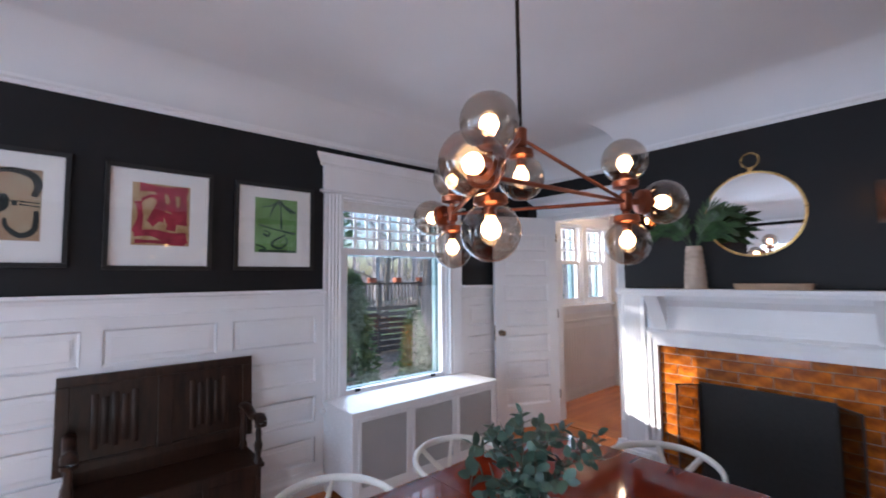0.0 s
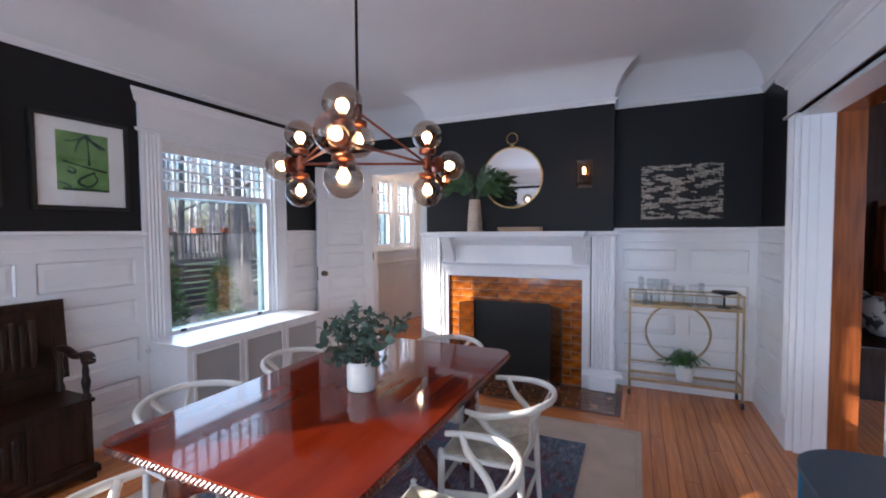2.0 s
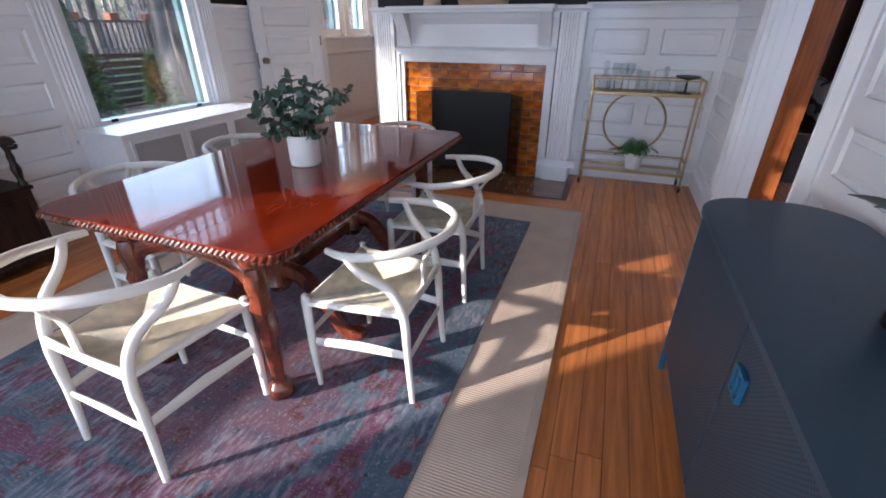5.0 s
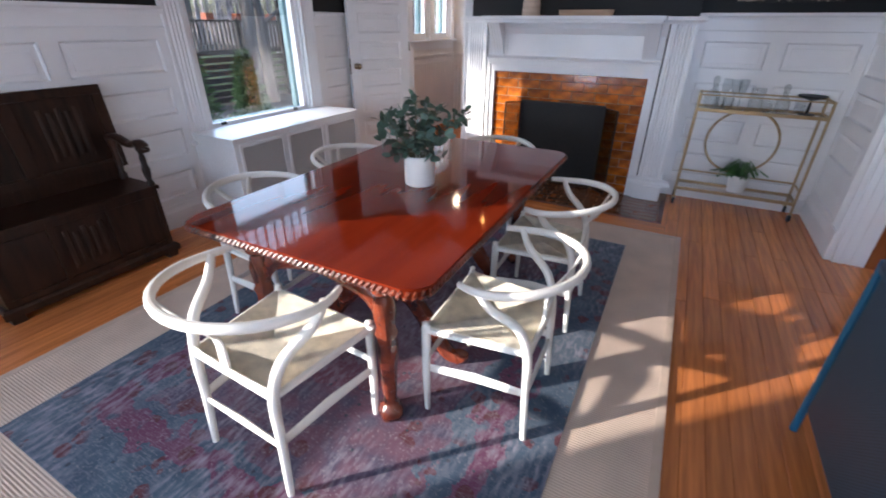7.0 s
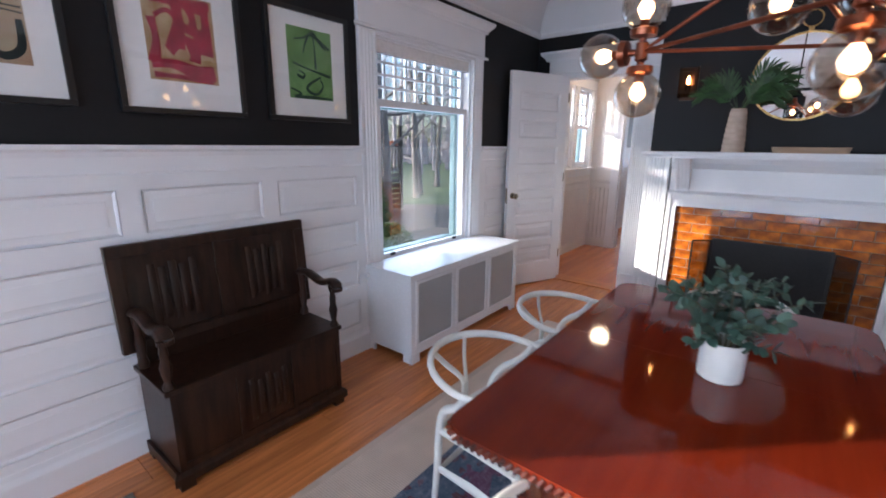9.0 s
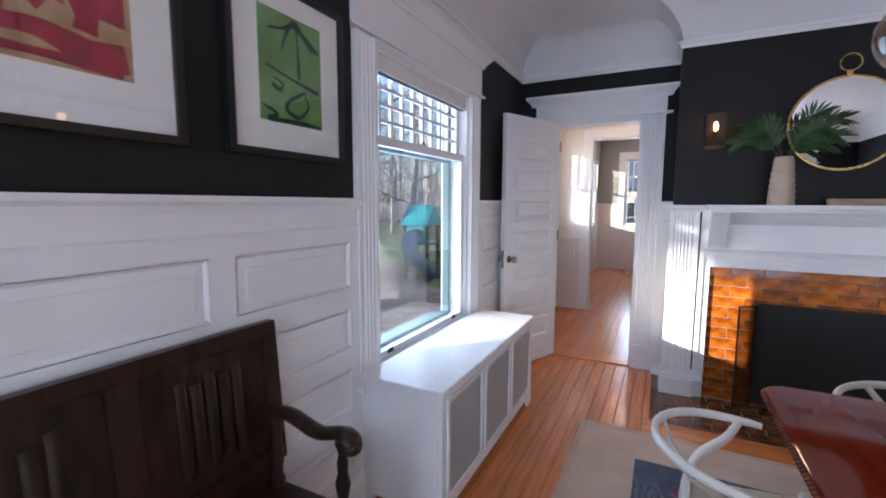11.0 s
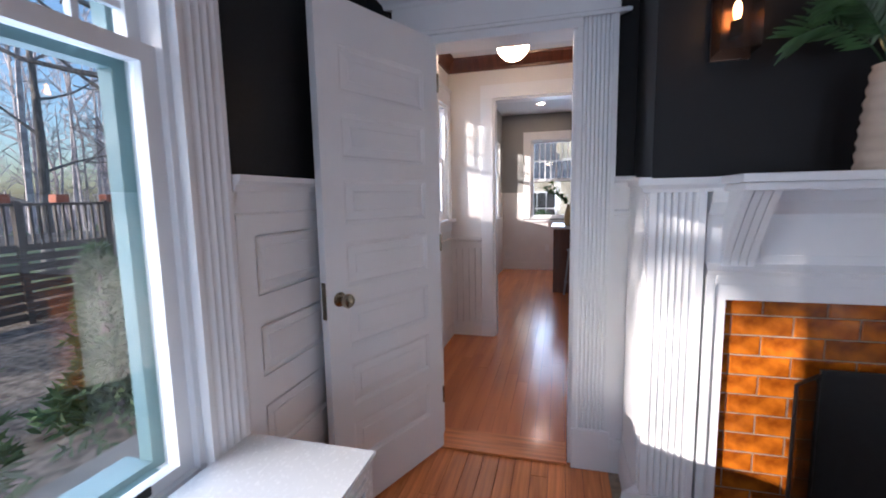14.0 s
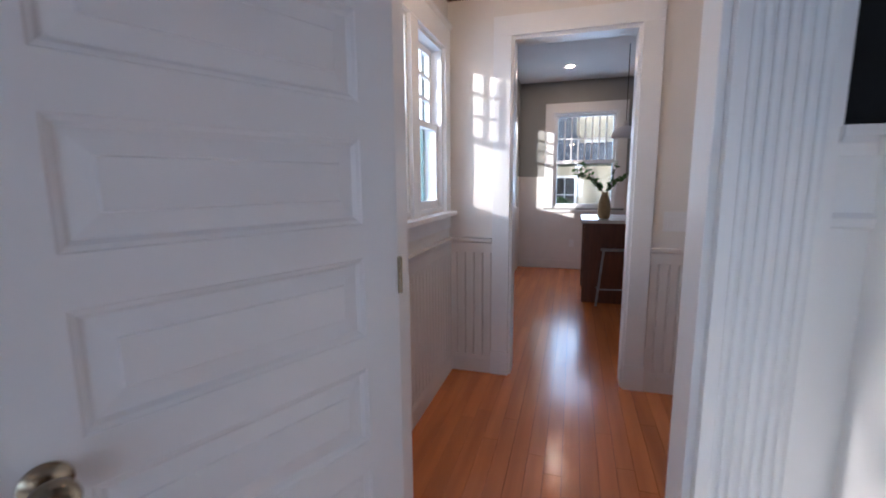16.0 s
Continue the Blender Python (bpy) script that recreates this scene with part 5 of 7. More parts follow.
st = picture(-0.305, 0.228, 1.598, 2.208, -0.176, 0.118, 1.732, 2.100, PEACH, "black-framed peach abstract print with black strokes")
for pts, wd in (([(0.35, 0.92), (0.60, 0.97), (0.86, 0.92), (0.95, 0.78), (0.90, 0.62)], 0.018), ([(0.35, 0.52), (0.52, 0.60), (0.50, 0.46), (0.32, 0.42)], 0.026), ([(0.66, 0.55), (0.66, 0.48)], 0.018), ([(0.72, 0.54), (0.98, 0.53)], 0.005), ([(0.72, 0.50), (0.98, 0.48)], 0.005), ([(0.55, 0.30), (0.58, 0.18), (0.75, 0.07), (0.92, 0.16), (0.94, 0.42)], 0.014), ([(0.10, 0.30), (0.24, 0.60), (0.20, 0.85)], 0.016), ([(0.05, 0.10), (0.30, 0.16), (0.42, 0.08)], 0.012)):
    st(pts, wd, INK)

# alcove canvas
CREAM_PAINT = mat("cream_dry_brush", (0.38, 0.33, 0.27), 0.8, var=0.2, scale=20)
CANVAS = mat("black_painted_canvas", (0.014, 0.014, 0.014), 0.7, var=0.4, scale=12, bump=0.4, bscale=120)
ry = random.Random(5)
art = thing("abstract_canvas", "unframed black and cream abstract canvas in the alcove", "painting", pose(EA, -0.345, 1.76))
bm = bmesh.new()
box(bm, -0.030, -0.002, -0.318, 0.318, -0.243, 0.243, 0.003)
part("canvas", bm, CANVAS, art)
bm = bmesh.new()
for i in range(1500):
    cy, cz = ry.uniform(-0.305, 0.305), ry.uniform(-0.23, 0.23)
    if noise.noise((cy * 9, cz * 22, 3.1)) < 0.02 and abs(cy) < 0.285 and abs(cz) < 0.215:
        continue
    w, h = (ry.uniform(0.006, 0.034), ry.uniform(0.0012, 0.007)) if ry.random() < 0.75 else (ry.uniform(0.0012, 0.005), ry.uniform(0.005, 0.022))
    sk = ry.uniform(-0.003, 0.003)
    y0, y1 = max(cy - w, -0.314), min(cy + w, 0.314)
    z0, z1 = max(cz - h, -0.24), min(cz + h, 0.24)
    x = -0.0305 - 0.00001 * i
    bm.faces.new([bm.verts.new(v) for v in ((x, y0, z0), (x, y1, z0 + sk), (x, y1, z1 + sk), (x, y0, z1))])
part("brush_marks", bm, CREAM_PAINT, art, "cream dry-brushed marks")

# ---- mirror ----
MIRROR = mat("mirror_silver", (0.90, 0.91, 0.91), 0.02, metal=1.0, var=0.01)
MIRROR.node_tree.nodes["Principled BSDF"].inputs["Roughness"].default_value = 0.0
for lk in list(MIRROR.node_tree.links):
    if lk.to_socket.name == "Roughness":
        MIRROR.node_tree.links.remove(lk)
mir = thing("round_mirror", "round wall mirror with thin brass frame and ring", "mirror", pose(BX, 1.095, 1.940))
RM = 0.282
bm = bmesh.new()
lathe(bm, [(RM, 0.006), (RM, 0.018)], 64, pose(0, 0, 0, 0, -90))
part("mirror_glass", bm, MIRROR, mir)
bm = bmesh.new()
ring = [(-0.016, (RM + 0.004) * math.cos(2 * math.pi * i / 64), (RM + 0.004) * math.sin(2 * math.pi * i / 64)) for i in range(64)]
tube(bm, ring, 0.0055, 8, (1.6, 0.8), closed=True, up=Vector((1, 0, 0)))
part("mirror_frame", bm, BRASS, mir, "thin aged brass rim", smooth=True)
bm = bmesh.new()
box(bm, -0.022, -0.008, -0.014, 0.014, RM + 0.004, RM + 0.042, 0.003)
part("ring_mount", bm, BRASS, mir)
bm = bmesh.new()
ring = [(-0.016, 0.052 * math.cos(2 * math.pi * i / 36), RM + 0.088 + 0.052 * math.sin(2 * math.pi * i / 36)) for i in range(36)]
tube(bm, ring, 0.0045, 8, closed=True, up=Vector((1, 0, 0)))
part("ring", bm, BRASS, mir, "round brass hanging ring", smooth=True)

# ---- sconces ----
SMOKE = glass_mat("smoked_glass", (0.72, 0.66, 0.60), thin=True)
BRONZE = mat("dark_bronze", (0.030, 0.020, 0.014), 0.38, metal=0.8, var=0.3, scale=20)
BULB = glow_mat("warm_bulb", (1.0, 0.45, 0.13), 26.0)
PLATE = mat("bronze_back_plate", (0.075, 0.045, 0.032), 0.30, metal=0.9, var=0.3, scale=14, bump=0.1, bscale=60)


def sconce(y):
    s = thing("wall_sconce", "dark bronze wall sconce with smoked glass and lit bulb", "wall lamp", pose(BX, y, 1.94), group="sconces on the chimney breast")
    bm = bmesh.new()
    box(bm, -0.014, -0.001, -0.062, 0.062, -0.125, 0.125, 0.004)
    part("back_plate", bm, PLATE, s)
    bm = bmesh.new()
    box(bm, -0.060, -0.012, -0.012, 0.012, -0.062, -0.048, 0.003)
    lathe(bm, [(0.016, -0.055), (0.018, -0.05), (0.018, -0.015), (0.014, -0.010)], 16, pose(-0.058, 0, 0))
    part("holder", bm, BRONZE, s)
    bm = bmesh.new()
    lathe(bm, [(0.006, -0.012), (0.011, 0.005), (0.013, 0.022), (0.010, 0.040), (0.004, 0.052)], 14, pose(-0.058, 0, 0))
    part("bulb", bm, BULB, s, "glowing amber filament bulb", smooth=True)
    for a, b, c, d in ((-0.105, -0.102, -0.060, 0.060), (-0.102, -0.014, -0.060, -0.057), (-0.102, -0.014, 0.057, 0.060)):
        bm = bmesh.new()
        box(bm, a, b, c, d, -0.110, 0.110)
        part("glass_panel", bm, SMOKE, s).visible_shadow = False
    return s


sconce(0.432)
copy_thing(bpy.data.objects["wall_sconce"], pose(BX, 1.790, 1.945))

# ---- mantel things ----
VASE_TAN = mat("ribbed_tan_ceramic", (0.52, 0.42, 0.33), 0.7, var=0.08, scale=12, bump=0.3, bscale=60)
TRAY_WOOD = mat("pale_wooden_tray", (0.42, 0.29, 0.19), 0.6, var=0.15, scale=6, stretch=(2, 0.6, 6), bump=0.1)
mv = thing("mantel_vase", "ribbed tan ceramic vase of palm leaves on the mantel", "vase", pose(3.600, 1.418, 1.4255))
bm = bmesh.new()
prof = []
for i in range(45):
    t = i / 44
    r = 0.072 - 0.022 * t ** 1.5 + 0.0028 * math.sin(t * 2 * math.pi * 8)
    prof.append((r, 0.305 * t))
lathe(bm, prof + [(0.044, 0.305), (0.040, 0.27)], 32)
part("pot", bm, VASE_TAN, mv, smooth=True)
rp = random.Random(21)
FRONDS = [(-86, 0.30, 0.13), (-62, 0.25, 0.19), (-100, 0.20, 0.17), (60, 0.25, 0.17), (84, 0.30, 0.23), (102, 0.29, 0.15), (72, 0.20, 0.27), (-75, 0.15, 0.22), (95, 0.24, 0.09)]
for ang, reach, rise in FRONDS:
    a = radians(ang)
    # fronds spread along the wall and lean out of it
    d = Vector((-abs(math.cos(a)) * 0.5 - 0.05, -math.sin(a), 0))
    pts = curve_pts([(0, 0, 0.25), d * reach * 0.22 + Vector((0, 0, 0.30 + rise * 0.45)), d * reach * 0.55 + Vector((0, 0, 0.31 + rise * 0.86)), d * reach * 0.85 + Vector((0, 0, 0.31 + rise * (0.9 if rise > 0.15 else 0.7)))], 7)
    bm = bmesh.new()
    tube(bm, pts, [0.0032 - 0.0022 * k / len(pts) for k in range(len(pts))], 5)
    stem = part("frond_stem", bm, LEAF_DARK, mv)
    k0 = 7
    for k in range(k0, len(pts)):
        t = (pts[k] - pts[k - 1]).normalized()
        f = (k - k0) / (len(pts) - k0)
        ln = 0.118 * (0.55 + 0.9 * f) * (1.05 - 0.55 * f)
        side = t.cross(Vector((1, 0, 0.2))).normalized()
        for s in (-1, 1):
            way = t * (0.75 + 0.5 * f) + side * s * (1.0 - 0.45 * f) + Vector((rp.uniform(-0.15, 0.1), rp.uniform(-0.1, 0.1), 0))
            base = pts[k]
            if base.x + way.normalized().x * ln > 0.13:
                way.x = -abs(way.x) * 0.3
            bm = bmesh.new()
            leaf(bm, base, way, Vector((-1, 0, 0.4)), ln * rp.uniform(0.85, 1.1), 0.0155, rp.uniform(-0.05, 0.25), 5)
            part("leaflet", bm, LEAF_DARK, stem)
bm = bmesh.new()
outer = rounded_rect(-0.06, 0.06, -0.21, 0.21, 0.05)
inner = rounded_rect(-0.048, 0.048, -0.198, 0.198, 0.04)
rings = [[bm.verts.new((x * s, y * s2, z)) for x, y in o] for o, s, s2, z in ((outer, 0.86, 0.95, 0.0), (outer, 1, 1, 0.040), (inner, 1, 1, 0.040), (inner, 0.86, 0.95, 0.010))]
for p, q in zip(rings, rings[1:]):
    for i in range(len(p)):
        j = (i + 1) % len(p)
        bm.faces.new((p[i], p[j], q[j], q[i]))
bm.faces.new(rings[0][::-1])
bm.faces.new(rings[-1])
solo("wooden_tray", bm, TRAY_WOOD, "long pale wooden tray lying on the mantel", "tray", m=pose(3.605, 0.980, 1.4255))

# ---- fire screen ----
SCREEN_MESH = mat("black_screen_mesh", (0.010, 0.010, 0.011), 0.55, metal=0.2, var=0.2, scale=40, bump=0.5, bscale=500)
OPEN_MESH = glass_mat("open_wire_mesh", (0.62, 0.60, 0.58), thin=True)
fs = thing("fire_screen", "black metal mesh fire screen with folding sides", "fire screen", pose(3.725, 1.097, 0.002))
bm = bmesh.new()
box(bm, -0.002, 0.002, -0.362, 0.362, 0.045, 0.735)
part("mesh_panel", bm, SCREEN_MESH, fs)
bm = bmesh.new()
for a, b, c, d in ((-0.372, -0.360, 0.03, 0.75), (0.360, 0.372, 0.03, 0.75), (-0.360, 0.360, 0.735, 0.75), (-0.360, 0.360, 0.03, 0.045)):
    box(bm, -0.007, 0.007, a, b, c, d, 0.002)
part("screen_frame", bm, BLACK_METAL, fs)
for s in (-1, 1):
    bm = bmesh.new()
    mm = pose(-0.004, 0.374 * s, 0, 0, 0, 42 * s)
    for a, b, c, d in ((0.0, 0.007, 0.012, 0.735), (0.153, 0.160, 0.012, 0.735), (0.007, 0.153, 0.728, 0.735), (0.007, 0.153, 0.012, 0.020)):
        box(bm, -0.005, 0.005, a * s, b * s, c, d, 0, mm)
    part("side_frame", bm, BLACK_METAL, fs)
    bm = bmesh.new()
    box(bm, -0.001, 0.001, min(0.007 * s, 0.153 * s), max(0.007 * s, 0.153 * s), 0.020, 0.728, 0, mm)
    part("side_mesh", bm, OPEN_MESH, fs, "see-through black wire mesh")
    bm = bmesh.new()
    tube(bm, [(-0.075, 0.33 * s, 0.006), (-0.03, 0.33 * s, 0.02), (0.0, 0.33 * s, 0.035)], 0.006, 6)
    tube(bm, [(0.05, 0.33 * s, 0.006), (0.02, 0.33 * s, 0.02), (0.0, 0.33 * s, 0.035)], 0.006, 6)
    part("foot", bm, BLACK_METAL, fs)

# ---- chandelier ----
COPPER = mat("brushed_copper_bronze", (0.30, 0.10, 0.055), 0.32, metal=1.0, var=0.2, scale=18)
GLOBE = glass_mat("smoky_globe_glass", (0.76, 0.69, 0.62), thin=True, ior=1.75, edge=1.7)
FILAMENT = glow_mat("lit_bulb", (1.0, 0.60, 0.27), 6.0)
HUB = Vector((1.330, 1.148, 1.973))
ch = thing("globe_chandelier", "bronze branching chandelier with ten clear glass globes", "chandelier", pose(HUB.x, HUB.y, HUB.z))
bm = bmesh.new()
lathe(bm, [(0.007, 0), (0.007, TOP - HUB.z - 0.02)], 10)
part("rod", bm, BRONZE, ch, "slim dark ceiling rod")
bm = bmesh.new()
lathe(bm, [(0.062, 0), (0.065, 0.012), (0.030, 0.022), (0.012, 0.024)][::-1], 24, pose(0, 0, TOP - HUB.z - 0.001, 180))
part("ceiling_rose", bm, BRONZE, ch, smooth=True)
bm = bmesh.new()
lathe(bm, [(0.012, -0.035), (0.022, -0.028), (0.022, 0.028), (0.012, 0.035)], 16)
part("hub", bm, COPPER, ch, smooth=True)
NODES = [Vector((0.358 * math.cos(radians(a)), 0.358 * math.sin(radians(a)), -0.204)) for a in (206.4, 86.4, -33.6)]
for k, a in enumerate(NODES):
    bm = bmesh.new()
    tube(bm, [Vector((0, 0, 0)), a], 0.0065, 8)
    part("strut", bm, COPPER, ch)
    bm = bmesh.new()
    tube(bm, [a, NODES[(k + 1) % 3]], 0.0065, 8)
    part("strut", bm, COPPER, ch)
    bm = bmesh.new()
    lathe(bm, [(0.012, -0.032), (0.020, -0.026), (0.020, 0.026), (0.012, 0.032)], 14, pose(*a))
    part("joint", bm, COPPER, ch, smooth=True)
GR = 0.074


def globe_lamp(at, way):
    """A socket cup, a clear globe and the bulb inside it, pointing along way."""
    q = Vector(way).to_track_quat("Z", "Y").to_matrix().to_4x4()
    m = Matrix.Translation(at) @ q
    bm = bmesh.new()
    lathe(bm, [(0.010, 0.0), (0.012, 0.024), (0.040, 0.030), (0.043, 0.050), (0.036, 0.054), (0.016, 0.060), (0.015, 0.080), (0.008, 0.082)], 20, m)
    cup = part("socket_cup", bm, COPPER, ch, "copper socket cup", smooth=True)
    c = 0.046 + GR
    bm = bmesh.new()
    rows = []
    a0 = math.asin(0.036 / GR)
    prof = [(GR * math.sin(math.pi - a0 - (math.pi - a0 - 0.02) * i / 18), c + GR * math.cos(math.pi - a0 - (math.pi - a0 - 0.02) * i / 18)) for i in range(19)]
    lathe(bm, prof, 28, m)
    g = part("globe", bm, GLOBE, cup, "clear smoky glass globe", smooth=True)
    g.visible_shadow = False
    bm = bmesh.new()
    lathe(bm, [(0.010, 0.080), (0.014, 0.088), (0.023, 0.104), (0.025, 0.116), (0.018, 0.132), (0.003, 0.140)], 16, m)
    part("bulb", bm, FILAMENT, cup, "glowing warm bulb", smooth=True)


globe_lamp(Vector((0, 0, -0.012)), (0, 0, -1))
centre = sum(NODES, Vector()) / 3
for a in NODES:
    globe_lamp(a + Vector((0, 0, 0.017)), (0, 0, 1))
    globe_lamp(a - Vector((0, 0, 0.017)), (0, 0, -1))
    o = a - centre
    o.z = 0
    globe_lamp(a + o.normalized() * 0.017, o)

# ---- bar cart ----
CLEAR = glass_mat("clear_shelf_glass", (0.95, 0.97, 0.96), thin=True)
CRYSTAL = glass_mat("crystal_glass", (0.88, 0.90, 0.90), thin=True, ior=1.7, edge=1.5)
GOLD = mat("brushed_gold_metal", (0.43, 0.32, 0.18), 0.38, metal=1.0, var=0.12, scale=20)
cart = thing("bar_cart", "brushed gold metal bar cart with two glass shelves", "bar cart", pose(3.845, -0.365, 0))
CX, CY = 0.112, 0.412
for sx in (-1, 1):
    for sy in (-1, 1):
        bm = bmesh.new()
        box(bm, sx * CX - 0.008, sx * CX + 0.008, sy * CY - 0.008, sy * CY + 0.008, 0.055, 0.905, 0.002)
        part("post", bm, GOLD, cart)
        bm = bmesh.new()
        lathe(bm, [(0.026, -0.010), (0.028, -0.006), (0.028, 0.006), (0.026, 0.010)], 16, pose(sx * CX, sy * CY, 0.0285, 90, 0, 0))
        w = part("caster_wheel", bm, BLACK_METAL, cart, smooth=True)
        bm = bmesh.new()
        box(bm, sx * CX - 0.008, sx * CX + 0.008, sy * CY - 0.014, sy * CY + 0.014, 0.050, 0.058, 0.002)
        part("caster_plate", bm, GOLD, cart)
for z, rails in ((0.785, True), (0.145, True)):
    bm = bmesh.new()
    for a, b, c, d in ((-CX, CX, -CY - 0.009, -CY + 0.009), (-CX, CX, CY - 0.009, CY + 0.009), (-CX - 0.009, -CX + 0.009, -CY, CY), (CX - 0.009, CX + 0.009, -CY, CY)):
        box(bm, a, b, c, d, z - 0.012, z + 0.012, 0.002)
    part("shelf_frame", bm, GOLD, cart)
    bm = bmesh.new()
    box(bm, -CX + 0.010, CX - 0.010, -CY + 0.010, CY - 0.010, z - 0.004, z + 0.004)
    part("glass_shelf", bm, CLEAR, cart).visible_shadow = False
for z in (0.895, 0.245):
    bm = bmesh.new()
    box(bm, CX - 0.006, CX + 0.006, -CY, CY, z - 0.006, z + 0.006, 0.002)
    for s in (-1, 1):
        box(bm, -CX, CX, s * CY - 0.006, s * CY + 0.006, z - 0.006, z + 0.006, 0.002)
    if z > 0.5:
        box(bm, -CX - 0.005, -CX + 0.005, -CY, CY, z - 0.005, z + 0.005, 0.002)
    part("guard_rail", bm, GOLD, cart)
bm = bmesh.new()
ring = [(CX, 0.030 + 0.250 * math.cos(2 * math.pi * i / 56), 0.525 + 0.250 * math.sin(2 * math.pi * i / 56)) for i in range(56)]
tube(bm, ring, 0.009, 8, closed=True, up=Vector((1, 0, 0)))
part("ring", bm, GOLD, cart, "large gold ring between the shelves", smooth=True)


def glassware(name, prof, x, y, z, label, cat, group=""):
    bm = bmesh.new()
    lathe(bm, prof, 20)
    ob = solo(name, bm, CRYSTAL, label, cat, group, m=pose(x, y, z))
    ob.visible_shadow = False
    return ob


SHZ = 0.7895
dec = [(0.045, 0), (0.052, 0.01), (0.054, 0.09), (0.040, 0.115), (0.018, 0.14), (0.018, 0.165), (0.026, 0.17), (0.012, 0.178), (0.024, 0.195), (0.024, 0.22), (0.006, 0.235)]
glassware("decanter", dec, 3.85, -0.04, SHZ, "cut crystal decanter with stopper on the cart", "decanter")
glassware("decanter", [(r * 0.9, z * 0.85) for r, z in dec], 3.86, -0.50, SHZ, "small round crystal decanter on the cart", "decanter")
goblet = [(0.032, 0), (0.033, 0.003), (0.006, 0.012), (0.005, 0.10), (0.022, 0.12), (0.034, 0.16), (0.033, 0.21), (0.031, 0.212)]
for y, x in ((-0.12, 3.90), (-0.18, 3.86), (-0.23, 3.91)):
    glassware("wine_glass", goblet, x, y, SHZ, "clear stemmed wine glass on the cart", "glass", "glasses on the cart")
glassware("glass_pitcher", [(0.040, 0), (0.046, 0.01), (0.044, 0.10), (0.050, 0.16), (0.049, 0.162)], 3.86, -0.33, SHZ, "clear glass pitcher on the cart", "pitcher")
tumbler = [(0.030, 0), (0.034, 0.005), (0.037, 0.085), (0.035, 0.086)]
for y, x in ((-0.09, 3.78), (-0.15, 3.79), (-0.40, 3.80), (-0.62, 3.90)):
    glassware("tumbler", tumbler, x, y, SHZ, "short clear tumbler on the cart", "glass", "glasses on the cart")
bm = bmesh.new()
lathe(bm, [(0.050, 0), (0.052, 0.006), (0.010, 0.010), (0.008, 0.10), (0.085, 0.125), (0.090, 0.135), (0.084, 0.136), (0.010, 0.115)], 28)
solo("footed_bowl", bm, BLACK_METAL, "dark shallow footed dish on the cart", "bowl", m=pose(3.84, -0.66, SHZ))
for y in (-0.13, -0.26):
    bm = bmesh.new()
    lathe(bm, [(0.055, 0), (0.060, 0.004), (0.062, 0.014), (0.058, 0.014), (0.054, 0.006)], 24)
    solo("gold_coaster", bm, GOLD, "round gold metal coaster dish on the cart", "coaster", "coasters on the cart", m=pose(3.79 if y > -0.2 else 3.80, y - 0.06, SHZ))

# potted fern on the lower shelf
pf = thing("potted_fern", "small green fern in a white pot", "plant", pose(3.845, -0.385, 0.1495))
bm = bmesh.new()
lathe(bm, [(0.058, 0), (0.062, 0.004), (0.076, 0.135), (0.074, 0.14), (0.068, 0.138), (0.066, 0.11), (0.01, 0.11)], 28)
part("pot", bm, CLAY_WHITE, pf, smooth=True)
FERN = mat("bright_fern", (0.055, 0.150, 0.035), 0.5, var=0.3, scale=20, rnd=0.2)
rf = random.Random(8)
for i in range(46):
    a = rf.uniform(0, 2 * math.pi)
    reach, rise = rf.uniform(0.08, 0.21), rf.uniform(0.02, 0.11)
    sq = 0.62 if math.cos(a) > 0 else 0.9
    d = Vector((math.cos(a) * sq, math.sin(a), 0))
    pts = curve_pts([d * 0.02 + Vector((0, 0, 0.11)), d * reach * 0.5 + Vector((0, 0, 0.14 + rise)), d * reach + Vector((0, 0, 0.13 + rise * 0.6))], 6)
    bm = bmesh.new()
    for k in range(2, len(pts)):
        t = (pts[k] - pts[k - 1]).normalized()
        side = t.cross(Vector((0, 0, 1))).normalized()
        for s in (-1, 1):
            leaf(bm, pts[k], side * s + t * 0.7, Vector((0, 0, 1)), 0.030, 0.010, 0.2, 2)
    tube(bm, pts, 0.0012, 4)
    part("frond", bm, FERN, pf)

# ---- blue sideboard ----
BLUE = mat("petrol_blue_powder_coat", (0.012, 0.105, 0.20), 0.40, var=0.06, scale=6, bump=0.08, bscale=200)
BLUE_TOP = mat("slate_blue_top", (0.030, 0.055, 0.085), 0.42, var=0.06, scale=6, bump=0.06, bscale=200)
SBX0, SBX1, SBY0, SBY1 = -0.10, 1.395, SY + 0.055, -0.435
sb = thing("sideboard", "petrol blue metal sideboard with reeded doors and rounded ends", "sideboard", pose((SBX0 + SBX1) / 2, (SBY0 + SBY1) / 2, 0))
bx, by = (SBX1 - SBX0) / 2, (SBY1 - SBY0) / 2
bm = bmesh.new()
prism(bm, rounded_rect(-bx, bx, -by, by, 0.17, 10), 0.735, 0.752)
part("top", bm, BLUE_TOP, sb)
bm = bmesh.new()
pts = rounded_rect(-bx + 0.015, bx - 0.015, -by + 0.01, by - 0.02, 0.155, 10)
prism(bm, pts, 0.17, 0.735)
part("carcass", bm, BLUE, sb)
MESH_BLUE = perforated("blue_perforated_sheet", (0.030, 0.058, 0.088), (0.008, 0.016, 0.026), 120, 0.30)
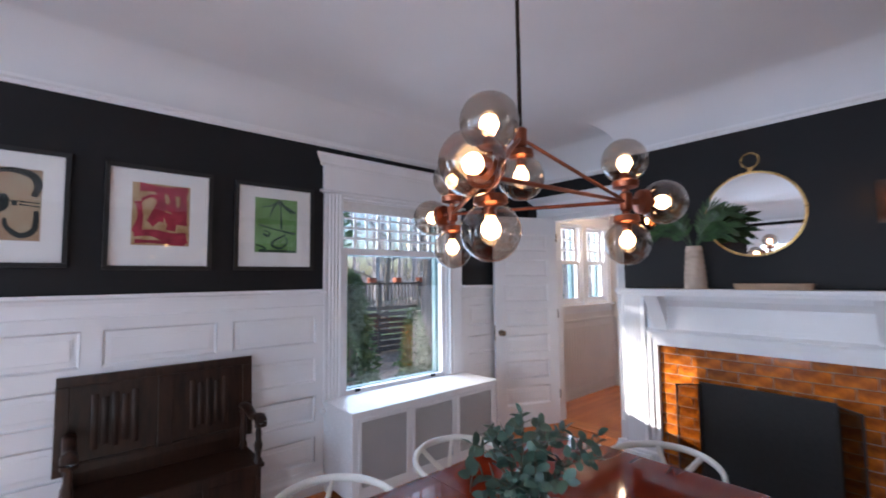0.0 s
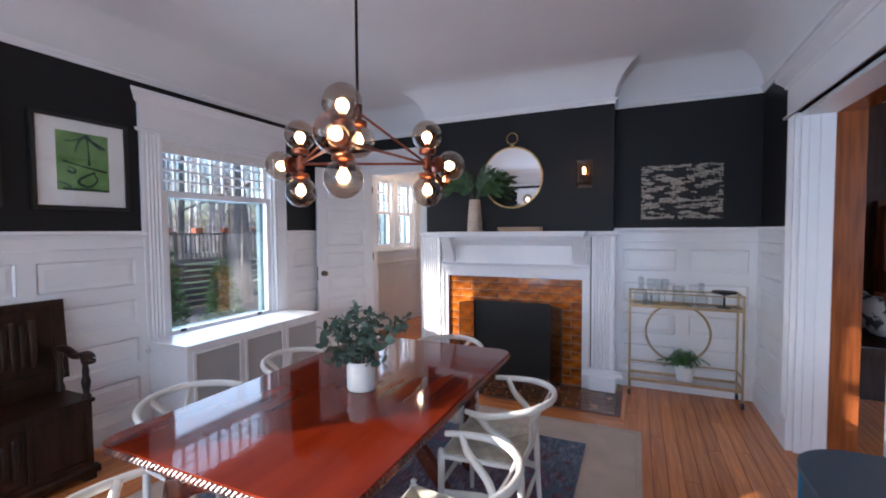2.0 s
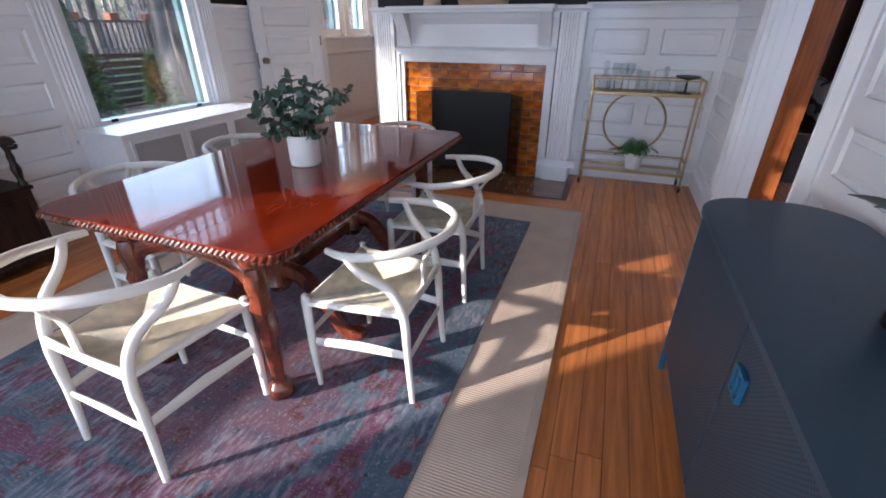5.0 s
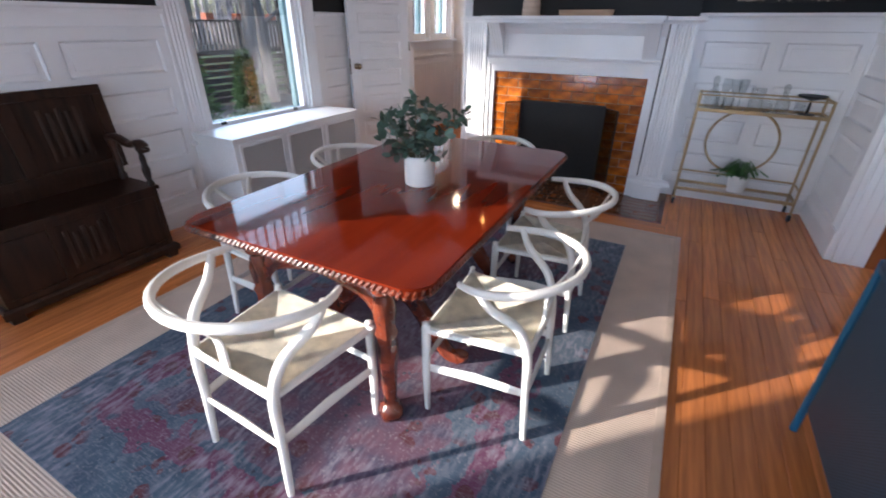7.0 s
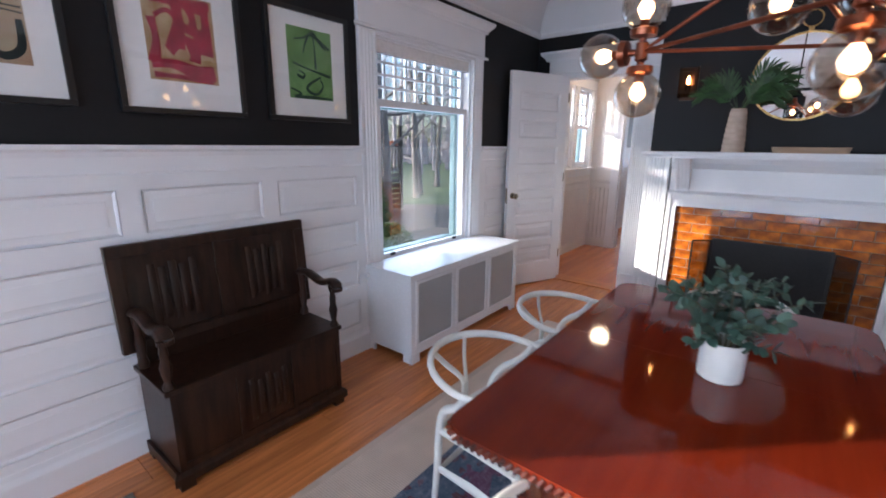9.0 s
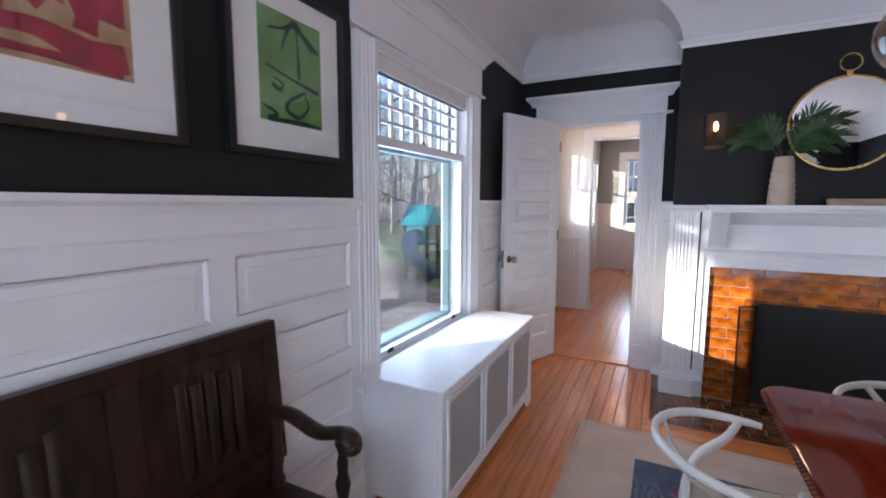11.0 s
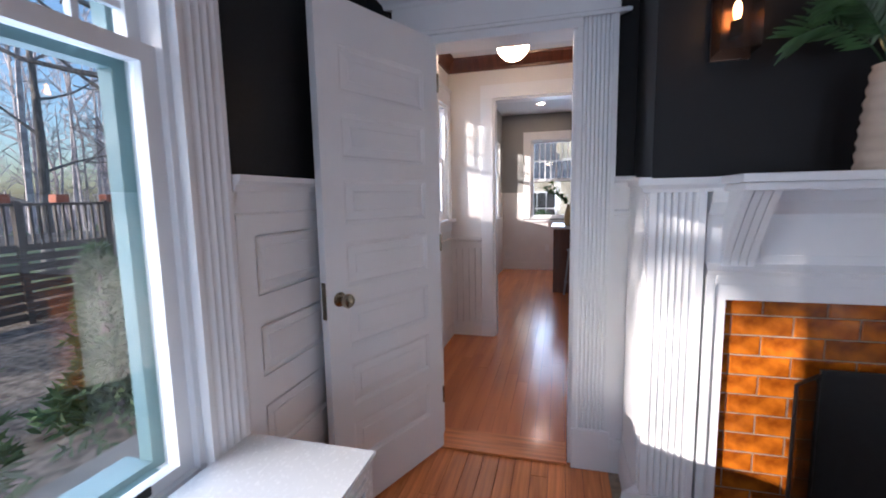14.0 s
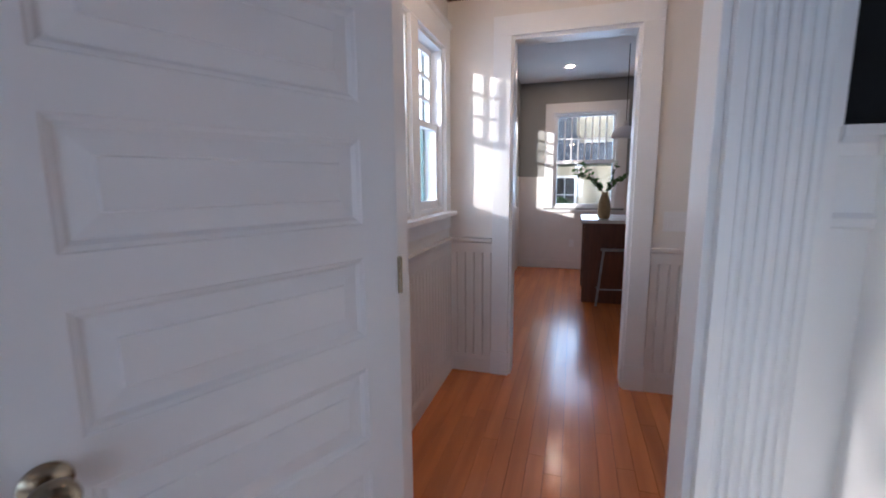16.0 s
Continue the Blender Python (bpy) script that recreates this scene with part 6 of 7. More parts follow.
for a, b, hx in ((-0.60, -0.005, -0.06), (0.005, 0.60, -0.083)):
    bm = bmesh.new()
    box(bm, a, b, by - 0.020, by - 0.012, 0.185, 0.725, 0.002)
    d = part("mesh_door", bm, MESH_BLUE, sb, "slate blue perforated metal door")
    for u0, u1, z0, z1 in ((-0.017, -0.010, -0.033, 0.033), (0.010, 0.017, -0.033, 0.033), (-0.010, 0.010, 0.026, 0.033), (-0.010, 0.010, -0.033, -0.026)):
        bm = bmesh.new()
        box(bm, hx + u0, hx + u1, by - 0.012, by - 0.001, 0.615 + z0, 0.615 + z1, 0.003)
        part("handle_bar", bm, BLUE, d, "bright blue rectangular pull")
for x in (-bx + 0.10, bx - 0.045):
    for y in (-by + 0.05, by - 0.045):
        bm = bmesh.new()
        tube(bm, [(x, y, 0), (x, y, 0.735)], 0.013, 10)
        part("leg", bm, BLUE, sb, smooth=True)
pl = thing("rubber_plant", "dark-leaved rubber plant in a low pot on the sideboard", "plant", pose(0.655, -0.725, 0.7525))
bm = bmesh.new()
lathe(bm, [(0.06, 0), (0.065, 0.005), (0.075, 0.11), (0.070, 0.115), (0.062, 0.10), (0.01, 0.10)], 24)
part("pot", bm, BRONZE, pl, smooth=True)
RUBBER = mat("rubber_plant_leaf", (0.012, 0.026, 0.016), 0.30, var=0.3, scale=10, rnd=0.3)
rl = random.Random(4)
for i in range(9):
    a = 2 * math.pi * i / 9 + 0.3
    z = 0.12 + 0.03 * i
    d = Vector((math.cos(a), math.sin(a) * 0.6, 0))
    bm = bmesh.new()
    tube(bm, [(0, 0, 0.09), d * 0.05 + Vector((0, 0, z)), d * 0.13 + Vector((0, 0, z + 0.05))], 0.003, 5)
    stem = part("stem", bm, STEM, pl)
    bm = bmesh.new()
    leaf(bm, d * 0.13 + Vector((0, 0, z + 0.05)), d + Vector((0, 0, 0.25)), Vector((0, 0, 1)), 0.11, 0.055, 0.2, 6)
    leaf(bm, d * 0.08 + Vector((0, 0, z + 0.02)), d * 0.5 + Vector((0, 0, 0.8)), d, 0.09, 0.045, 0.2, 6)
    part("leaf", bm, RUBBER, stem)

# floor outlet by the bench
bm = bmesh.new()
box(bm, -0.055, 0.055, -0.028, 0.028, 0, 0.004, 0.0015)
ob = thing("floor_outlet", "small dark metal outlet plate in the floor", "outlet", pose(0.06, 3.02, 0.0005, 0, 0, 0))
part("plate", bm, PEWTER, ob)
bm = bmesh.new()
lathe(bm, [(0.016, 0.004), (0.015, 0.006)], 16)
part("socket", bm, BLACK_METAL, ob)
# sash lifts on the window stool
for x in (1.99, 2.76):
    bm = bmesh.new()
    box(bm, -0.025, 0.025, -0.006, 0.0, -0.012, 0.012, 0.003)
    solo("sash_lift", bm, BLACK_METAL, "small black metal sash lift on the window", "window lift", "sash lifts", m=pose(x, NY + 0.022, 0.650))

# ---- pantry ----
PX0, PX1, PY0, PY1, PZ = EN + 0.14, 6.12, 1.10, 3.38, 2.64
BEAD = mat("cream_beadboard_paint", (0.74, 0.71, 0.69), 0.42, var=0.03, scale=4, bump=0.06)
bm = bmesh.new()
for a, b, z0, z1 in ((PX0 - 0.14, 4.86, 0, 3.0), (5.98, 9.10, 0, 3.0), (9.90, 10.45, 0, 3.0), (9.10, 9.90, 0, 0.97), (9.10, 9.90, 2.30, 3.0), (4.86, 5.98, 0, 1.18), (4.86, 5.98, 2.20, 3.0), (5.36, 5.47, 1.18, 2.20)):
    box(bm, a, b, PY1, PY1 + 0.2, z0, z1)
structure("pantry_wall_north", bm, PLASTER_WHITE, "cream painted pantry wall with paired windows", "wall")
bm = bmesh.new()
for a, b, z0, z1 in ((PY0, 2.19, 0, 3.0), (2.955, PY1, 0, 3.0), (2.19, 2.955, 2.27, 3.0)):
    box(bm, PX1, PX1 + 0.14, a, b, z0, z1)
structure("pantry_wall_east", bm, PLASTER_WHITE, "cream painted wall with an opening to the kitchen", "wall")
bm = bmesh.new()
box(bm, PX0 - 0.14, 6.26, PY0 - 0.15, PY0, 0, 3.0)
box(bm, PX0 - 0.05, PX0, PY0, 2.28, 0, 3.0)
box(bm, PX0 - 0.05, PX0, 3.00, PY1, 0, 3.0)
structure("pantry_wall_south", bm, PLASTER_WHITE, "plain cream painted pantry wall", "wall")
bm = bmesh.new()
box(bm, PX0 - 0.05, PX1, PY0, PY1, PZ, PZ + 0.1)
structure("pantry_ceiling", bm, CEIL, "white plaster pantry ceiling", "ceiling")
bm = bmesh.new()
crown = [(0.0, PZ - 0.115), (0.014, PZ - 0.115), (0.018, PZ - 0.09), (0.045, PZ - 0.05), (0.075, PZ - 0.02), (0.080, PZ), (0.0, PZ)]
moulding(bm, frame_of((PX0, PY1), (1, 0), (0, -1)), 0, PX1 - PX0, crown, ret=False)
moulding(bm, frame_of((PX1, PY1), (0, -1), (-1, 0)), 0, PY1 - PY0, crown, ret=False)
moulding(bm, frame_of((PX0, PY0), (0, 1), (1, 0)), 0, PY1 - PY0, crown, ret=False)
structure("pantry_crown", bm, DARKWOOD, "dark stained wooden crown moulding", "trim")


def beadboard(name, m, u0, u1, top):
    """Upright bead boards, each a part, under a cap rail, with a baseboard."""
    bm = bmesh.new()
    box(bm, u0, u1, 0, 0.004, 0, top - 0.02, 0, m)
    base = structure(name, bm, BEAD, "cream painted beadboard below a cap rail", "panelling")
    k = max(1, round((u1 - u0) / 0.058))
    w = (u1 - u0) / k
    for i in range(k):
        a = u0 + i * w
        bm = bmesh.new()
        pts = [(a + 0.0015, 0.004), (a + 0.0015, 0.012), (a + 0.006, 0.016), (a + w - 0.012, 0.016), (a + w - 0.010, 0.012), (a + w - 0.006, 0.017), (a + w - 0.0015, 0.012), (a + w - 0.0015, 0.004)]
        prism(bm, pts[::-1], 0.13, top - 0.09, m)
        part("bead_board", bm, BEAD, base)
    bm = bmesh.new()
    moulding(bm, m, u0, u1, [(0.004, top - 0.10), (0.022, top - 0.10), (0.022, top - 0.03), (0.036, top - 0.022), (0.040, top), (0.004, top)], ret=False)
    part("cap_rail", bm, BEAD, base)
    bm = bmesh.new()
    moulding(bm, m, u0, u1, [(0.004, 0), (0.024, 0), (0.024, 0.10), (0.018, 0.13), (0.004, 0.13)], ret=False)
    part("baseboard", bm, BEAD, base)


beadboard("beadboard_north", frame_of((PX0, PY1), (1, 0), (0, -1)), 0, PX1 - PX0, 0.975)
beadboard("beadboard_east", frame_of((PX1, PY1), (0, -1), (-1, 0)), 0, PY1 - 3.07, 0.975)
beadboard("beadboard_east_two", frame_of((PX1, 2.075), (0, -1), (-1, 0)), 0, 2.075 - PY0, 0.945)


def plain_window(name, m, w, z0, z1, meet, cols, rows, label, mid=1):
    """A plain double-hung window with a gridded upper sash and flat casing."""
    win = tagged(new(name), label, "window", kind="structure")
    bm = bmesh.new()
    for a, b, c, d in ((0, 0.02, z0, z1), (w - 0.02, w, z0, z1)):
        box(bm, a, b, -0.2, 0.0, c, d, 0, m)
    box(bm, 0.02, w - 0.02, -0.2, 0, z1 - 0.02, z1, 0, m)
    box(bm, 0.02, w - 0.02, -0.2, 0, z0, z0 + 0.02, 0, m)
    part("window_frame", bm, WHITE, win)
    for zz0, zz1, n0, n1, nm in ((z0 + 0.02, meet, -0.06, -0.03, "lower_sash"), (meet - 0.03, z1 - 0.02, -0.10, -0.07, "upper_sash")):
        bm = bmesh.new()
        box(bm, 0.02, 0.058, n0, n1, zz0, zz1, 0, m)
        box(bm, w - 0.058, w - 0.02, n0, n1, zz0, zz1, 0, m)
        box(bm, 0.058, w - 0.058, n0, n1, zz0, zz0 + 0.045, 0, m)
        box(bm, 0.058, w - 0.058, n0, n1, zz1 - 0.035, zz1, 0, m)
        sash = part(nm, bm, WHITE, win)
        bm = bmesh.new()
        box(bm, 0.058, w - 0.058, n0 + 0.013, n0 + 0.016, zz0 + 0.045, zz1 - 0.035, 0, m)
        part("pane", bm, GLASS, win).visible_shadow = False
    for i in range(1, cols):
        bm = bmesh.new()
        u = 0.058 + (w - 0.116) * i / cols
        box(bm, u - 0.009, u + 0.009, -0.098, -0.072, meet + 0.015, z1 - 0.055, 0, m)
        part("muntin", bm, WHITE, sash)
    for i in range(1, rows):
        bm = bmesh.new()
        z = meet + 0.015 + (z1 - 0.07 - meet) * i / rows
        box(bm, 0.058, w - 0.058, -0.097, -0.073, z - 0.009, z + 0.009, 0, m)
        part("muntin", bm, WHITE, sash)
    bm = bmesh.new()
    box(bm, 0.02, 0.06, -0.17, -0.12, z0 + 0.02, z1 - 0.02, 0, m)
    box(bm, w - 0.06, w - 0.02, -0.17, -0.12, z0 + 0.02, z1 - 0.02, 0, m)
    part("storm_frame", bm, TEAL, win, "teal painted outer storm frame")
    return win


MP = frame_of((0, PY1), (1, 0), (0, -1))
plain_window("window_3", frame_of((4.86, PY1), (1, 0), (0, -1)), 0.50, 1.18, 2.20, 1.72, 3, 3, "white paired sash window in the pantry")
plain_window("window_4", frame_of((5.47, PY1), (1, 0), (0, -1)), 0.51, 1.18, 2.20, 1.72, 3, 3, "white paired sash window in the pantry")
bm = bmesh.new()
for a, b in ((4.75, 4.86), (5.36, 5.47), (5.98, 6.08)):
    box(bm, a, b, 0, 0.024, 1.16, 2.20, 0.002, MP)
box(bm, 4.75, 6.08, 0, 0.026, 2.20, 2.33, 0.002, MP)
moulding(bm, MP, 4.75, 6.07, [(0, 2.33), (0.03, 2.33), (0.045, 2.345), (0.045, 2.36), (0, 2.36)], ret=False)
box(bm, 4.72, 6.10, 0, 0.065, 1.135, 1.165, 0.006, MP)
box(bm, 4.75, 6.08, 0, 0.022, 1.05, 1.135, 0.002, MP)
structure("trim_pantry_windows", bm, WHITE, "white casing and sill of the pantry windows", "window casing")
M = frame_of((PX1, 2.19), (0, 1), (-1, 0))
bm = bmesh.new()
for a, b in ((-0.115, 0.0), (0.765, 0.88)):
    box(bm, a, b, 0, 0.026, 0.17, 2.27, 0.002, M)
    box(bm, a - 0.004, b + 0.004, 0, 0.032, 0, 0.17, 0.003, M)
box(bm, -0.115, 0.88, 0, 0.028, 2.27, 2.39, 0.002, M)
box(bm, -0.115, 0.0, 0.028, 0.032, 2.272, 2.388, 0.002, M)
box(bm, -0.003, 0.018, -0.142, 0, 0, 2.27, 0, M)
box(bm, 0.747, 0.768, -0.142, 0, 0, 2.27, 0, M)
box(bm, 0.018, 0.747, -0.142, 0, 2.252, 2.272, 0, M)
structure("trim_kitchen_opening", bm, WHITE, "white flat casing of the kitchen opening", "door casing")
# light switch
sw = thing("light_switch", "white triple rocker switch plate on the pantry wall", "switch", pose(PX1, 1.925, 1.11))
bm = bmesh.new()
box(bm, -0.006, 0, -0.088, 0.088, -0.060, 0.060, 0.002)
part("plate", bm, WHITE, sw)
for y in (-0.046, 0.0, 0.046):
    bm = bmesh.new()
    box(bm, -0.010, -0.006, y - 0.017, y + 0.017, -0.033, 0.033, 0.001)
    part("rocker", bm, WHITE, sw)
# globe pendant
GLOBE_LIT = glow_mat("lit_opal_glass", (1.0, 0.66, 0.38), 13.0)
gp = thing("globe_pendant", "lit opal glass globe ceiling light in the pantry", "ceiling lamp", pose(4.98, 2.655, 2.355))
bm = bmesh.new()
lathe(bm, [(0.105 * math.sin(math.pi * i / 20) + 0.0005, -0.105 * math.cos(math.pi * i / 20)) for i in range(21)], 32)
part("opal_globe", bm, GLOBE_LIT, gp, smooth=True)
bm = bmesh.new()
lathe(bm, [(0.045, 0.095), (0.045, 0.115), (0.010, 0.12), (0.010, PZ - 2.355 - 0.02), (0.055, PZ - 2.355 - 0.015), (0.055, PZ - 2.355)], 20)
part("fitting", bm, PEWTER, gp, smooth=True)
# low pantry cabinet with a white counter
STONE = mat("white_stone_counter", (0.72, 0.71, 0.70), 0.25, var=0.06, scale=5)
CABWOOD = mat("brown_cabinet_wood", (0.11, 0.035, 0.016), 0.35, var=0.25, scale=5, stretch=(5, 5, 0.7), coat=0.2)
cab = thing("pantry_cabinet", "dark brown wooden cabinet with a white stone counter", "cabinet", pose(0, 0, 0))
bm = bmesh.new()
box(bm, 4.42, 5.52, 1.30, 1.965, 0.08, 0.80, 0.003)
box(bm, 4.44, 5.50, 1.30, 1.90, 0.0, 0.08)
part("body", bm, CABWOOD, cab)
for a, b in ((4.44, 4.96), (4.98, 5.50)):
    bm = bmesh.new()
    box(bm, a, b, 1.965, 1.985, 0.10, 0.78, 0.003)
    d = part("door", bm, CABWOOD, cab)
    bm = bmesh.new()
    lathe(bm, [(0.006, 0), (0.006, 0.015), (0.013, 0.02), (0.010, 0.03)], 12, pose(b - 0.05 if a < 4.5 else a + 0.05, 1.985, 0.62, -90))
    part("knob", bm, PEWTER, d, smooth=True)
bm = bmesh.new()
box(bm, 4.40, 5.54, 1.30, 2.005, 0.80, 0.83, 0.003)
part("counter", bm, STONE, cab, "white stone counter")

# ---- kitchen ----
KX1, KY0, KZ = 10.15, -0.6, 2.83
bm = bmesh.new()
for a, b, z0, z1 in ((KY0, 1.95, 0, 3.0), (2.86, PY1 + 0.2, 0, 3.0), (1.95, 2.86, 0, 0.95), (1.95, 2.86, 2.37, 3.0)):
    box(bm, KX1, KX1 + 0.2, a, b, z0, z1)
structure("kitchen_wall_east", bm, PLASTER_GREY, "grey painted kitchen wall above white boards", "wall")
bm = bmesh.new()
box(bm, PX1 + 0.14, KX1 + 0.2, KY0 - 0.15, KY0, 0, 3.0)
box(bm, PX1, PX1 + 0.14, KY0, PY0, 0, 3.0)
structure("kitchen_wall_south", bm, PLASTER_WHITE, "plain cream kitchen wall", "wall")
bm = bmesh.new()
box(bm, PX1 + 0.14, KX1, KY0, PY1, KZ, KZ + 0.1)
structure("kitchen_ceiling", bm, CEIL, "white plaster kitchen ceiling", "ceiling")
bm = bmesh.new()
box(bm, KX1 - 0.014, KX1, KY0, 1.82, 0, 1.43)
box(bm, KX1 - 0.014, KX1, 2.99, PY1, 0, 1.43)
box(bm, KX1 - 0.014, KX1, 1.82, 2.99, 0, 0.88)
box(bm, KX1 - 0.024, KX1, KY0, PY1, 0, 0.13, 0.003)
box(bm, PX1 + 0.14, 9.10, PY1 - 0.014, PY1, 0, 1.44)
box(bm, 9.90, KX1 - 0.014, PY1 - 0.014, PY1, 0, 1.44)
box(bm, 9.10, 9.90, PY1 - 0.014, PY1, 0, 0.97)
structure("kitchen_lower_boards", bm, BEAD, "white painted lower kitchen wall boards", "panelling")
bm = bmesh.new()
box(bm, PX1 + 0.14, 9.10, PY1 - 0.006, PY1, 1.44, KZ)
box(bm, 9.90, KX1, PY1 - 0.006, PY1, 1.44, KZ)
box(bm, 9.10, 9.90, PY1 - 0.006, PY1, 2.30, KZ)
structure("kitchen_wall_north_paint", bm, PLASTER_GREY, "grey painted upper kitchen wall", "wall")
plain_window("window_5", frame_of((KX1, 1.95), (0, 1), (-1, 0)), 0.91, 0.95, 2.37, 1.66, 8, 2, "white sash window at the kitchen's end")
plain_window("window_6", frame_of((9.10, PY1), (1, 0), (0, -1)), 0.80, 0.97, 2.30, 1.75, 4, 3, "white sash window in the kitchen side wall")
M = frame_of((KX1, 1.95), (0, 1), (-1, 0))
bm = bmesh.new()
for a, b in ((-0.13, 0.0), (0.91, 1.04)):
    box(bm, a, b, 0, 0.026, 0.95, 2.37, 0.002, M)
box(bm, -0.13, 1.04, 0, 0.03, 2.37, 2.51, 0.002, M)
box(bm, -0.17, 1.08, 0, 0.07, 0.885, 0.92, 0.004, M)
structure("trim_kitchen_window", bm, WHITE, "white casing and sill of the kitchen window", "window casing")
isl = thing("kitchen_island", "dark wood kitchen island with white stone top", "kitchen island", pose(0, 0, 0))
bm = bmesh.new()
box(bm, 8.20, 8.26, 0.6, 2.42, 0, 0.90, 0.003)
box(bm, 9.0, 9.06, 0.6, 2.42, 0, 0.90, 0.003)
box(bm, 8.62, 9.0, 0.6, 2.38, 0.05, 0.90)
box(bm, 8.26, 9.0, 0.6, 2.40, 0.80, 0.90)
part("base", bm, CABWOOD, isl)
bm = bmesh.new()
box(bm, 8.17, 9.09, 0.55, 2.45, 0.90, 0.935, 0.004)
part("stone_top", bm, STONE, isl)
STEEL = mat("galvanised_steel", (0.42, 0.42, 0.43), 0.35, metal=1.0, var=0.15, scale=15)
stl = thing("metal_stool", "galvanised metal counter stool beside the island", "stool", pose(8.30, 2.10, 0, 0, 0, 8))
bm = bmesh.new()
prism(bm, rounded_rect(-0.15, 0.15, -0.15, 0.15, 0.04), 0.60, 0.625)
part("seat", bm, STEEL, stl)
for sx in (-1, 1):
    for sy in (-1, 1):
        bm = bmesh.new()
        tube(bm, [(sx * 0.20, sy * 0.20, 0.0), (sx * 0.125, sy * 0.125, 0.605)], 0.014, 6)
        part("leg", bm, STEEL, stl)
bm = bmesh.new()
for sx, sy, tx, ty in ((-1, -1, 1, -1), (1, -1, 1, 1), (1, 1, -1, 1), (-1, 1, -1, -1)):
    tube(bm, [(sx * 0.178, sy * 0.178, 0.18), (tx * 0.178, ty * 0.178, 0.18)], 0.008, 6)
part("foot_ring", bm, STEEL, stl)
kv = thing("gold_vase", "tall gold vase of leafy branches on the island", "vase", pose(8.44, 2.205, 0.9355))
bm = bmesh.new()
lathe(bm, [(0.050, 0), (0.065, 0.02), (0.072, 0.10), (0.060, 0.20), (0.036, 0.27), (0.038, 0.30), (0.034, 0.30)], 24)
part("pot", bm, GOLD, kv, smooth=True)
rk = random.Random(3)
for i in range(9):
    a = rk.uniform(0, 2 * math.pi)
    d = Vector((math.cos(a) * 0.6, math.sin(a), 0))
    pts = curve_pts([(0, 0, 0.25), d * 0.10 + Vector((0, 0, 0.40)), d * rk.uniform(0.22, 0.38) + Vector((0, 0, rk.uniform(0.42, 0.62)))], 5)
    bm = bmesh.new()
    tube(bm, pts, 0.003, 4)
    stem = part("branch", bm, STEM, kv)
    bm = bmesh.new()
    for k in range(3, len(pts)):
        for s in range(3):
            leaf(bm, pts[k], rand_dir(rk), rand_dir(rk), 0.048, 0.026, 0.1, 3)
    part("leaves", bm, FERN, stem)
kp = thing("pendant_lamp", "pale metal dome pendant lamp over the island", "pendant lamp", pose(8.55, 2.01, 1.890))
bm = bmesh.new()
lathe(bm, [(0.155, -0.05), (0.150, -0.02), (0.120, 0.035), (0.070, 0.065), (0.030, 0.075), (0.030, 0.13), (0.008, 0.135)], 28, cap=False)
part("shade", bm, WHITE, kp, smooth=True)
bm = bmesh.new()
lathe(bm, [(0.004, 0.13), (0.004, KZ - 1.890)], 8)
part("cord", bm, BLACK_METAL, kp)
DOWN = glow_mat("lit_downlight", (1.0, 0.68, 0.42), 200.0)
dl = thing("recessed_light", "small lit recessed ceiling light in the kitchen", "ceiling lamp", pose(9.3, 2.64, KZ))
bm = bmesh.new()
lathe(bm, [(0.085, -0.006), (0.085, 0.0), (0.04, 0.0)], 24, cap=False)
part("trim_ring", bm, WHITE, dl)
bm = bmesh.new()
lathe(bm, [(0.040, -0.003), (0.040, -0.001)], 24)
part("lens", bm, DOWN, dl)
ol = thing("wall_outlet", "white outlet plate low on the kitchen wall", "outlet", pose(KX1 - 0.014, 2.55, 0.405))
bm = bmesh.new()
box(bm, -0.005, 0, -0.036, 0.036, -0.058, 0.058, 0.002)
part("plate", bm, WHITE, ol)

# pantry and kitchen floors
bm = bmesh.new()
box(bm, EN + 0.15, KX1, KY0, PY1, -0.12, -0.012)
floor_two = structure("floor_pantry_kitchen", bm, SUBFLOOR, "honey-red fir strip floor through pantry and kitchen", "floor")

# ---- stair hall through the south opening ----
HALLWALL = mat("brown_panelled_hall", (0.095, 0.040, 0.022), 0.4, var=0.3, scale=4, stretch=(4, 4, 0.7), coat=0.1)
bm = bmesh.new()
box(bm, 0.6, 6.6, -4.6, -4.5, 0, 3.0)
box(bm, 6.5, 6.6, -4.5, SY - 0.25, 0, 3.0)
# unseen opening, cut only to let light into the hall
for a, b, z0, z1 in ((-4.5, -3.7, 0, 3.0), (-2.5, SY - 0.25, 0, 3.0), (-3.7, -2.5, 0, 0.8), (-3.7, -2.5, 2.3, 3.0)):
    box(bm, 0.5, 0.7, a, b, z0, z1)
box(bm, 4.27, 6.5, SY - 0.35, SY - 0.25, 0, 3.0)
structure("hall_wall", bm, HALLWALL, "dark brown panelled hall walls", "wall")
bm = bmesh.new()
box(bm, 0.6, 6.6, -4.6, SY - 0.25, 2.9, 3.0)
structure("hall_ceiling", bm, CEIL, "shaded plaster hall ceiling", "ceiling")
bm = bmesh.new()
box(bm, 0.6, 6.6, -4.6, SY - 0.25, -0.12, -0.001)
box(bm, 1.93, 3.1, SY - 0.25, SY, -0.012, -0.001)
structure("hall_floor", bm, OAK, "reddish fir hall floor", "floor")
# unseen window, added to fill that opening
plain_window("added_hall_window", frame_of((0.7, -2.5), (0, -1), (1, 0)), 1.2, 0.8, 2.3, 1.6, 6, 3, "unseen white sash window added to light the hall")
hb = thing("hall_bench", "dark wooden hall bench under the stair", "bench", pose(4.9, -1.95, 0))
bm = bmesh.new()
box(bm, -0.55, 0.75, -0.28, 0.28, 0.38, 0.45, 0.006)
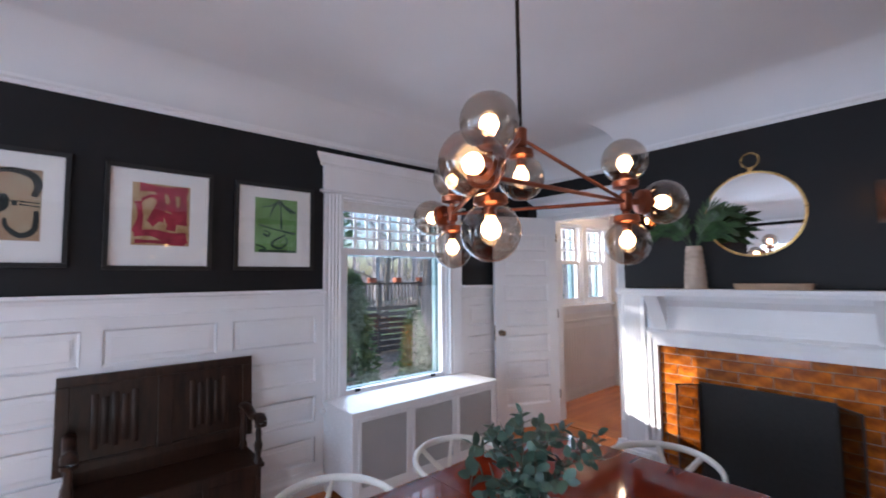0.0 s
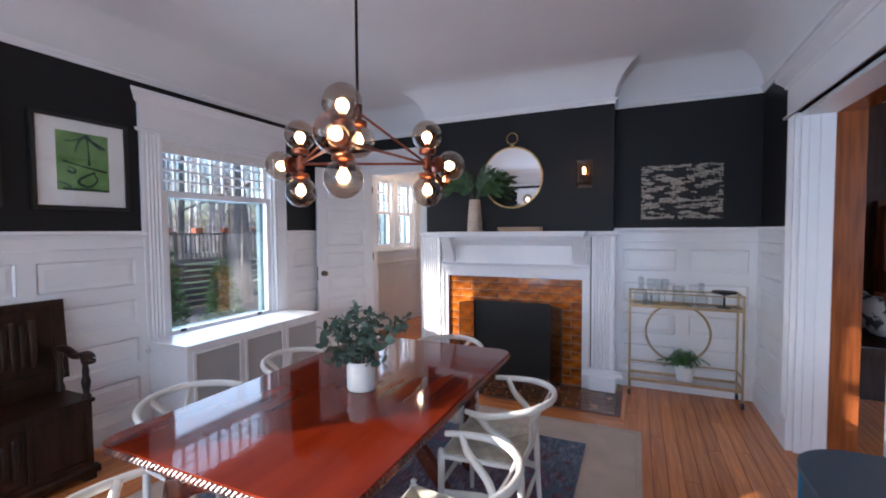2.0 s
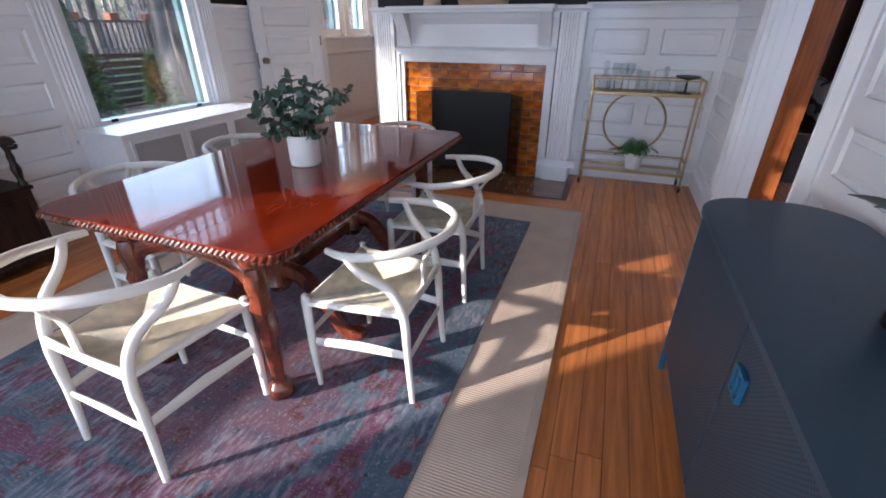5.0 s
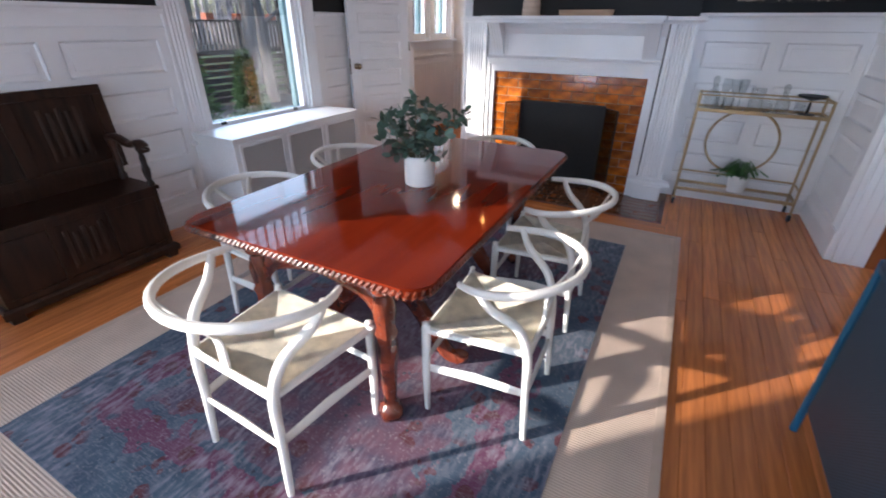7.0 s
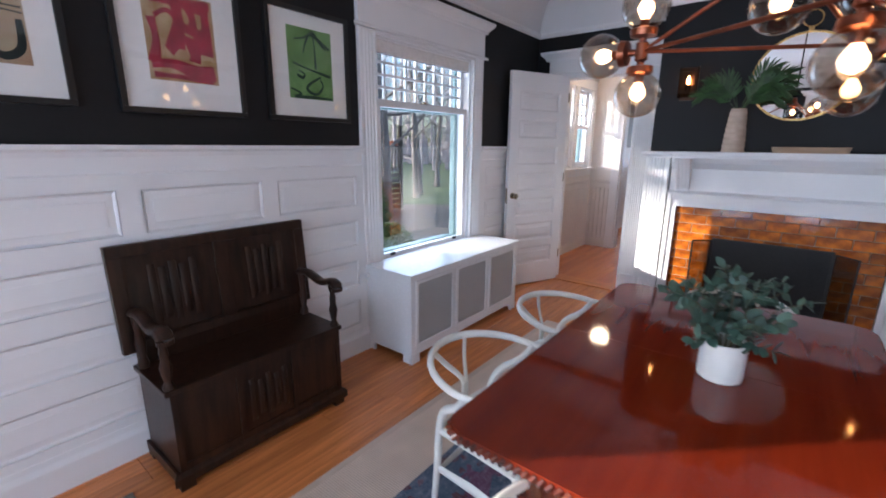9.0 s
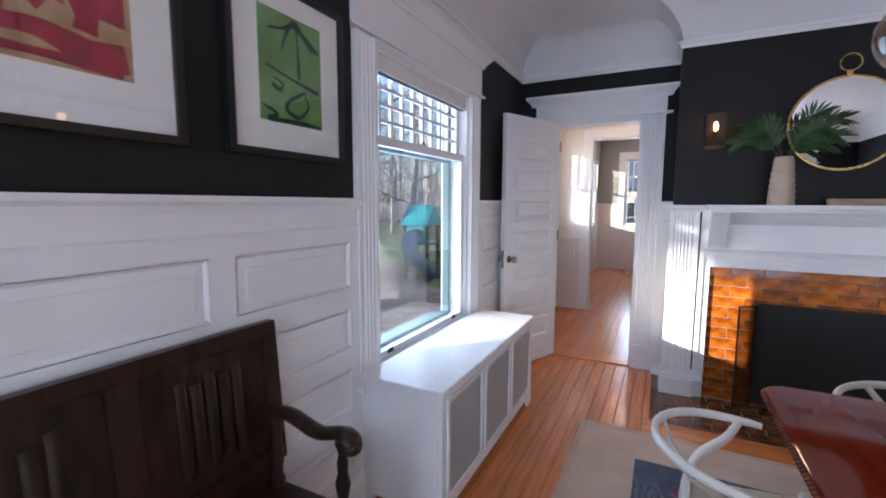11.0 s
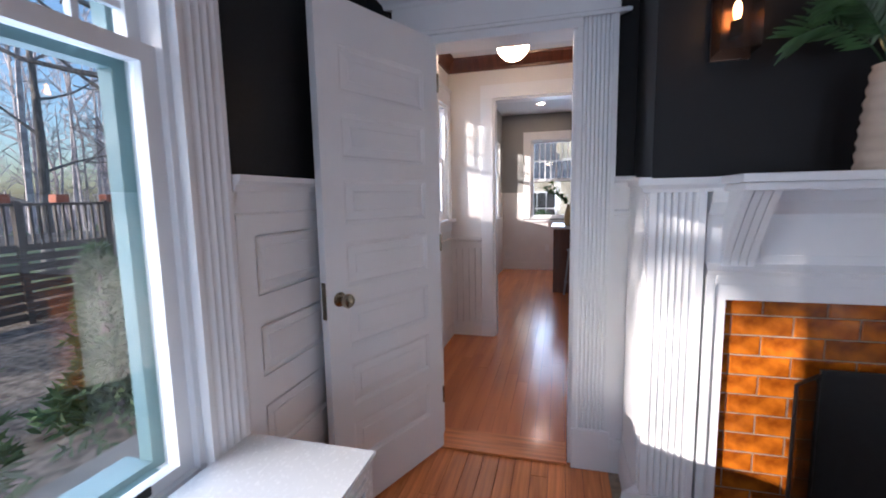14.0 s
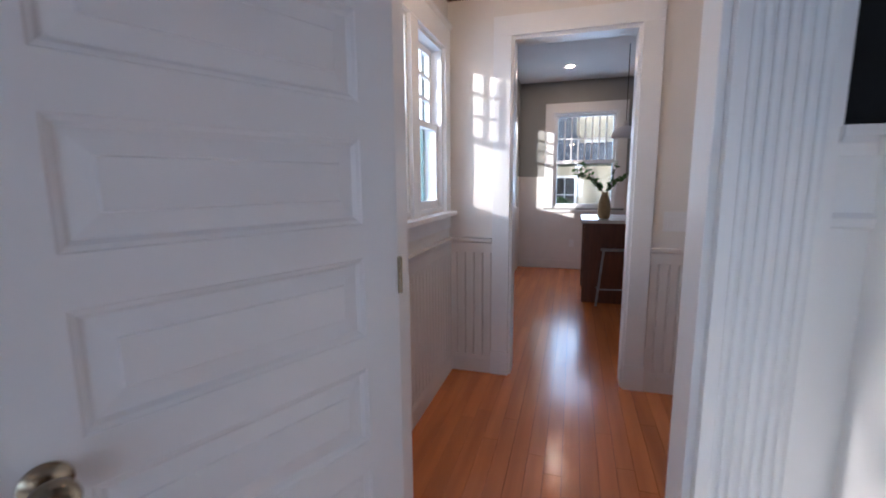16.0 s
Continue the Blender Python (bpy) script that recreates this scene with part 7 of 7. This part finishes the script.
part("seat", bm, BLACK_OAK, hb)
bm = bmesh.new()
box(bm, -0.52, 0.72, -0.26, 0.25, 0, 0.38, 0.004)
part("chest", bm, BLACK_OAK, hb)
CUSHION = mat("black_and_white_print", (0.55, 0.52, 0.48), 0.9, var=0.1, scale=9, col2=(0.05, 0.05, 0.05), blend=(0.49, 0.54), bump=0.3, bscale=200)
for x, y, a, t in ((4.72, -1.88, 20, -18), (5.05, -1.98, -8, -16)):
    bm = bmesh.new()
    k = 14
    gr = []
    for side in (1, -1):
        g = [[None] * (k + 1) for _ in range(k + 1)]
        for i in range(k + 1):
            for j in range(k + 1):
                u, v = 2 * i / k - 1, 2 * j / k - 1
                th = 0.085 * ((1 - u * u) * (1 - v * v)) ** 0.42
                g[i][j] = bm.verts.new((u * 0.21 * (1 - 0.06 * (1 - v * v)), side * th, v * 0.21 * (1 - 0.06 * (1 - u * u))))
        for i in range(k):
            for j in range(k):
                bm.faces.new((g[i][j], g[i + 1][j], g[i + 1][j + 1], g[i][j + 1]))
    bmesh.ops.remove_doubles(bm, verts=bm.verts, dist=0.0005)
    solo("patterned_cushion", bm, CUSHION, "black and white patterned cushion on the hall bench", "cushion", "cushions on the hall bench", m=pose(x, y, 0.66, t, 0, a))
# stair balustrades
for z0, y in ((0.95, -2.60), (1.75, -2.95)):
    bl = thing("stair_balustrade", "brown wooden stair balustrade with turned balusters", "balustrade", pose(5.2, y, z0), group="stair balustrades")
    bm = bmesh.new()
    box(bm, -1.2, 1.2, -0.03, 0.03, 0.68, 0.74, 0.008)
    part("handrail", bm, AMBERWOOD, bl)
    bm = bmesh.new()
    box(bm, -1.2, 1.2, -0.06, 0.06, -0.25, 0.0, 0.004)
    part("stringer", bm, AMBERWOOD, bl)
    for i in range(15):
        bm = bmesh.new()
        lathe(bm, [(0.018, 0.0), (0.018, 0.08), (0.010, 0.11), (0.019, 0.20), (0.011, 0.42), (0.015, 0.55), (0.018, 0.58), (0.018, 0.68)], 8, pose(-1.12 + 0.16 * i, 0, 0))
        part("baluster", bm, AMBERWOOD, bl, smooth=True)
    for x in (-1.2, 1.2):
        bm = bmesh.new()
        box(bm, x - 0.05, x + 0.05, -0.05, 0.05, -z0, 0.80, 0.008)
        part("newel", bm, AMBERWOOD, bl)

# ---- outdoors ----
GRASS = mat("lawn", (0.12, 0.21, 0.06), 0.95, var=0.4, scale=1.2, col2=(0.20, 0.24, 0.10), bump=0.6, bscale=30)
LITTER = mat("leaf_litter", (0.20, 0.155, 0.125), 0.95, var=0.5, scale=9, col2=(0.32, 0.26, 0.21), bump=0.8, bscale=25)
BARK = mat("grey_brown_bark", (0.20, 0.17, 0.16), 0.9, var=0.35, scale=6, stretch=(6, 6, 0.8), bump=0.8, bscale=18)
# paler than BARK: distance haze and brightness are painted into this colour
HAZED_WOOD = mat("far_woods_hazed_bark", (0.42, 0.37, 0.39), 0.95, var=0.3, scale=3)
DECKWOOD = mat("weathered_deck_wood", (0.075, 0.060, 0.052), 0.85, var=0.3, scale=5, stretch=(0.6, 5, 5), bump=0.3)
TERRA = mat("terracotta_red", (0.32, 0.085, 0.04), 0.8, var=0.15)
STONEWALK = mat("stone_ledge", (0.25, 0.24, 0.225), 0.9, var=0.2, scale=4, bump=0.5, bscale=25)
SLIDE = mat("teal_plastic", (0.02, 0.26, 0.30), 0.4, var=0.05)
SLIDE_DARK = mat("blue_plastic_tube", (0.015, 0.07, 0.13), 0.4, var=0.05)
EVERGREEN = mat("evergreen_spray", (0.085, 0.17, 0.065), 0.8, var=0.35, scale=5, col2=(0.16, 0.25, 0.10))
HOUSEYELLOW = mat("cream_siding", (0.46, 0.42, 0.34), 0.7, var=0.06, scale=6)
ROOFGREY = mat("grey_shingles", (0.11, 0.12, 0.145), 0.9, var=0.2, scale=12, bump=0.4)
GZ = -0.70
bm = bmesh.new()
k = 60
gv = [[bm.verts.new((-300 + 10.5 * i, -300 + 10.5 * j, GZ)) for j in range(k)] for i in range(k)]
for i in range(k - 1):
    for j in range(k - 1):
        bm.faces.new((gv[i][j], gv[i + 1][j], gv[i + 1][j + 1], gv[i][j + 1]))
structure("ground", bm, GRASS, "green spring lawn behind the house", "ground")
bm = bmesh.new()
pts = [(-6, 4.2), (9.5, 4.2), (9.0, 6.4), (10.6, 8.6), (12.5, 10.2), (10, 13.5), (2, 14), (-6, 12)]
prism(bm, pts, GZ - 0.02, GZ + 0.02)
structure("ground_leaf_bed", bm, LITTER, "bed of brown fallen leaves", "ground")
bm = bmesh.new()
box(bm, -3, 4.6, 3.56, 4.15, GZ, 0.25, 0.02)
box(bm, -3, 4.62, 3.56, 4.25, 0.25, 0.30, 0.01)
structure("outside_ledge", bm, STONEWALK, "grey stone ledge outside the window", "ledge")


def bare_tree(name, seed, height, radius, at, lean=0.0, material=BARK, twigs=3):
    """A leafless tree: a tapered trunk and forking limbs, each its own mesh."""
    r = random.Random(seed)
    tree = thing(name, "tall leafless grey-barked tree in the yard", "tree", pose(at[0], at[1], GZ - 0.02), group="bare trees")
    pts = [Vector((lean * height * t * t + 0.02 * height * math.sin(3 * t + seed), 0.015 * height * math.cos(4 * t + seed), height * t)) for t in [i / 10 for i in range(11)]]
    bm = bmesh.new()
    tube(bm, pts, [radius * (1.25 if i == 0 else 1.0) * (1 - 0.085 * i) for i in range(11)], 10)
    part("trunk", bm, material, tree, smooth=True)
    bm = bmesh.new()

    def limb(p, d, ln, rad, depth):
        mid = p + d * ln * 0.5 + rand_dir(r, -0.5) * ln * 0.10
        end = p + d * ln + Vector((0, 0, ln * 0.12))
        tube(bm, curve_pts([p, mid, end], 2), [rad, rad * 0.8, rad * 0.65, rad * 0.5, rad * 0.35], 5 if depth > 1 else 4)
        if depth > 0:
            for _ in range(3 if depth > 1 else 2 + twigs // 2):
                t = r.uniform(0.35, 1.0)
                limb(p.lerp(end, t), (d + rand_dir(r, -0.3) * 0.9).normalized(), ln * r.uniform(0.45, 0.7), max(rad * 0.5, 0.006), depth - 1)

    for i in range(9):
        t = 0.28 + 0.68 * i / 8
        q = pts[min(10, int(t * 10))]
        a = r.uniform(0, 2 * math.pi)
        limb(q, Vector((math.cos(a), math.sin(a), r.uniform(0.15, 0.8))).normalized(), height * (0.33 - 0.20 * t), radius * (0.42 - 0.25 * t), twigs)
    part("limbs", bm, material, tree, smooth=True)
    return tree


bare_tree("bare_tree", 1, 11.0, 0.20, (8.20, 10.45), 0.02)
bare_tree("bare_tree", 2, 10.0, 0.16, (8.85, 10.75), -0.02)
bare_tree("bare_tree", 3, 9.0, 0.13, (6.5, 12.6), -0.03)
bare_tree("bare_tree", 4, 8.0, 0.12, (13.2, 13.2), 0.05)
bare_tree("bare_tree", 9, 8.0, 0.12, (14.0, 13.9), -0.05)
bare_tree("bare_tree", 5, 7.0, 0.11, (11.6, 8.9), 0.10)
bare_tree("bare_tree", 6, 9.0, 0.14, (17.5, 15.5), 0.0)
bare_tree("bare_tree", 7, 10.0, 0.16, (10.8, 16.5), 0.02)
# out of view, added so its limbs dapple the incoming sun
bare_tree("bare_tree", 8, 8.5, 0.12, (-10.6, 11.2), 0.02)

# far woods
rw = random.Random(99)
bm = bmesh.new()
for i in range(340):
    a = rw.uniform(radians(-35), radians(140))
    d = rw.uniform(24, 62)
    x, y = 4 + d * math.cos(a), 6 + d * math.sin(a)
    if x < 30 and y < 14:
        continue
    h = rw.uniform(8, 16)
    rad = rw.uniform(0.08, 0.20)
    tube(bm, [(x, y, GZ), (x + rw.uniform(-0.4, 0.4), y, GZ + h * 0.5), (x + rw.uniform(-0.9, 0.9), y, GZ + h)], [rad, rad * 0.7, rad * 0.2], 5)
    for _ in range(16):
        t = rw.uniform(0.2, 0.98)
        p = Vector((x, y, GZ + h * t))
        q = p + Vector((rw.uniform(-1, 1), rw.uniform(-1, 1), rw.uniform(0.2, 1.1))) * h * 0.16
        tube(bm, [p, q], [rad * 0.30, 0.015], 3)
        for _ in range(3):
            s = p.lerp(q, rw.uniform(0.3, 1))
            tube(bm, [s, s + Vector((rw.uniform(-1, 1), rw.uniform(-1, 1), rw.uniform(0, 1))) * h * 0.08], [0.025, 0.010], 3)
tagged(new("far_woods", mesh_of("far_woods", bm, HAZED_WOOD)), "grey leafless woods behind the yard", "woods", kind="stuff")
# low ridge of brush that closes the distance
bm = bmesh.new()
for i in range(2600):
    a = rw.uniform(radians(-30), radians(140))
    d = rw.uniform(40, 66)
    x, y = 4 + d * math.cos(a), 6 + d * math.sin(a)
    h = rw.uniform(0.5, 3.4)
    w = rw.uniform(0.3, 1.1)
    p = Vector((x, y, GZ - 0.05))
    for s in range(3):
        q = p + Vector((rw.uniform(-w, w), rw.uniform(-w, w), h))
        tube(bm, [p, q], [0.10, 0.03], 3)
tagged(new("far_brush", mesh_of("far_brush", bm, HAZED_WOOD)), "grey-brown brush at the wood's edge", "brush", kind="stuff")


def shrub(name, seed, at, height, width, label, low=0.0, count=900, base=GZ, size=0.16):
    """A feathery evergreen: trunk and many small sprays of foliage."""
    r = random.Random(seed)
    sh = thing(name, label, "shrub", pose(at[0], at[1], base - 0.02))
    bm = bmesh.new()
    tube(bm, [(0, 0, 0), (0, 0, height * 0.5), (0, 0, height * 0.95)], [0.05, 0.035, 0.008], 6)
    part("trunk", bm, BARK, sh)
    bm = bmesh.new()
    for i in range(count):
        t = r.random() ** 0.8
        z = low + (height - low) * t
        a = r.uniform(0, 2 * math.pi)
        rad = width * (1 - t) ** 0.75 * r.uniform(0.35, 1.0) * (1 + 0.25 * math.sin(5 * a + 9 * t))
        p = Vector((rad * math.cos(a), rad * math.sin(a), z))
        d = Vector((math.cos(a), math.sin(a), r.uniform(-0.2, 0.9)))
        for s in range(3):
            leaf(bm, p, d + rand_dir(r, -0.5) * 0.8, rand_dir(r, 0), size * r.uniform(0.6, 1.2), size * 0.28, 0.25, 2)
    part("foliage", bm, EVERGREEN, sh)
    return sh


shrub("evergreen_shrub", 1, (3.40, 6.0), 2.25, 0.46, "feathery green arborvitae shrub outside the window", count=1500)
shrub("evergreen_shrub", 2, (6.35, 8.35), 1.5, 0.42, "small feathery green conifer by the trees", count=700)
shrub("evergreen_shrub", 3, (4.95, 6.35), 0.75, 0.75, "low spreading green shrub outside the window", count=700)
# unseen tree, added to keep sun off the upper mantel
shrub("hemlock_tree", 4, (-4.46, 9.27), 9.4, 2.3, "tall green hemlock with hanging boughs", low=4.08, count=5200, size=0.40)
shrub("hemlock_tree", 5, (6.0, 14.8), 8.5, 2.2, "tall green hemlock with hanging boughs", low=3.2, count=1600, size=0.36)

# raised deck with slatted skirt
dk = thing("raised_deck", "weathered dark wooden deck with railing and slatted skirt", "deck", pose(8.1, 11.6, GZ))
bm = bmesh.new()
box(bm, -2.4, 2.15, -0.35, 2.6, 1.28, 1.40)
part("platform", bm, DECKWOOD, dk)
for i in range(7):
    bm = bmesh.new()
    box(bm, -2.4, 2.15, -0.37, -0.345, 0.08 + 0.17 * i, 0.21 + 0.17 * i, 0.004)
    part("skirt_slat", bm, DECKWOOD, dk)
bm = bmesh.new()
box(bm, -2.4, 2.2, -0.40, -0.28, 2.06, 2.11, 0.005)
part("top_rail", bm, DECKWOOD, dk)
for i in range(36):
    bm = bmesh.new()
    x = -2.35 + 4.5 * i / 35
    box(bm, x - 0.018, x + 0.018, -0.36, -0.32, 1.40, 2.06)
    part("baluster", bm, DECKWOOD, dk)
for x in (-2.4, -0.9, 0.6, 2.12):
    bm = bmesh.new()
    box(bm, x - 0.05, x + 0.05, -0.42, -0.32, 0, 2.75 if x > 2 else 2.15, 0.006)
    part("post", bm, DECKWOOD, dk)
for i, x in enumerate((-1.8, -1.1, -0.2, 0.7, 1.2, 1.85)):
    bm = bmesh.new()
    w = 0.30 if i in (0, 4) else 0.11
    box(bm, -w, w, -0.10, 0.10, 0, 0.15, 0.02)
    solo("planter_box", bm, TERRA, "red clay planter on the deck rail", "planter", "planters on the deck rail", smooth=False, m=pose(8.1 + x, 11.27, GZ + 2.111))
# play slide
ps = thing("play_slide", "teal and blue plastic play slide on the lawn", "slide", pose(10.09, 8.01, GZ) @ Matrix.Scale(0.80, 4))
bm = bmesh.new()
tube(bm, curve_pts([(0.0, 0, 1.55), (-0.35, 0.0, 1.45), (-0.55, -0.15, 1.05), (-0.25, -0.35, 0.65), (0.10, -0.35, 0.35), (0.35, -0.35, 0.24)], 5), 0.26, 12)
part("tube", bm, SLIDE_DARK, ps, smooth=True)
bm = bmesh.new()
box(bm, 0.0, 0.85, -0.45, 0.45, 1.25, 1.32, 0.01)
box(bm, 0.0, 0.05, -0.45, 0.45, 1.32, 1.95, 0.01)
part("platform", bm, SLIDE, ps)
bm = bmesh.new()
prism(bm, [(-0.15, 1.9), (1.0, 1.9), (0.42, 2.6)], -0.5, 0.5, Matrix(((1, 0, 0, 0), (0, 0, 1, 0), (0, 1, 0, 0), (0, 0, 0, 1))))
part("roof", bm, SLIDE, ps)
for x in (0.05, 0.80):
    for y in (-0.42, 0.42):
        bm = bmesh.new()
        box(bm, x - 0.05, x + 0.05, y - 0.05, y + 0.05, 0, 1.95)
        part("post", bm, DECKWOOD, ps)
# neighbour's house beyond the kitchen
nh = thing("neighbour_house", "cream house with a grey shingle roof across the garden", "house", pose(22, 1.5, GZ))
bm = bmesh.new()
box(bm, 0, 8, -6, 7, 0, 2.9)
box(bm, 1.0, 7, -1.0, 1.0, 2.9, 5.4)
part("wall", bm, HOUSEYELLOW, nh)
bm = bmesh.new()
prism(bm, [(-0.5, 2.8), (8.5, 2.8), (4, 6.4)], -6.4, 7.4, Matrix(((1, 0, 0, 0), (0, 0, 1, 0), (0, 1, 0, 0), (0, 0, 0, 1))))
part("roof", bm, ROOFGREY, nh)
bm = bmesh.new()
box(bm, 0.55, 1.2, -0.75, 0.85, 2.9, 4.5)
part("dormer", bm, HOUSEYELLOW, nh)
for z0, z1, y0, y1, x in ((3.05, 3.65, -0.10, 0.60, 0.55), (0.8, 2.2, 1.0, 2.2, 0.0), (0.8, 2.2, -2.4, -1.2, 0.0)):
    bm = bmesh.new()
    box(bm, x - 0.05, x + 0.02, y0 - 0.08, y1 + 0.08, z0 - 0.08, z1 + 0.08)
    w = part("window", bm, WHITE, nh)
    for i in range(3):
        for j in range(2):
            bm = bmesh.new()
            ya, yb = y0 + (y1 - y0) * i / 3 + 0.02, y0 + (y1 - y0) * (i + 1) / 3 - 0.02
            za, zb = z0 + (z1 - z0) * j / 2 + 0.02, z0 + (z1 - z0) * (j + 1) / 2 - 0.02
            box(bm, x - 0.07, x - 0.05, ya, yb, za, zb)
            part("pane", bm, BLACK_METAL, w)
shrub("hedge_bush", 8, (20.4, 3.0), 1.35, 1.5, "dark clipped hedge bush by the neighbour's wall", count=1200, size=0.2)

# ---- pieces of floor, hearth and surround ----
def piece_mesh(name, a, b, c, bev, material):
    """A thin slab with chamfered top edges, centred in plan, its top at z = 0."""
    bm = bmesh.new()
    lo = [bm.verts.new((x, y, -c)) for x, y in ((-a, -b), (a, -b), (a, b), (-a, b))]
    mi = [bm.verts.new((x, y, -bev)) for x, y in ((-a, -b), (a, -b), (a, b), (-a, b))]
    hi = [bm.verts.new((x, y, 0)) for x, y in ((-a + bev, -b + bev), (a - bev, -b + bev), (a - bev, b - bev), (-a + bev, b - bev))]
    for p, q in ((lo, mi), (mi, hi)):
        for i in range(4):
            bm.faces.new((p[i], p[(i + 1) % 4], q[(i + 1) % 4], q[i]))
    bm.faces.new(hi)
    return mesh_of(name, bm, material)


rng = random.Random(7)
PIECES = {}


def piece(name, a, b, c, bev, material, parent, m):
    key = (name, round(a, 3), round(b, 3), material.name)
    if key not in PIECES:
        PIECES[key] = piece_mesh(name, a, b, c, bev, material)
    ob = new(name, PIECES[key])
    ob.parent = parent
    ob.matrix_basis = m
    return ob


# tiles of the surround
TW, TH = 0.198, 0.0765
M0 = frame_of((BX, B0), (0, 1), (-1, 0)) @ Matrix(((1, 0, 0, 0), (0, 0, 1, 0), (0, 1, 0, 0), (0, 0, 0, 1)))
for r in range(13):
    z0 = 0.003 + r * TH
    u = 0.255 - (TW / 2 if r % 2 else 0)
    while u < W - 0.255:
        a, b = max(u, 0.255), min(u + TW, W - 0.255)
        spans = [(a, b)]
        if z0 + TH < 0.72:
            spans = [(a, min(b, 0.585)), (max(a, W - 0.585), b)]
        for p, q in spans:
            if q - p > 0.02:
                piece("tile", round((q - p) / 2 - 0.003, 3), TH / 2 - 0.003, 0.010, 0.003, TILE, surround, M0 @ pose((p + q) / 2, z0 + TH / 2, rng.uniform(-0.001, 0.001)))
        u += TW
# hearth tiles
HT = 0.075
for r in range(7):
    x0 = HX + 0.035 + r * HT
    y = HY0 + 0.035 - (0.10 if r % 2 else 0)
    while y < HY1 - 0.035:
        a, b = max(y, HY0 + 0.035), min(y + 0.20, HY1 - 0.035)
        if b - a > 0.03 and x0 + HT < BX:
            piece("tile", HT / 2 - 0.0025, round((b - a) / 2 - 0.0025, 3), 0.008, 0.0025, HEARTH_TILE, hearth, pose(x0 + HT / 2, (a + b) / 2, 0.0))
        y += 0.20
for x, y, a, b in ((HX + 0.0175, (HY0 + HY1) / 2, 0.016, (HY1 - HY0) / 2), ((HX + BX) / 2 + 0.02, HY0 + 0.0175, (BX - HX) / 2 - 0.02, 0.016), ((HX + BX) / 2 + 0.02, HY1 - 0.0175, (BX - HX) / 2 - 0.02, 0.016)):
    piece("border_strip", a, b, 0.009, 0.002, DARKWOOD, hearth, pose(x, y, 0.002))

# floor boards: a border of three boards round strips that run along the room
BW = 0.083
for k in range(3):
    y = NY - BW * (k + 0.5)
    for a, b in ((WX, 0.2), (0.2, 2.3), (2.3, EN)):
        piece("board", (b - a) / 2 - 0.0008, BW / 2 - 0.0009, 0.012, 0.0015, OAK, floor, pose((a + b) / 2, y, 0))
    y = SY + BW * (k + 0.5)
    for a, b in ((WX, 0.9), (0.9, 2.6), (2.6, EA)):
        piece("board", (b - a) / 2 - 0.0008, BW / 2 - 0.0009, 0.012, 0.0015, OAK, floor, pose((a + b) / 2, y, 0))
rows_y = []
y = SY + 3 * BW
while y + BW < NY - 3 * BW:
    rows_y.append(y)
    y += BW
hit = [v for v in rows_y if v + BW > HY0 and v < HY1]
ya, yb = hit[0], hit[-1] + BW
for k in range(3):
    piece("board", BW / 2 - 0.0009, (yb - ya) / 2 - 0.001, 0.012, 0.0015, OAK_Y, floor, pose(HX - BW * (k + 0.5), (ya + yb) / 2, 0))
for a, b in ((ya, HY0), (HY1, yb)):
    piece("board", (EN - HX) / 2 - 0.001, (b - a) / 2 - 0.001, 0.012, 0.0015, OAK, floor, pose((EN + HX) / 2, (a + b) / 2, 0))
last = rows_y[-1] + BW
piece("board", (EN - WX) / 2, (NY - 3 * BW - last) / 2 - 0.001, 0.012, 0.0015, OAK, floor, pose((EN + WX) / 2, (NY - 3 * BW + last) / 2, 0))
for y in rows_y:
    x = WX - rng.uniform(0, 1.4)
    end = HX - 3 * BW if ya - 0.001 <= y < yb - 0.001 else (EA if y < B0 else EN)
    while x < end:
        ln = rng.choice((1.4, 1.8, 2.2, 2.6))
        a, b = max(x, WX), min(x + ln, end)
        if b - a > 0.05:
            piece("board", round((b - a) / 2 - 0.0008, 3), BW / 2 - 0.0009, 0.012, 0.0015, OAK, floor, pose((a + b) / 2, y + BW / 2, rng.uniform(-0.0004, 0.0004)))
        x += ln
# boards of the pantry and kitchen floor, joined
bm = bmesh.new()
y = KY0
while y < PY1 - 0.001:
    x = EN + 0.16 - rng.uniform(0, 1.5)
    yb = min(y + BW, PY1)
    while x < KX1:
        ln = rng.uniform(1.2, 2.4)
        a, b = max(x, EN + 0.16), min(x + ln, KX1)
        if b - a > 0.03:
            z = -rng.uniform(0, 0.0008)
            vs = [bm.verts.new((p, q, z)) for p, q in ((a + 0.0008, y + 0.0008), (b - 0.0008, y + 0.0008), (b - 0.0008, yb - 0.0008), (a + 0.0008, yb - 0.0008))]
            lo = [bm.verts.new((v.co.x, v.co.y, -0.011)) for v in vs]
            bm.faces.new(vs)
            for i in range(4):
                bm.faces.new((lo[i], lo[(i + 1) % 4], vs[(i + 1) % 4], vs[i]))
        x += ln
    y += BW
ob = part("boards", bm, OAK_ISLAND, floor_two)
tagged(ob, kind="stuff")
